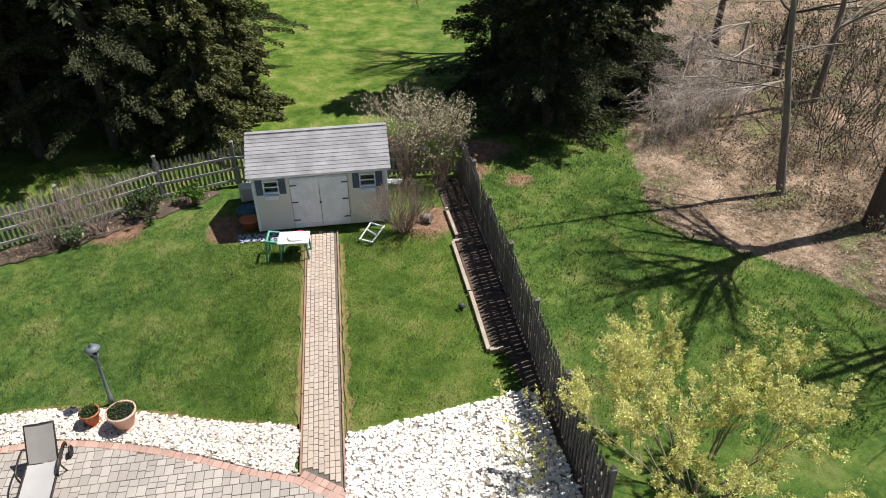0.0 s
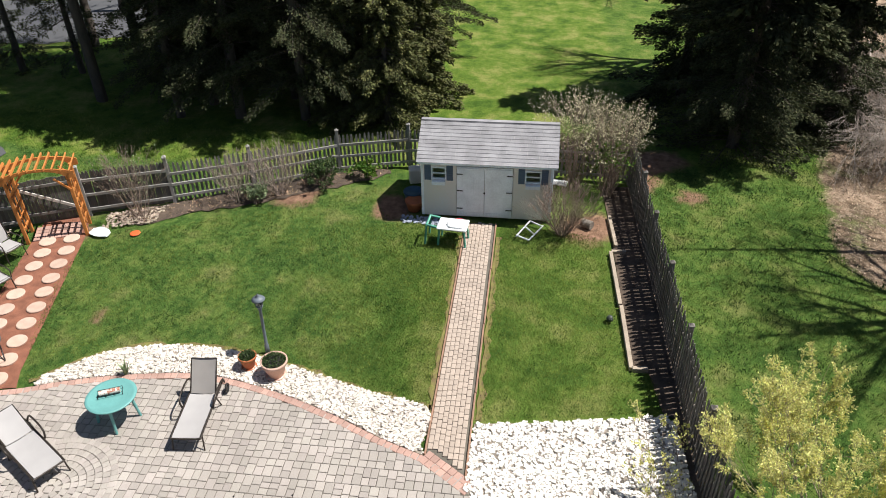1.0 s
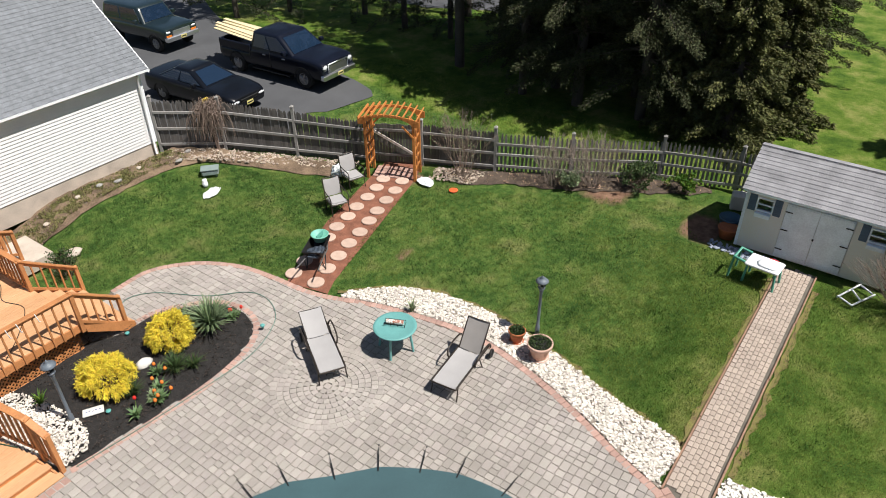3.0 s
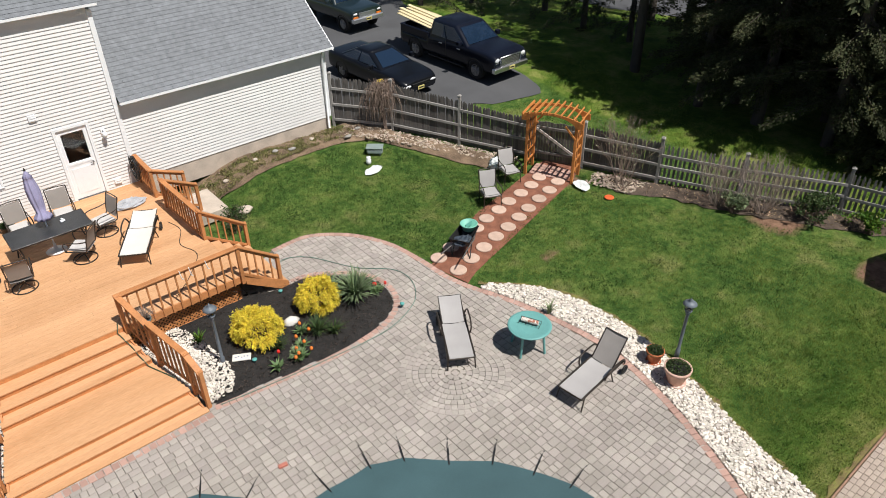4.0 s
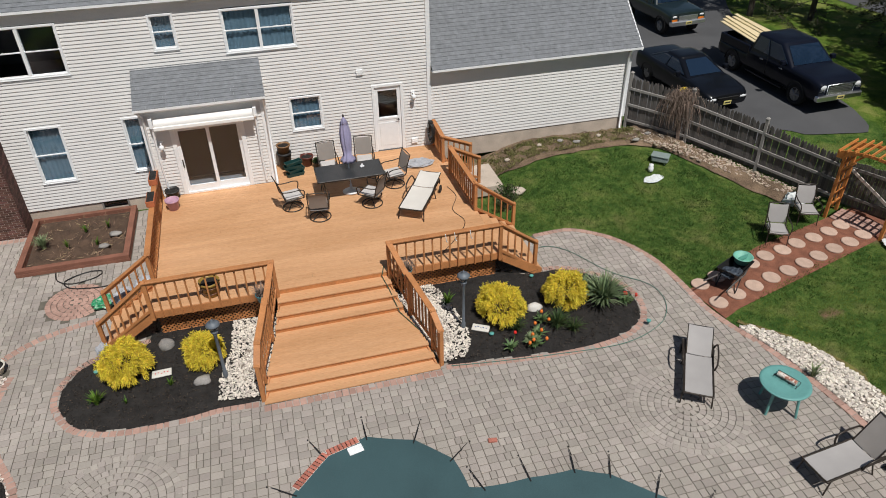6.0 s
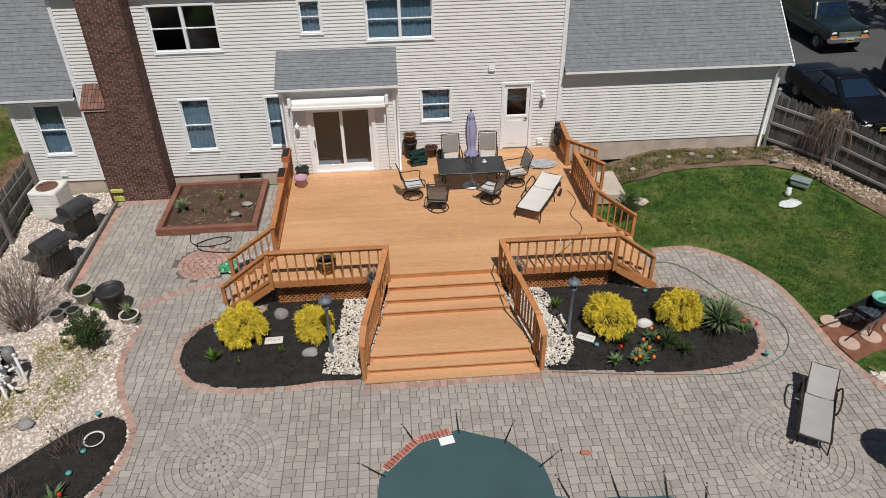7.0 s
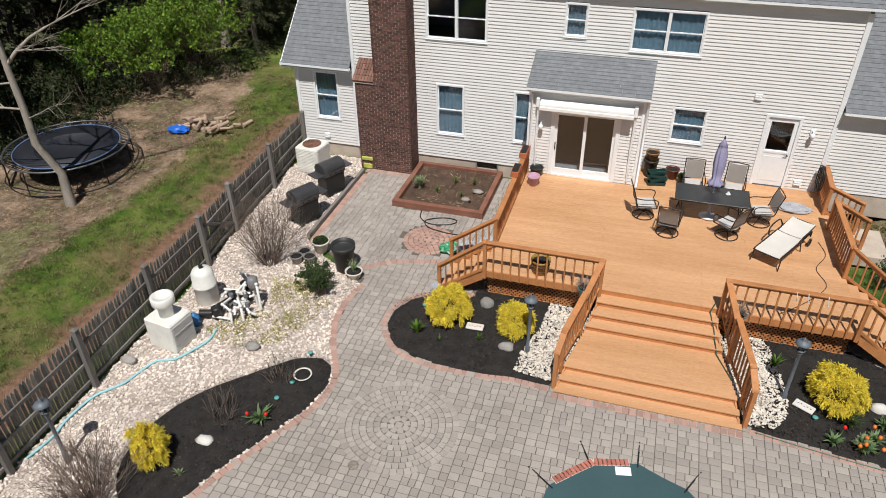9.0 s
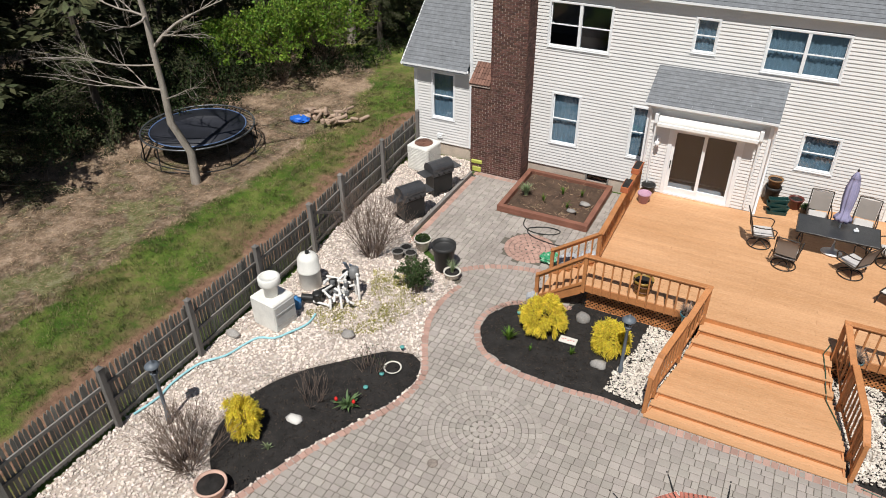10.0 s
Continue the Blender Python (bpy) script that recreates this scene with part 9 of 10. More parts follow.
spine = [[(-0.55, -0.1, 0.14), (-0.15, -0.1, 0.14), (-0.15, 0.15, 0.14), (0.25, 0.2, 0.2), (0.25, 0.2, 0.55)], [(-0.35, -0.45, 0.1), (0.1, -0.42, 0.1), (0.12, -0.1, 0.24), (0.4, 0.0, 0.24)],
         [(0.42, 0.38, 0.0), (0.44, 0.36, 0.92)], [(0.62, 0.22, 0.0), (0.60, 0.24, 0.80), (0.44, 0.36, 0.84)], [(0.18, -0.45, 0.0), (0.18, -0.43, 0.40), (-0.1, -0.3, 0.42), (-0.1, 0.1, 0.34)], [(0.42, -0.3, 0.0), (0.40, -0.28, 0.46), (0.15, 0.0, 0.44)],
         [(-0.5, 0.4, 0.3), (-0.1, 0.42, 0.32), (0.05, 0.6, 0.5)], [(-0.05, 0.3, 0.0), (-0.05, 0.3, 0.36), (0.3, 0.34, 0.38)]]
for k in range(7):
    x, y, z = pr.uniform(-0.35, 0.5), pr.uniform(-0.3, 0.5), pr.uniform(0.12, 0.42)
    a1 = pr.uniform(0, math.tau)
    spine.append([(x, y, z), (x + 0.2 * math.cos(a1), y + 0.2 * math.sin(a1), z + 0.02), (x + 0.2 * math.cos(a1) - 0.14 * math.sin(a1), y + 0.2 * math.sin(a1) + 0.14 * math.cos(a1), z - 0.10)])
for q in spine:
    b = Build()
    b.tube(q, 0.034, 8)
    for p in q[1:-1]:
        b.blob(p, (0.052, 0.052, 0.052), 0, 1)
    part("pipe", b, PVC, t, fixed=False)
for x, y, z in ((-0.15, -0.1, 0.2), (0.12, -0.1, 0.3), (0.25, 0.2, 0.42), (0.4, 0.0, 0.3), (-0.1, 0.1, 0.40)):
    b = Build()
    b.cyl((x, y, z - 0.06), (x, y, z + 0.05), 0.06, n=12)
    b.box(x - 0.07, y - 0.012, z + 0.05, x + 0.07, y + 0.012, z + 0.075, 0.004)
    part("valve", b, GREY_PIPE, t, "dark grey valve", fixed=False)
for x, y, a1 in ((-0.42, -0.42, 0.3), (0.0, 0.62, 2.2), (-0.25, 0.1, 1.2)):
    b = Build(Matrix.Translation((x, y, 0)) @ Matrix.Rotation(a1, 4, "Z"))
    b.cyl((-0.26, 0, 0.16), (0.06, 0, 0.16), 0.10, n=14)
    b.lathe([(0.1, 0.0), (0.12, 0.28), (0.13, 0.3), (0.13, 0.34), (0.05, 0.36)], 14, (0.17, 0))
    part("pump", b, BLACK, t, fixed=False)
b = Build()
b.lathe([(0.1, 0.62), (0.13, 0.7), (0.13, 0.86), (0.08, 0.95)], 14, (0.46, 0.3))
part("chlorinator", b, mat("grey_plastic", (0.2, 0.2, 0.2), 0.5), t, fixed=False)
for k in range(3):
    b = Build()
    b.m = Matrix.Translation((0.05 + k * 0.1, 0.75, 0.3)) @ Matrix.Rotation(radians(25), 4, "X") @ Matrix.Rotation(radians(8 * k), 4, "Y")
    b.box(-0.05, -0.02, 0, 0.05, 0.02, 0.6, 0.006)
    part("control_panel", b, mat("blue_grey_panel", (0.10, 0.13, 0.17), 0.4), t, fixed=False)
b = Build()
b.lathe([(0.12, 0.0), (0.13, 0.25), (0.05, 0.3), (0.05, 0.34)], 16)
solid("chemical_jug", b, mat("blue_jug", (0.05, 0.2, 0.45), 0.4), "blue plastic chemical jug beside the heater", "jug", at=(-9.85, 10.95, 0.04))

t = thing("air_conditioner", (-10.62, 19.3, 0.03), "pale weathered air conditioning unit on gravel", "air conditioner", turn=-6)
b = Build()
b.box(-0.42, -0.42, 0.0, 0.42, 0.42, 0.9, 0.03)
part("case", b, CASE, t, fixed=False)
for s in range(2):
    b = Build()
    for k in range(14):
        if s == 0:
            b.box(-0.37, -0.432, 0.1 + k * 0.055, 0.37, -0.42, 0.13 + k * 0.055)
        else:
            b.box(0.42, -0.37, 0.1 + k * 0.055, 0.432, 0.37, 0.13 + k * 0.055)
    part("louvre", b, CASE, t, fixed=False)
b = Build()
for rr in (0.08, 0.16, 0.24, 0.31):
    b.tube([(rr * math.cos(a), rr * math.sin(a), 0.915) for a in np.linspace(0, math.tau, 24, endpoint=False)], 0.008, 5, closed=True)
b.lathe([(0.3, 0.896), (0.3, 0.903), (0.1, 0.904)], 24)
part("fan_grille", b, RUST, t, fixed=False)

HOOD = mat("grill_hood", (0.11, 0.11, 0.115), 0.3, var=0.2, metal=0.6)


def grill(at, turn, label):
    t = thing("gas_grill", at, label, "grill", "gas grills", turn=turn)
    b = Build()
    b.box(-0.36, -0.24, 0.08, 0.36, 0.24, 0.72, 0.01)
    cart = part("cart", b, BLACK, t, fixed=False)
    b = Build()
    b.box(-0.4, -0.27, 0.72, 0.4, 0.27, 0.86, 0.015)
    part("firebox", b, HOOD, t, fixed=False)
    b = Build()
    n, vs = 10, []
    for x in (-0.4, 0.4):
        for i in range(n + 1):
            a = math.pi * i / n
            vs.append((x, -0.27 * math.cos(a), 0.862 + 0.27 * math.sin(a) ** 0.8))
    m = n + 1
    b.add(vs, [(i, i + m, i + m + 1, i + 1) for i in range(n)] + [tuple(range(m)), tuple(range(2 * m - 1, m - 1, -1))], False)
    lid = part("lid", b, HOOD, t, "domed dark grey lid", fixed=False)
    b = Build()
    b.tube([(-0.28, -0.29, 0.92), (-0.28, -0.34, 0.94), (0.28, -0.34, 0.94), (0.28, -0.29, 0.92)], 0.012, 6)
    part("handle", b, METAL_DARK, lid, fixed=False)
    for s in (-1, 1):
        b = Build()
        b.box(s * 0.41, -0.24, 0.8, s * 0.72, 0.22, 0.835, 0.01)
        part("side_shelf", b, HOOD, t, fixed=False)
    for k in range(3):
        b = Build()
        b.cyl((-0.2 + 0.2 * k, -0.275, 0.79), (-0.2 + 0.2 * k, -0.305, 0.79), 0.025, n=10)
        part("knob", b, BLACK, t, fixed=False)
    for x in (-0.3, 0.3):
        b = Build()
        b.cyl((x, -0.25, 0.075), (x, -0.2, 0.075), 0.075, n=14)
        part("wheel", b, BLACK, t, fixed=False)
        b = Build()
        b.cyl((x, 0.2, 0.075), (x, 0.25, 0.075), 0.075, n=14)
        part("wheel", b, BLACK, t, fixed=False)


grill((-9.35, 17.95, 0.03), 62, "dark gas grill with closed lid on gravel")
grill((-9.4, 16.15, 0.03), 62, "dark grey gas grill with side shelves on gravel")
b = Build()
b.box(-0.05, -1.9, -0.02, 0.05, 2.3, 0.14, 0.01)
solid("edging_timber", b, GREY_WOOD, "long timber edging between gravel and paving", "edging", kind="structure", at=(-8.92, 17.2, 0))
b = Build()
b.box(-0.16, -0.1, 0.0, 0.16, 0.1, 0.18, 0.02)
b.box(-0.2, -0.12, 0.3, 0.2, 0.12, 0.44, 0.03)
b.box(-0.03, -0.03, 0.18, 0.03, 0.03, 0.3)
solid("plant_stand", b, mat("lime_plastic", (0.45, 0.48, 0.10), 0.5, var=0.2), "lime-yellow planter on a dark stand", "planter", at=(-8.85, 19.85, 0.03))

# bags on the western steps
def crumpled(at, size, seed, m, label, name="plastic_bag", turn=0):
    b = Build()
    vs, fs = ico(3)
    r = random.Random(seed)
    o = r.uniform(0, 50)
    out = []
    for p in vs:
        s = 1 + 0.32 * noise.noise(p * 2.2 + Vector((o, 0, 0))) + 0.16 * noise.noise(p * 5.5 + Vector((0, o, 0)))
        out.append((p.x * size[0] * s, p.y * size[1] * s, max(0.0, (p.z * 0.5 + 0.42) * size[2] * s)))
    b.add(out, fs, False)
    return solid(name, b, m, label, "bag", at=at, turn=turn)


BAG_G = mat("green_bag", (0.03, 0.36, 0.16), 0.35, col2=(0.5, 0.62, 0.5), var=0.3, scale=5, mix=(0.5, 0.62))
BAG_C = mat("clear_grey_bag", (0.36, 0.37, 0.40), 0.3, var=0.25, scale=6)
crumpled((-4.75, 15.75, 0.03), (0.3, 0.22, 0.26), 1, BAG_G, "bright green plastic sack on the paving")
crumpled((-4.2, 15.65, 0.03), (0.34, 0.26, 0.5), 2, BAG_C, "grey translucent plastic bags beside the steps")
crumpled((-3.75, 15.9, 0.03), (0.3, 0.3, 0.55), 3, BAG_C, "grey translucent plastic bags beside the deck")
crumpled((-4.5, 13.72, 0.03), (0.16, 0.14, 0.4), 5, BAG_C, "grey plastic bag by the step post")
crumpled((4.35, 19.2, DZ), (0.45, 0.28, 0.14), 4, BAG_C, "flat heap of grey plastic sheeting on the deck", "plastic_sheet")
WHITE_BAG = mat("white_bag", (0.66, 0.70, 0.70), 0.5, var=0.15, scale=6)
crumpled((16.18, 12.35, 0.02), (0.34, 0.22, 0.08), 6, WHITE_BAG, "white and blue empty sack on the lawn edge", turn=60)
crumpled((11.55, 17.35, gz(11.5, 17.3)), (0.36, 0.2, 0.06), 7, WHITE_BAG, "white plastic sheet lying in the grass", "plastic_sheet", 20)
b = Build()
b.lathe([(0.05, 0), (0.09, 0.05), (0.09, 0.16), (0.06, 0.2), (0.08, 0.26)], 14)
solid("white_cup", b, WHITE, "white plastic cup standing on the lawn", "cup", at=(11.65, 17.75, gz(11.6, 17.7)))
b = Build()
b.box(-0.32, -0.2, 0.05, 0.32, 0.2, 0.27, 0.05)
b.box(-0.34, -0.22, 0.272, 0.34, 0.22, 0.33, 0.02)
for x in (-0.22, 0.22):
    for y in (-0.14, 0.14):
        b.cyl((x, y, 0), (x, y, 0.06), 0.03, n=8)
solid("storage_box", b, mat("grey_green_plastic", (0.22, 0.27, 0.26), 0.5, var=0.15), "low grey-green plastic storage box by the fence", "box", at=(12.2, 18.15, gz(12.2, 18.1)), turn=-42).scale = (0.85, 0.85, 0.85)
b = Build()
b.lathe([(0.13, 0.0), (0.15, 0.02), (0.145, 0.035), (0.10, 0.025)], 20)
solid("plastic_disc", b, mat("orange_plastic", (0.75, 0.13, 0.04), 0.45), "orange plastic dish lying in the grass", "dish", at=(16.25, 11.3, 0.01))
b = Build()
b.blob((0, 0, 0.09), (0.09, 0.09, 0.09), 0.05, 2, 3)
solid("lawn_ball", b, mat("dark_ball", (0.06, 0.07, 0.06), 0.4, col2=(0.5, 0.5, 0.5), scale=9, mix=(0.55, 0.6)), "small dark ball lying in the grass", "ball", at=(13.75, -2.3, 0))
b = Build()
b.box(-0.42, -0.16, 0.0, 0.42, 0.16, 0.05, 0.01)
solid("white_board", b, WHITE, "white board lying by the picket fence", "board", at=(20.6, -1.0, 0.02), turn=80)
crumpled((15.05, 15.05, gz(15, 15)), (0.4, 0.25, 0.4), 9, WHITE_BAG, "white cloth bundle behind the garden chairs", "cloth_bundle")

# wheelbarrow with a laundry basket
wb = thing("wheelbarrow", (10.85, 12.05, 0.03), "black wheelbarrow loaded with clutter on the mulch path", "wheelbarrow", turn=28)
b = Build()
top = [(-0.42, -0.31), (0.48, -0.26), (0.55, 0.0), (0.48, 0.26), (-0.42, 0.31)]
bot = [(-0.22, -0.2), (0.26, -0.17), (0.30, 0.0), (0.26, 0.17), (-0.22, 0.2)]
vs = [(x, y, 0.64) for x, y in top] + [(x, y, 0.36) for x, y in bot] + [(x * 0.95, y * 0.94, 0.64) for x, y in top] + [(x * 0.93, y * 0.92, 0.38) for x, y in bot]
fs = []
for i in range(5):
    j = (i + 1) % 5
    fs += [(i, j, j + 5, i + 5), (i + 10, i + 15, j + 15, j + 10), (i, i + 10, j + 10, j)]
fs += [(5, 6, 7, 8, 9), (19, 18, 17, 16, 15)]
b.add(vs, fs)
part("tray", b, BLACK, wb, fixed=False)
for y in (-0.24, 0.24):
    b = Build()
    b.tube([(0.72, y * 0.2, 0.2), (0.2, y * 0.85, 0.34), (-0.45, y, 0.42), (-0.98, y * 1.25, 0.5)], 0.02, 8)
    part("handle", b, DARK_WOOD, wb, fixed=False)
    b = Build()
    b.tube([(-0.1, y, 0.38), (-0.28, y * 1.1, 0.0), (-0.45, y, 0.42)], 0.016, 7)
    part("leg", b, METAL_DARK, wb, fixed=False)
b = Build()
b.m = Matrix.Translation((0.7, 0, 0.19)) @ Matrix.Rotation(radians(90), 4, "X")
b.lathe([(0.15, -0.045), (0.19, -0.03), (0.19, 0.03), (0.15, 0.045), (0.04, 0.045)], 20)
part("wheel", b, BLACK, wb, fixed=False)
crumpled((10.7, 11.95, 0.42), (0.26, 0.2, 0.26), 12, mat("dark_clutter", (0.012, 0.014, 0.018), 0.6, col2=(0.06, 0.08, 0.11), scale=9), "dark blue clutter in the wheelbarrow", "clutter")
t = thing("laundry_basket", (11.12, 12.18, 0.62), "mint green plastic basket on the wheelbarrow", "basket", turn=15)
b = Build()
b.lathe([(0.17, 0.0), (0.23, 0.17), (0.25, 0.175), (0.25, 0.19), (0.22, 0.19), (0.16, 0.02)], 22)
part("bowl", b, mat("mint_plastic", (0.16, 0.42, 0.33), 0.5, var=0.1), t, fixed=False)
b = Build()
b.box(-0.17, -0.012, 0.08, 0.17, 0.012, 0.22, 0.004)
part("divider", b, mat("mint_plastic_b", (0.13, 0.36, 0.30), 0.5, var=0.1), t, fixed=False)

# toy workbench and white frame by the shed
t = thing("play_table", (16.85, 1.95, 0.02), "white and green plastic play table on the grass", "toy", turn=85)
t.matrix_basis = t.matrix_basis @ Matrix.Diagonal((1.3, 1.3, 1.3, 1))
TOYG = mat("toy_green", (0.10, 0.34, 0.25), 0.4)
b = Build()
b.box(-0.36, -0.22, 0.40, 0.30, 0.24, 0.46, 0.02)
b.blob((-0.1, 0.05, 0.47), (0.24, 0.17, 0.05), 0.15, 2, 4)
part("top", b, WHITE, t, fixed=False)
for x in (-0.3, 0.24):
    for y in (-0.17, 0.19):
        b = Build()
        b.tube([(x, y, 0.4), (x * 1.12, y * 1.1, 0)], 0.025, 7)
        part("leg", b, TOYG, t, fixed=False)
b = Build()
b.tube([(0.3, -0.2, 0.45), (0.52, -0.2, 0.48), (0.52, 0.2, 0.48), (0.3, 0.2, 0.45)], 0.03, 7)
b.tube([(0.52, -0.2, 0.48), (0.56, -0.22, 0.0)], 0.025, 7)
b.tube([(0.52, 0.2, 0.48), (0.56, 0.22, 0.0)], 0.025, 7)
part("side_rack", b, TOYG, t, fixed=False)
b = Build()
b.lathe([(0.12, 0.2), (0.15, 0.33), (0.12, 0.34)], 16, (-0.1, -0.3))
part("red_bowl", b, mat("toy_red", (0.55, 0.05, 0.06), 0.4), t, fixed=False)
t = thing("drying_rack", (17.5, -0.25, 0.03), "toppled white wooden rack lying on the grass", "rack", turn=-25)
for a, c in (((-0.45, -0.2), (0.4, -0.25)), ((-0.45, 0.2), (0.45, 0.2)), ((-0.45, -0.2), (-0.45, 0.2)), ((0.4, -0.25), (0.45, 0.2)), ((-0.1, -0.22), (0.1, 0.2))):
    b = Build()
    b.tube([(a[0], a[1], 0.06), (c[0], c[1], 0.10)], 0.025, 6)
    part("bar", b, WHITE, t, fixed=False)
b = Build()
b.cyl((-0.16, 0, 0.13), (0.16, 0, 0.13), 0.13, 0.12, n=14)
solid("log_stump", b, BARK_GREY, "short sawn log lying on bare soil", "log", at=(18.0, -1.93, 0.0), turn=55)
b = Build()
b.lathe([(0.24, 0.0), (0.3, 0.34), (0.32, 0.35), (0.32, 0.38), (0.27, 0.38), (0.26, 0.33)], 20)
solid("tub", b, mat("blue_tub", (0.05, 0.11, 0.17), 0.5), "dark blue tub in the shade of the shed", "tub", at=(19.0, 3.4, 0.0))
b = Build()
b.box(-0.2, -0.25, 0, 0.2, 0.25, 0.5, 0.03)
solid("storage_bin", b, WHITE_POT, "pale bin standing behind the shed", "bin", at=(20.3, 3.5, 0.0), turn=15)
b = Build()
b.lathe([(0.2, 0.0), (0.27, 0.3), (0.29, 0.31), (0.29, 0.34), (0.24, 0.34)], 20)
solid("clay_tub", b, TERRACOTTA, "terracotta tub in the shade of the shed", "tub", at=(18.5, 3.3, 0.0))

# white cords on the eastern railing
for x in (3.72, 3.95, 4.35):
    b = Build()
    b.tube([(x, 13.86, T + 0.01), (x + 0.01, 13.84, T - 0.1), (x + 0.03, 13.85, T - 0.22), (x + 0.06, 13.86, T - 0.24)], 0.01, 5)
    solid("tie_cord", b, WHITE, "white cord tied to the deck railing", "cord", "cords", at=(0, 0, 0))

# ---- trampoline and firewood ----
t = thing("trampoline", (-18.6, 17.0, gz(-18.6, 17)), "large round black trampoline with a blue rim", "trampoline")
b = Build()
b.lathe([(1.68, 0.87), (1.68, 0.88), (0.4, 0.86)], 48)
part("jumping_mat", b, mat("trampoline_mat", (0.02, 0.022, 0.03), 0.6, var=0.2), t, fixed=False)
b = Build()
b.tube([(1.68 * math.cos(a), 1.68 * math.sin(a), 0.885) for a in np.linspace(0, math.tau, 48, endpoint=False)], 0.022, 6, closed=True)
part("mat_hem", b, mat("blue_hem", (0.10, 0.16, 0.30), 0.5), t, fixed=False)
b = Build()
b.tube([(1.98 * math.cos(a), 1.98 * math.sin(a), 0.9) for a in np.linspace(0, math.tau, 48, endpoint=False)], 0.03, 8, closed=True)
part("ring", b, mat("galvanised_ring", (0.16, 0.17, 0.18), 0.4, metal=0.6), t, fixed=False)
b = Build()
for k in range(84):
    a = math.tau * k / 84
    b.tube([(1.7 * math.cos(a), 1.7 * math.sin(a), 0.885), (1.97 * math.cos(a), 1.97 * math.sin(a), 0.9)], 0.013, 4)
part("spring_row", b, METAL_DARK, t, fixed=False)["kind"] = "stuff"
for k in range(5):
    a, d = math.tau * k / 5, 0.32
    b = Build()
    b.tube([(1.98 * math.cos(a - d), 1.98 * math.sin(a - d), 0.9), (2.02 * math.cos(a - d), 2.02 * math.sin(a - d), 0.02), (2.02 * math.cos(a + d), 2.02 * math.sin(a + d), 0.02), (1.98 * math.cos(a + d), 1.98 * math.sin(a + d), 0.9)], 0.025, 7)
    part("leg", b, METAL_DARK, t, fixed=False)
b = Build()
b.tube([(2.14 * math.cos(a) + 0.1, 2.1 * math.sin(a) - 0.08, 0.25 + 0.12 * math.sin(3 * a)) for a in np.linspace(0, math.tau, 48, endpoint=False)], 0.02, 6, closed=True)
part("net_pole", b, BLACK, t, "collapsed safety net pole", fixed=False)
LOG = mat("cut_log", (0.40, 0.29, 0.22), 0.9, var=0.3, rand=0.2)
r = random.Random(91)
for k in range(34):
    b = Build()
    l, q = r.uniform(0.12, 0.3), r.uniform(0.05, 0.09)
    b.cyl((-l, 0, q), (l, 0, q * 0.9), q, q * 0.9, n=8)
    solid("firewood_log", b, LOG, "split firewood log lying in a loose heap", "log", "firewood heap", at=(-15.8 + r.gauss(0, 0.42), 21.2 + r.gauss(0, 0.38), 0.0 + 0.11 * (k % 3)), turn=r.uniform(0, 180))
crumpled((-16.9, 20.6, 0.0), (0.42, 0.3, 0.25), 22, mat("blue_tarp", (0.02, 0.13, 0.55), 0.4, var=0.2), "small blue tarpaulin heap on the dirt", "tarp")


# ---- parked vehicles ----
NAVY = mat("navy_car_paint", (0.006, 0.008, 0.016), 0.32, var=0.1, bump=0, coat=0.35, spec=0.15)
BLACK_CAR = mat("black_car_paint", (0.005, 0.006, 0.009), 0.28, var=0.1, bump=0, coat=0.5, spec=0.2)
TEAL_CAR = mat("teal_car_paint", (0.010, 0.020, 0.023), 0.35, var=0.1, bump=0, coat=1.0, spec=0.4)
# blue of the reflected sky is mixed into the glass's base colour
CAR_GLASS = mat("sky_tinted_glass", (0.010, 0.022, 0.045), 0.03, var=0.05, bump=0, spec=0.9)
CHROME = mat("chrome", (0.80, 0.81, 0.83), 0.28, var=0.05, metal=1.0, bump=0)
ALLOY = mat("grey_alloy", (0.30, 0.30, 0.31), 0.35, var=0.1, metal=0.8, bump=0)
TYRE = mat("tyre_rubber", (0.015, 0.015, 0.015), 0.85, var=0.2)
LENS = mat("clear_lens", (0.70, 0.72, 0.74), 0.1, var=0.05, bump=0)
PLATE = mat("number_plate", (0.62, 0.55, 0.20), 0.5, var=0.05)
AMBER = mat("amber_lens", (0.55, 0.15, 0.02), 0.2, bump=0)


def loft(b, stations, smooth=True):
    rings = []
    for x, half in stations:
        rings.append([(x, y, z) for y, z in half] + [(x, -y, z) for y, z in reversed(half[1:-1])])
    n = len(rings[0])
    vs = [p for ring in rings for p in ring]
    fs = [(i * n + j, i * n + (j + 1) % n, (i + 1) * n + (j + 1) % n, (i + 1) * n + j) for i in range(len(rings) - 1) for j in range(n)]
    b.add(vs, fs, smooth)
    b.add(rings[0], [tuple(range(n))[::-1]])
    b.add(rings[-1], [tuple(range(n))])


def hull(w, zb, zt, top=0.72):
    return [(0, zb), (w * 0.82, zb), (w * 0.95, zb + 0.05), (w * 0.985, zb + 0.14), (w, zb + 0.45 * (zt - zb)), (w * 0.995, zt - 0.2), (w * 0.975, zt - 0.10), (w * 0.94, zt - 0.045), (w * 0.87, zt - 0.012), (w * top, zt), (w * 0.4, zt + 0.014), (0, zt + 0.022)]


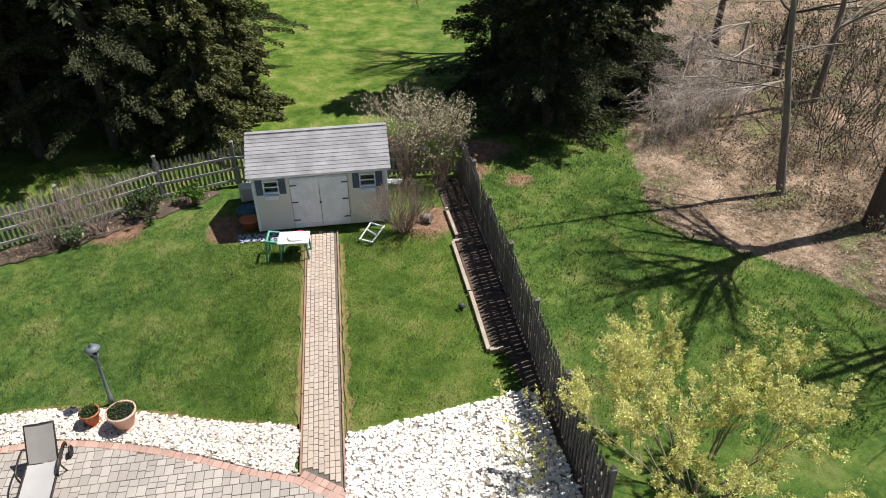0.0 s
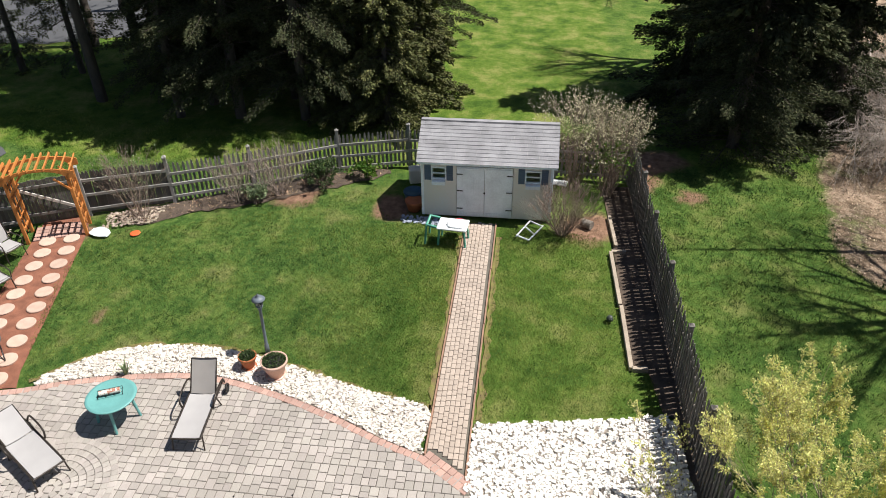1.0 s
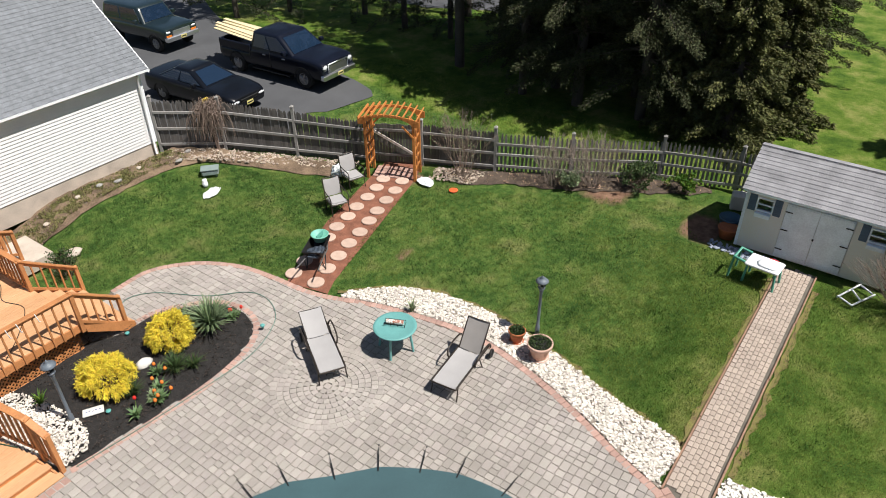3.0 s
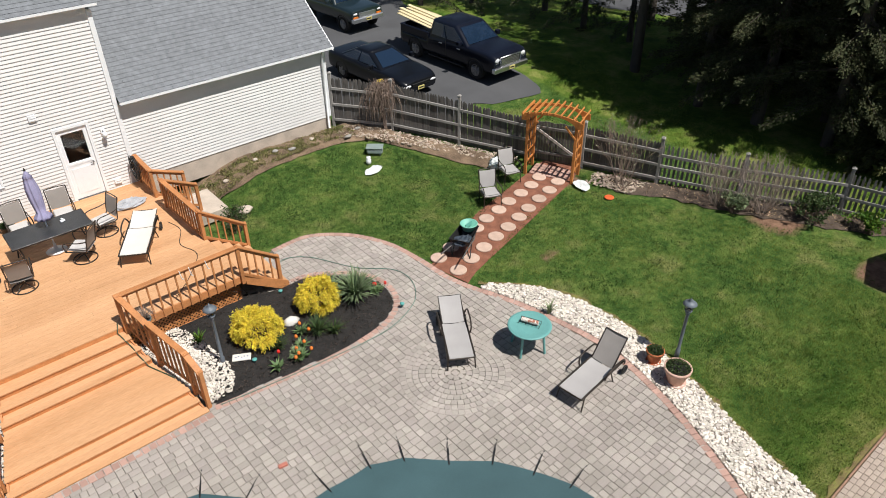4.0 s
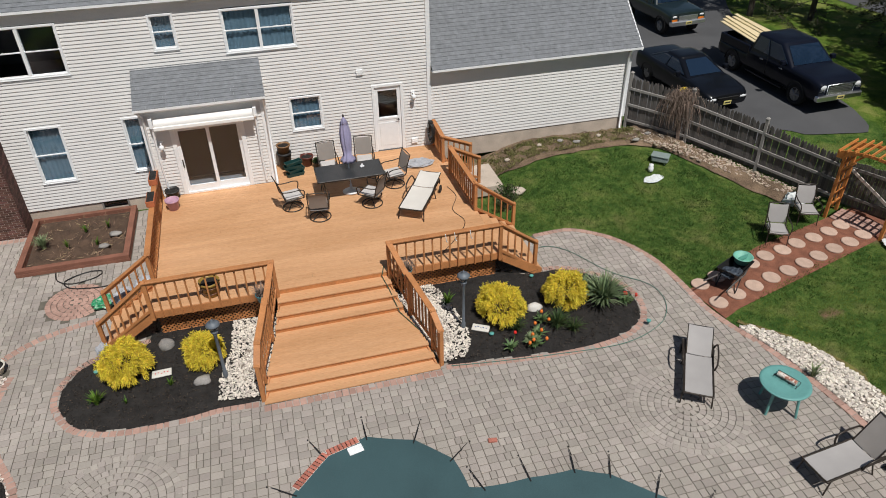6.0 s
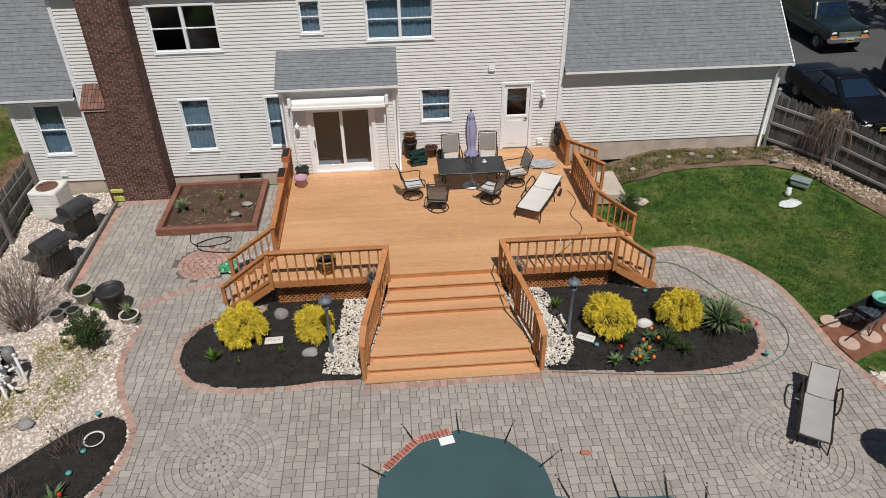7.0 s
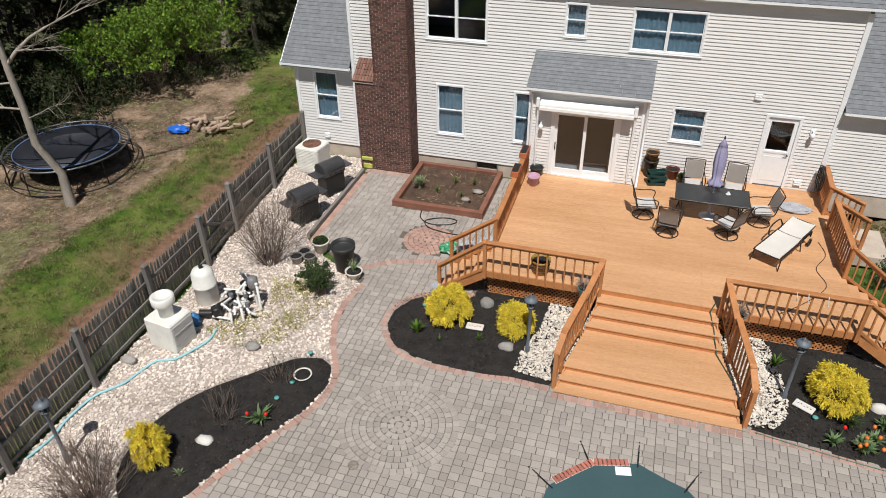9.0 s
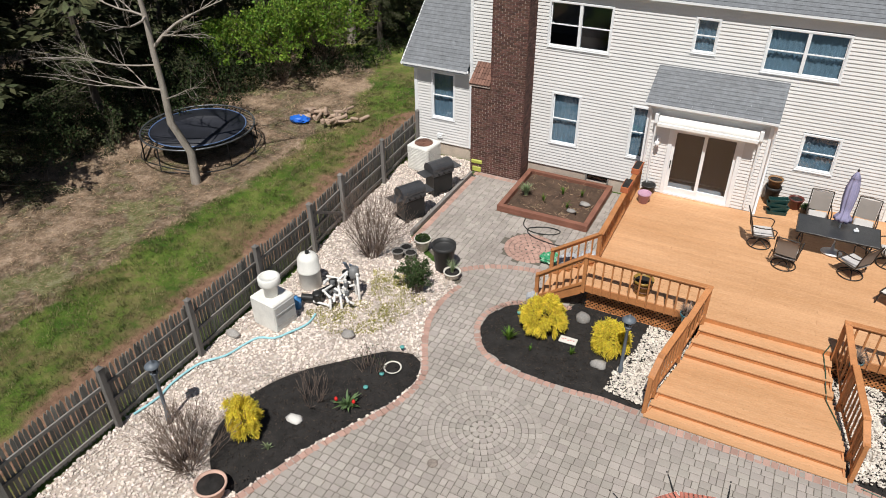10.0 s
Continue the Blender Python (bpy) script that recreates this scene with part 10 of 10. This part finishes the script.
def vehicle(name, label, at, turn, paint, body, cab, wheels, wr, hw, kind):
    t = thing(name, at, label, "car" if kind != "truck" else "pickup truck", "parked vehicles", turn=turn)
    b = Build()
    loft(b, [(x, hull(w, zb, zt)) for x, w, zb, zt in smooth_line(body, 0.12)])
    part("body", b, paint, t, fixed=False)
    # cab: a shell with rounded corners, glass panels set into its flat sides
    (fx, rx, fz, fw), (tx0, tx1, tz, tw) = cab

    def ring(k, grow_by=0.0):
        f, r0, w, z = fx + (tx0 - fx) * k, rx + (tx1 - rx) * k, fw + (tw - fw) * k, fz + (tz - fz) * k
        c = 0.12 + 0.05 * k
        out = []
        for cx, cy, a0 in ((f - c, w - c, 0), (r0 + c, w - c, 90), (r0 + c, -w + c, 180), (f - c, -w + c, 270)):
            for q in range(5):
                g = radians(a0 + 22.5 * q)
                out.append((cx + (c + grow_by) * math.cos(g), cy + (c + grow_by) * math.sin(g), z))
        return out
    b = Build()
    rings = [ring(k) for k in (-0.15, 0.0, 0.35, 0.7, 0.93)]
    cx0, top = (tx0 + tx1) / 2, []
    for s, dz in ((1.0, 0.0), (0.97, 0.03), (0.88, 0.055), (0.6, 0.075), (0.25, 0.082)):
        top.append([(cx0 + (x - cx0) * s, y * s, tz - 0.02 + dz) for x, y, z in ring(1.0)])
    rings += top
    n = len(rings[0])
    b.add([q for g in rings for q in g], [(i * n + j, i * n + (j + 1) % n, (i + 1) * n + (j + 1) % n, (i + 1) * n + j) for i in range(len(rings) - 1) for j in range(n)] + [tuple(range((len(rings) - 1) * n, len(rings) * n))], True)
    part("roof", b, paint, t, fixed=False)
    lo, hi = ring(0.08), ring(0.90)

    def glass_panel(nm, i, j, u0, u1):
        g = Build()
        q = [Vector(lo[i]).lerp(Vector(lo[j]), u0), Vector(lo[i]).lerp(Vector(lo[j]), u1), Vector(hi[i]).lerp(Vector(hi[j]), u1), Vector(hi[i]).lerp(Vector(hi[j]), u0)]
        nrm = (q[1] - q[0]).cross(q[2] - q[0]).normalized()
        if nrm.dot(q[0] - Vector((cx0, 0, (fz + tz) / 2))) < 0:
            nrm = -nrm
        g.add([v - nrm * 0.01 for v in q] + [v + nrm * 0.016 for v in q], [(0, 1, 2, 3), (7, 6, 5, 4), (0, 4, 5, 1), (1, 5, 6, 2), (2, 6, 7, 3), (3, 7, 4, 0)])
        part(nm, g, CAR_GLASS, t, fixed=False)
    glass_panel("windscreen", 19, 0, 0.0, 1.0)
    glass_panel("rear_glass", 9, 10, 0.04, 0.96)
    for i, j in ((4, 5), (15, 14)):
        glass_panel("side_glass", i, j, 0.03, 0.50)
        glass_panel("side_glass", i, j, 0.55, 0.97)
    for x in wheels:
        for s in (1, -1):
            b = Build()
            b.m = Matrix.Translation((x, s * (hw - 0.12), wr)) @ Matrix.Rotation(radians(90), 4, "X")
            b.lathe([(wr * 0.62, -0.12), (wr * 0.92, -0.12), (wr, -0.08), (wr, 0.08), (wr * 0.92, 0.12), (wr * 0.62, 0.12), (wr * 0.62, -0.12)], 26)
            wh = part("wheel", b, TYRE, t, fixed=False)
            r2 = Build()
            r2.m = Matrix.Translation((x, s * (hw - 0.02), wr)) @ Matrix.Rotation(radians(90), 4, "X")
            r2.lathe([(wr * 0.6, -0.02), (wr * 0.62, 0.0), (wr * 0.55, 0.015), (wr * 0.5, 0.0)], 20)
            for k in range(5):
                a = math.tau * k / 5
                r2.tube([(0, 0, 0), (wr * 0.55 * math.cos(a), wr * 0.55 * math.sin(a), 0)], [0.06, 0.035], 5)
            part("rim", r2, ALLOY, wh, fixed=False)
            a2 = Build()
            a2.tube([(x + (wr + 0.05) * math.cos(g), s * (hw - 0.015), wr + (wr + 0.05) * math.sin(g)) for g in np.linspace(0, math.pi, 14)], 0.035, 6)
            part("wheel_arch", a2, TYRE, t, fixed=False)
    nose, w0, zb0, zt0 = body[-1]
    for s in (1, -1):
        b = Build()
        hz = zt0 - 0.12
        b.blob((nose - 0.06, s * w0 * 0.80, hz), (0.10, 0.17 if kind != "coupe" else 0.2, 0.13 if kind == "truck" else 0.07), 0.05, 2, 1)
        part("headlight", b, LENS, t, fixed=False)
        m = Build()
        m.box(fx - 0.25, s * (hw + 0.02), fz + 0.02, fx - 0.42, s * (hw + 0.22), fz + 0.2, 0.03)
        part("wing_mirror", m, paint, t, fixed=False)
    b = Build()
    for k in range(5):
        b.box(nose - 0.03, -w0 * 0.55, zb0 + 0.2 + k * (zt0 - zb0 - 0.3) / 5, nose + 0.04, w0 * 0.55, zb0 + 0.25 + k * (zt0 - zb0 - 0.3) / 5, 0.008)
    part("grille", b, CHROME if kind != "coupe" else BLACK, t, fixed=False)
    if kind == "truck":
        b = Build()
        z0, z1, w1 = zb0 + 0.14, zt0 - 0.05, w0 * 0.6
        b.tube([(nose + 0.02, -w1, z0), (nose + 0.02, -w1 * 1.04, z1), (nose + 0.02, w1 * 1.04, z1), (nose + 0.02, w1, z0)], 0.03, 8, closed=True)
        part("grille_surround", b, CHROME, t, fixed=False)
        b = Build()
        b.box(nose - 0.06, -w1, z0, nose + 0.004, w1, z1, 0.01)
        part("grille_back", b, BLACK, t, fixed=False)
        for s in (1, -1):
            b = Build()
            b.box(nose - 0.12, s * w1 * 1.1, z1 - 0.26, nose + 0.0, s * w0 * 0.99, z1 - 0.02, 0.03)
            part("headlight", b, LENS, t, fixed=False)
            b = Build()
            b.box(-1.02, s * (hw - 0.012), 0.75, -0.99, s * (hw + 0.004), 1.2, 0.0)
            b.box(0.12, s * (hw - 0.012), 0.55, 0.15, s * (hw + 0.004), 1.2, 0.0)
            part("door_seam", b, BLACK, t, fixed=False)
            for x in (-0.15, 0.95):
                b = Build()
                b.box(x - 0.12, s * (hw + 0.002), 1.02, x + 0.06, s * (hw + 0.03), 1.06, 0.006)
                part("door_handle", b, CHROME, t, fixed=False)
            b = Build()
            b.box(-0.9, s * (hw - 0.06), 0.36, 1.2, s * (hw + 0.05), 0.41, 0.01)
            part("running_board", b, BLACK, t, fixed=False)
    if kind != "coupe":
        b = Build()
        b.box(nose - 0.1, -hw * 0.97, zb0 - 0.02, nose + 0.12, hw * 0.97, zb0 + 0.2, 0.04)
        part("bumper", b, CHROME, t, fixed=False)
    b = Build()
    b.box(nose + 0.125 if kind != "coupe" else nose + 0.01, -0.16, zb0 + 0.03, nose + 0.14 if kind != "coupe" else nose + 0.03, 0.16, zb0 + 0.17, 0.004)
    pl = part("number_plate", b, PLATE, t, fixed=False)
    b = Build()
    px = nose + 0.141 if kind != "coupe" else nose + 0.031
    b.box(px, -0.12, zb0 + 0.075, px + 0.003, 0.12, zb0 + 0.125)
    part("plate_bar", b, BLACK, pl, fixed=False)
    if kind == "suv":
        for s in (1, -1):
            b = Build()
            b.box(nose - 0.04, s * w0 * 0.62, zt0 - 0.34, nose + 0.02, s * w0 * 0.95, zt0 - 0.24, 0.01)
            part("indicator", b, AMBER, t, fixed=False)
    return t


CZ = 0.53
truck = vehicle("pickup_truck", "dark navy pickup truck carrying pale lumber in its bed", (19.85, 22.4, CZ), -88, NAVY,
                [(-2.9, 0.95, 0.5, 1.0), (-2.75, 1.0, 0.45, 1.02), (-1.05, 1.0, 0.42, 1.02), (-0.98, 1.0, 0.42, 1.2), (1.2, 1.0, 0.42, 1.25), (2.1, 1.0, 0.42, 1.24), (2.55, 0.99, 0.44, 1.21), (2.78, 0.97, 0.46, 1.17), (2.90, 0.93, 0.5, 1.10)],
                ((1.42, -1.0, 1.22, 0.95), (0.60, -0.90, 1.83, 0.80)), (-1.85, 1.9), 0.41, 1.0, "truck")
for s in (-1, 1):
    b = Build()
    b.box(-2.85, s * 0.9, 0.95, -1.0, s * 0.99, 1.3, 0.03)
    part("bed_wall", b, NAVY, truck, fixed=False)
b = Build()
b.box(-2.9, -0.95, 0.85, -2.82, 0.95, 1.28, 0.03)
part("tailgate", b, NAVY, truck, fixed=False)
LUMBER = mat("new_lumber", (0.66, 0.55, 0.34), 0.8, var=0.12, rand=0.08, stretch=(1, 6, 6))
for k in range(7):
    b = Build()
    b.m = Matrix.Translation((19.85 - 0.05, 22.4, CZ)) @ Matrix.Rotation(radians(-88), 4, "Z") @ Matrix.Translation((-1.0, -0.62 + k * 0.2, 1.34 + 0.012 * k)) @ Matrix.Rotation(radians(3 + (k % 3)), 4, "Y") @ Matrix.Rotation(radians(-3 + k), 4, "Z")
    b.box(-2.5 - 0.1 * (k % 3), -0.085, 0, 0, 0.085, 0.038, 0.003)
    solid("lumber_board", b, LUMBER, "pale new lumber board lying in the truck bed", "board", "lumber load")
vehicle("coupe_car", "matt black sports coupe parked behind the fence", (16.0, 22.9, CZ), -86, BLACK_CAR,
        [(-2.4, 0.82, 0.4, 0.85), (-2.3, 0.92, 0.3, 0.98), (-1.4, 0.96, 0.25, 0.98), (0.3, 0.95, 0.24, 0.92), (1.3, 0.95, 0.24, 0.90), (2.1, 0.92, 0.26, 0.80), (2.35, 0.8, 0.3, 0.68)],
        ((1.0, -1.75, 0.92, 0.82), (0.1, -0.85, 1.34, 0.60)), (-1.42, 1.45), 0.34, 0.95, "coupe")
vehicle("old_suv", "dark teal older off-road wagon with chrome bumper", (19.2, 30.8, CZ), -86, TEAL_CAR,
        [(-2.25, 0.9, 0.55, 1.1), (-2.15, 0.95, 0.5, 1.16), (0.7, 0.95, 0.5, 1.18), (1.95, 0.94, 0.5, 1.12), (2.2, 0.9, 0.55, 1.06)],
        ((0.85, -2.1, 1.16, 0.9), (0.45, -2.0, 1.8, 0.78)), (-1.35, 1.45), 0.38, 0.95, "suv")
b = Build()
b.blob((0, 0, 0.05), (0.27, 0.13, 0.055), 0.1, 2, 4)
solid("yellow_toy", b, mat("yellow_plastic", (0.75, 0.55, 0.02), 0.4, col2=(0.05, 0.05, 0.02), scale=8, mix=(0.6, 0.62)), "yellow plastic toy on top of the vine", "toy", at=(13.45, 19.42, gz(13.4, 19.4) + 1.66), turn=40)


# ---- grass blades and fallen leaves ----
def np_inside(poly, p):
    hit = np.zeros(len(p), bool)
    x, y = p[:, 0], p[:, 1]
    for (ax, ay), (bx, by) in zip(poly, poly[-1:] + poly[:-1]):
        cross = (ay > y) != (by > y)
        hit ^= cross & (x < (bx - ax) * (y - ay) / ((by - ay) + 1e-12) + ax)
    return hit


def strewn(name, label, poly, n, length, width, m, seed, holes=(), flat=0.0, category="grass", clump=0.0):
    """Countless blades or leaves scattered over a stretch of ground, one object."""
    r = np.random.RandomState(seed)
    xs, ys = [q[0] for q in poly], [q[1] for q in poly]
    p = np.stack([r.uniform(min(xs), max(xs), n), r.uniform(min(ys), max(ys), n)], 1)
    if clump:
        c = p[r.randint(0, n, n // 40)]
        pick = r.rand(n) < clump
        p[pick] = c[r.randint(0, len(c), pick.sum())] + r.normal(0, 0.09, (pick.sum(), 2))
    keep = np_inside(poly, p)
    for h in holes:
        keep &= ~np_inside(h, p)
    p = p[keep]
    z = np.array([gz(x, y) for x, y in p]) - 0.005
    d = r.normal(size=(len(p), 3)) * (0.55, 0.55, 0.1)
    d[:, 2] += 1.0 - flat
    if flat:
        z += 0.012
    ob = new(name, leaf_mesh(name, np.column_stack([p, z]), d, length, width, m, seed))
    return tagged(ob, label, category, kind="stuff")


BLADE = mat("grass_blades", (0.028, 0.084, 0.012), 0.75, col2=(0.195, 0.240, 0.046), var=0.35, scale=1.0, fine=6, bump=0, island=0.2, hue=0.02, trans=0.5, mix=(0.43, 0.57))
BLADE_WEST = mat("tired_grass_blades", (0.16, 0.175, 0.06), 0.75, col2=(0.34, 0.30, 0.15), var=0.35, scale=0.7, fine=5, bump=0, island=0.25, hue=0.02, trans=0.4, mix=(0.43, 0.57))
BLADE_DEEP = mat("deep_grass_blades", (0.026, 0.080, 0.012), 0.75, col2=(0.125, 0.185, 0.038), var=0.35, scale=1.0, fine=6, bump=0, island=0.2, hue=0.02, trans=0.45, mix=(0.43, 0.57))
BLADE_FAR = mat("bright_grass_blades", (0.105, 0.215, 0.028), 0.75, col2=(0.27, 0.33, 0.08), var=0.3, scale=0.9, fine=5, bump=0, island=0.2, hue=0.02, trans=0.5, mix=(0.43, 0.58))
LITTER = mat("dead_leaves", (0.37, 0.26, 0.165), 0.9, var=0.3, scale=1.5, bump=0, island=0.4, hue=0.025)
LITTER_E = mat("pale_dead_leaves", (0.40, 0.31, 0.22), 0.9, var=0.35, scale=1.0, bump=0, island=0.45, hue=0.02)
LAWN = [(5.6, 15.9), (7.0, 15.9), (8.0, 15.9), (8.75, 15.4), (9.7, 13.8), (10.0, 12.3), (11.3, 12.8), (13.2, 13.4), (15.0, 14.0), (15.0, 14.9), (14.2, 16.0), (13.4, 17.3), (12.4, 18.7), (11.2, 19.2), (8.0, 19.1), (6.8, 19.0), (6.8, 16.6), (5.6, 16.5)]
LAWN2 = [(10.1, 10.85), (11.05, 10.05), (11.5, 9.25), (11.76, 8.2), (11.8, 7.2), (11.68, 6.2), (11.45, 5.2), (11.1, 4.2), (10.8, 3.1), (10.45, 1.75), (17.6, 1.72), (17.7, 3.6), (18.6, 4.6), (20.7, 4.3), (19.5, 5.2), (18.85, 6.4), (18.2, 7.9), (17.2, 9.6), (16.5, 10.9),
         (16.2, 12.6), (13.6, 12.25), (11.6, 11.6)]
LAWN3 = [(10.2, 0.66), (17.7, 0.62), (17.8, -0.8), (17.4, -2.3), (16.6, -2.45), (12.0, -2.6), (11.9, -3.2), (10.9, -3.2), (10.6, -2.0), (10.4, -0.8)]
for i, (poly, n) in enumerate(((LAWN, 52000), (LAWN2, 66000), (LAWN3, 24000))):
    strewn("lawn_grass", "short spring grass of mixed greens", poly, n if i < 2 else n // 3, 0.062, 0.011, BLADE_DEEP if i == 0 else BLADE, 100 + i, clump=0.35)
# brighter blades towards the south hold the grass's view-dependent light in their colour
for i, (top, n) in enumerate(((6.6, 9000), (5.6, 8000), (4.6, 8000), (3.6, 8000))):
    edge_n = smooth_line([(11.9 + 1.1 * k, top + (0.5, -0.45, 0.35, -0.2, 0.55, -0.5)[(k + 2 * i) % 6]) for k in range(6)], 0.3)
    strewn("lawn_grass", "spring grass near the shed walk, tinted paler for its brighter light", [(10.75, 3.1), (10.45, 1.75), (17.6, 1.72), (17.7, 3.4)] + edge_n[::-1], n, 0.06, 0.011, BLADE_FAR, 205 + i, clump=0.3)
strewn("lawn_grass", "spring grass beside the dark fence, tinted paler for its brighter light", LAWN3, 26000, 0.06, 0.011, BLADE_FAR, 106, clump=0.3)
# deep green blades here stand in for the shadows of the trees
strewn("rough_grass", "grass outside the southern fence, darkened as under tree shadow", [(9.5, -4.1), (21, -3.7), (21.6, -4.5), (24, -10), (20, -9.3), (16.6, -8.8), (13.8, -11.8), (10, -13.5), (8, -9)], 60000, 0.08, 0.016, BLADE_DEEP, 110, clump=0.4)
strewn("rough_grass", "bright grass beyond the eastern fence", [(21.5, 4.4), (19.4, 8.9), (17.5, 13.4), (15.5, 17.2), (17, 18.2), (20.5, 17.6), (22, 20), (24, 20), (23.6, 5), (24.5, 2), (24.5, -3.5), (21.4, -3)], 60000, 0.08, 0.016, BLADE_FAR, 111, clump=0.4)
strewn("rough_grass", "patchy grass beside the western fence", [(-12.7, 2), (-12.75, 6), (-12.7, 10), (-12.9, 16), (-13.1, 20), (-13.4, 23), (-12.4, 27), (-16.6, 27), (-15.9, 22), (-15.6, 18), (-15.6, 15), (-16.2, 9), (-16.4, 2)], 46000, 0.08, 0.016, BLADE_WEST, 112, clump=0.75)
strewn("rough_grass", "brighter green grass along the wood's edge", [(-14.6, 5), (-14.4, 9), (-14.2, 13), (-13.9, 17), (-13.2, 21), (-12.6, 27), (-14.6, 27), (-14.6, 21), (-15.2, 16), (-15.7, 11), (-16.0, 5)], 8000, 0.09, 0.016, BLADE_FAR, 119, clump=0.7)
strewn("fallen_leaves", "dry fallen leaves on the wood floor", [(25.5, -10.6), (22.2, -9.6), (20, -9.3), (16.6, -8.7), (13.8, -11.8), (10, -13.6), (12, -26), (40, -26), (40, -13)], 60000, 0.065, 0.03, LITTER_E, 113, flat=0.8, category="leaves")
strewn("fallen_leaves", "dry fallen leaves on the western dirt", [(-16.2, 4), (-15.6, 10), (-15.2, 15.5), (-14.5, 19), (-14.8, 22), (-17, 27), (-24, 24), (-26, 10), (-22, 2)], 36000, 0.13, 0.012, LITTER, 114, flat=0.8, category="leaves")
strewn("moss_tufts", "yellow-green moss among cream stones", [(-9.0, 13.3), (-7.6, 13.4), (-7.0, 12.6), (-7.2, 11.6), (-7.6, 10.9), (-8.6, 10.4), (-9.6, 10.9), (-9.2, 11.4), (-8.4, 12.0)], 9000, 0.05, 0.022, mat("moss", (0.33, 0.31, 0.085), 0.9, var=0.3, bump=0, island=0.35), 115, category="moss", clump=0.95).location.z = 0.03

CHIPS = mat("mulch_chips", (0.030, 0.024, 0.020), 0.95, col2=(0.075, 0.055, 0.042), var=0.5, scale=3, bump=0, island=0.6)
for i, (poly, n) in enumerate(((BED_E, 7000), (BED_W, 5200), (BED_FAR, 5200))):
    strewn("mulch_chips", "loose dark shredded bark chips on the mulch", poly, n, 0.055, 0.016, CHIPS, 130 + i, flat=0.85, category="mulch", clump=0.3).location.z = 0.105
MOSS2 = mat("bed_moss", (0.14, 0.17, 0.04), 0.9, col2=(0.26, 0.22, 0.10), var=0.3, bump=0, island=0.35)
strewn("moss_tufts", "mossy weeds on the dug soil bed", [(6.2, 18.9), (8.0, 19.3), (11.4, 19.5), (12.4, 19.2), (12.2, 20.2), (6.0, 20.3)], 14000, 0.08, 0.025, MOSS2, 116, category="moss", clump=0.85).location.z = 0.13
strewn("bed_litter", "dry leaves and stalks in the mulch along the fence", FENCE_BED, 4200, 0.11, 0.02, LITTER, 118, flat=0.75, category="leaves", clump=0.5).location.z = 0.03
strewn("dry_stalks", "dry stalks and weeds on the raised soil bed", [(-7.0, 17.9), (-4.5, 17.9), (-4.5, 20.25), (-7.0, 20.25)], 320, 0.18, 0.012, LITTER, 117, flat=0.75, category="dry stalks", clump=0.5).location.z = 0.16


# ---- single paving stones ----
def pieces(name, spots, material, parent, z):
    meshes = {}
    for x, y, w, d in spots:
        key = (round(w, 3), round(d, 3))
        if key not in meshes:
            b = Build()
            paver(b, 0, 0, 0, w, d, c=0.007)
            meshes[key] = b.mesh(name, material)
        ob = part(name, meshes[key], None, parent)
        ob.matrix_basis = pose(x, y, z + rnd.uniform(-0.003, 0.003), 0, 0, rnd.uniform(-0.6, 0.6))


pieces("paver", LONE_PAVERS, PAVER, patio, 0.02)
pieces("paver", LONE_WALK, mat("tan_paver", (0.385, 0.315, 0.262), 0.9, var=0.15, scale=2, fine=60, bump=0.25, size=0.006, rand=0.09), walk_way, 0.03)
b = Build()
paver(b, 0, 0, 0, 0.142, 0.17)
BRICK_ME = b.mesh("border_brick", RED_PAVER)
for x, y, a in LONE_BRICKS:
    ob = part("border_brick", BRICK_ME, None, patio)
    ob.matrix_basis = pose(x, y, 0.031 + rnd.uniform(-0.002, 0.002), 0, 0, math.degrees(a))
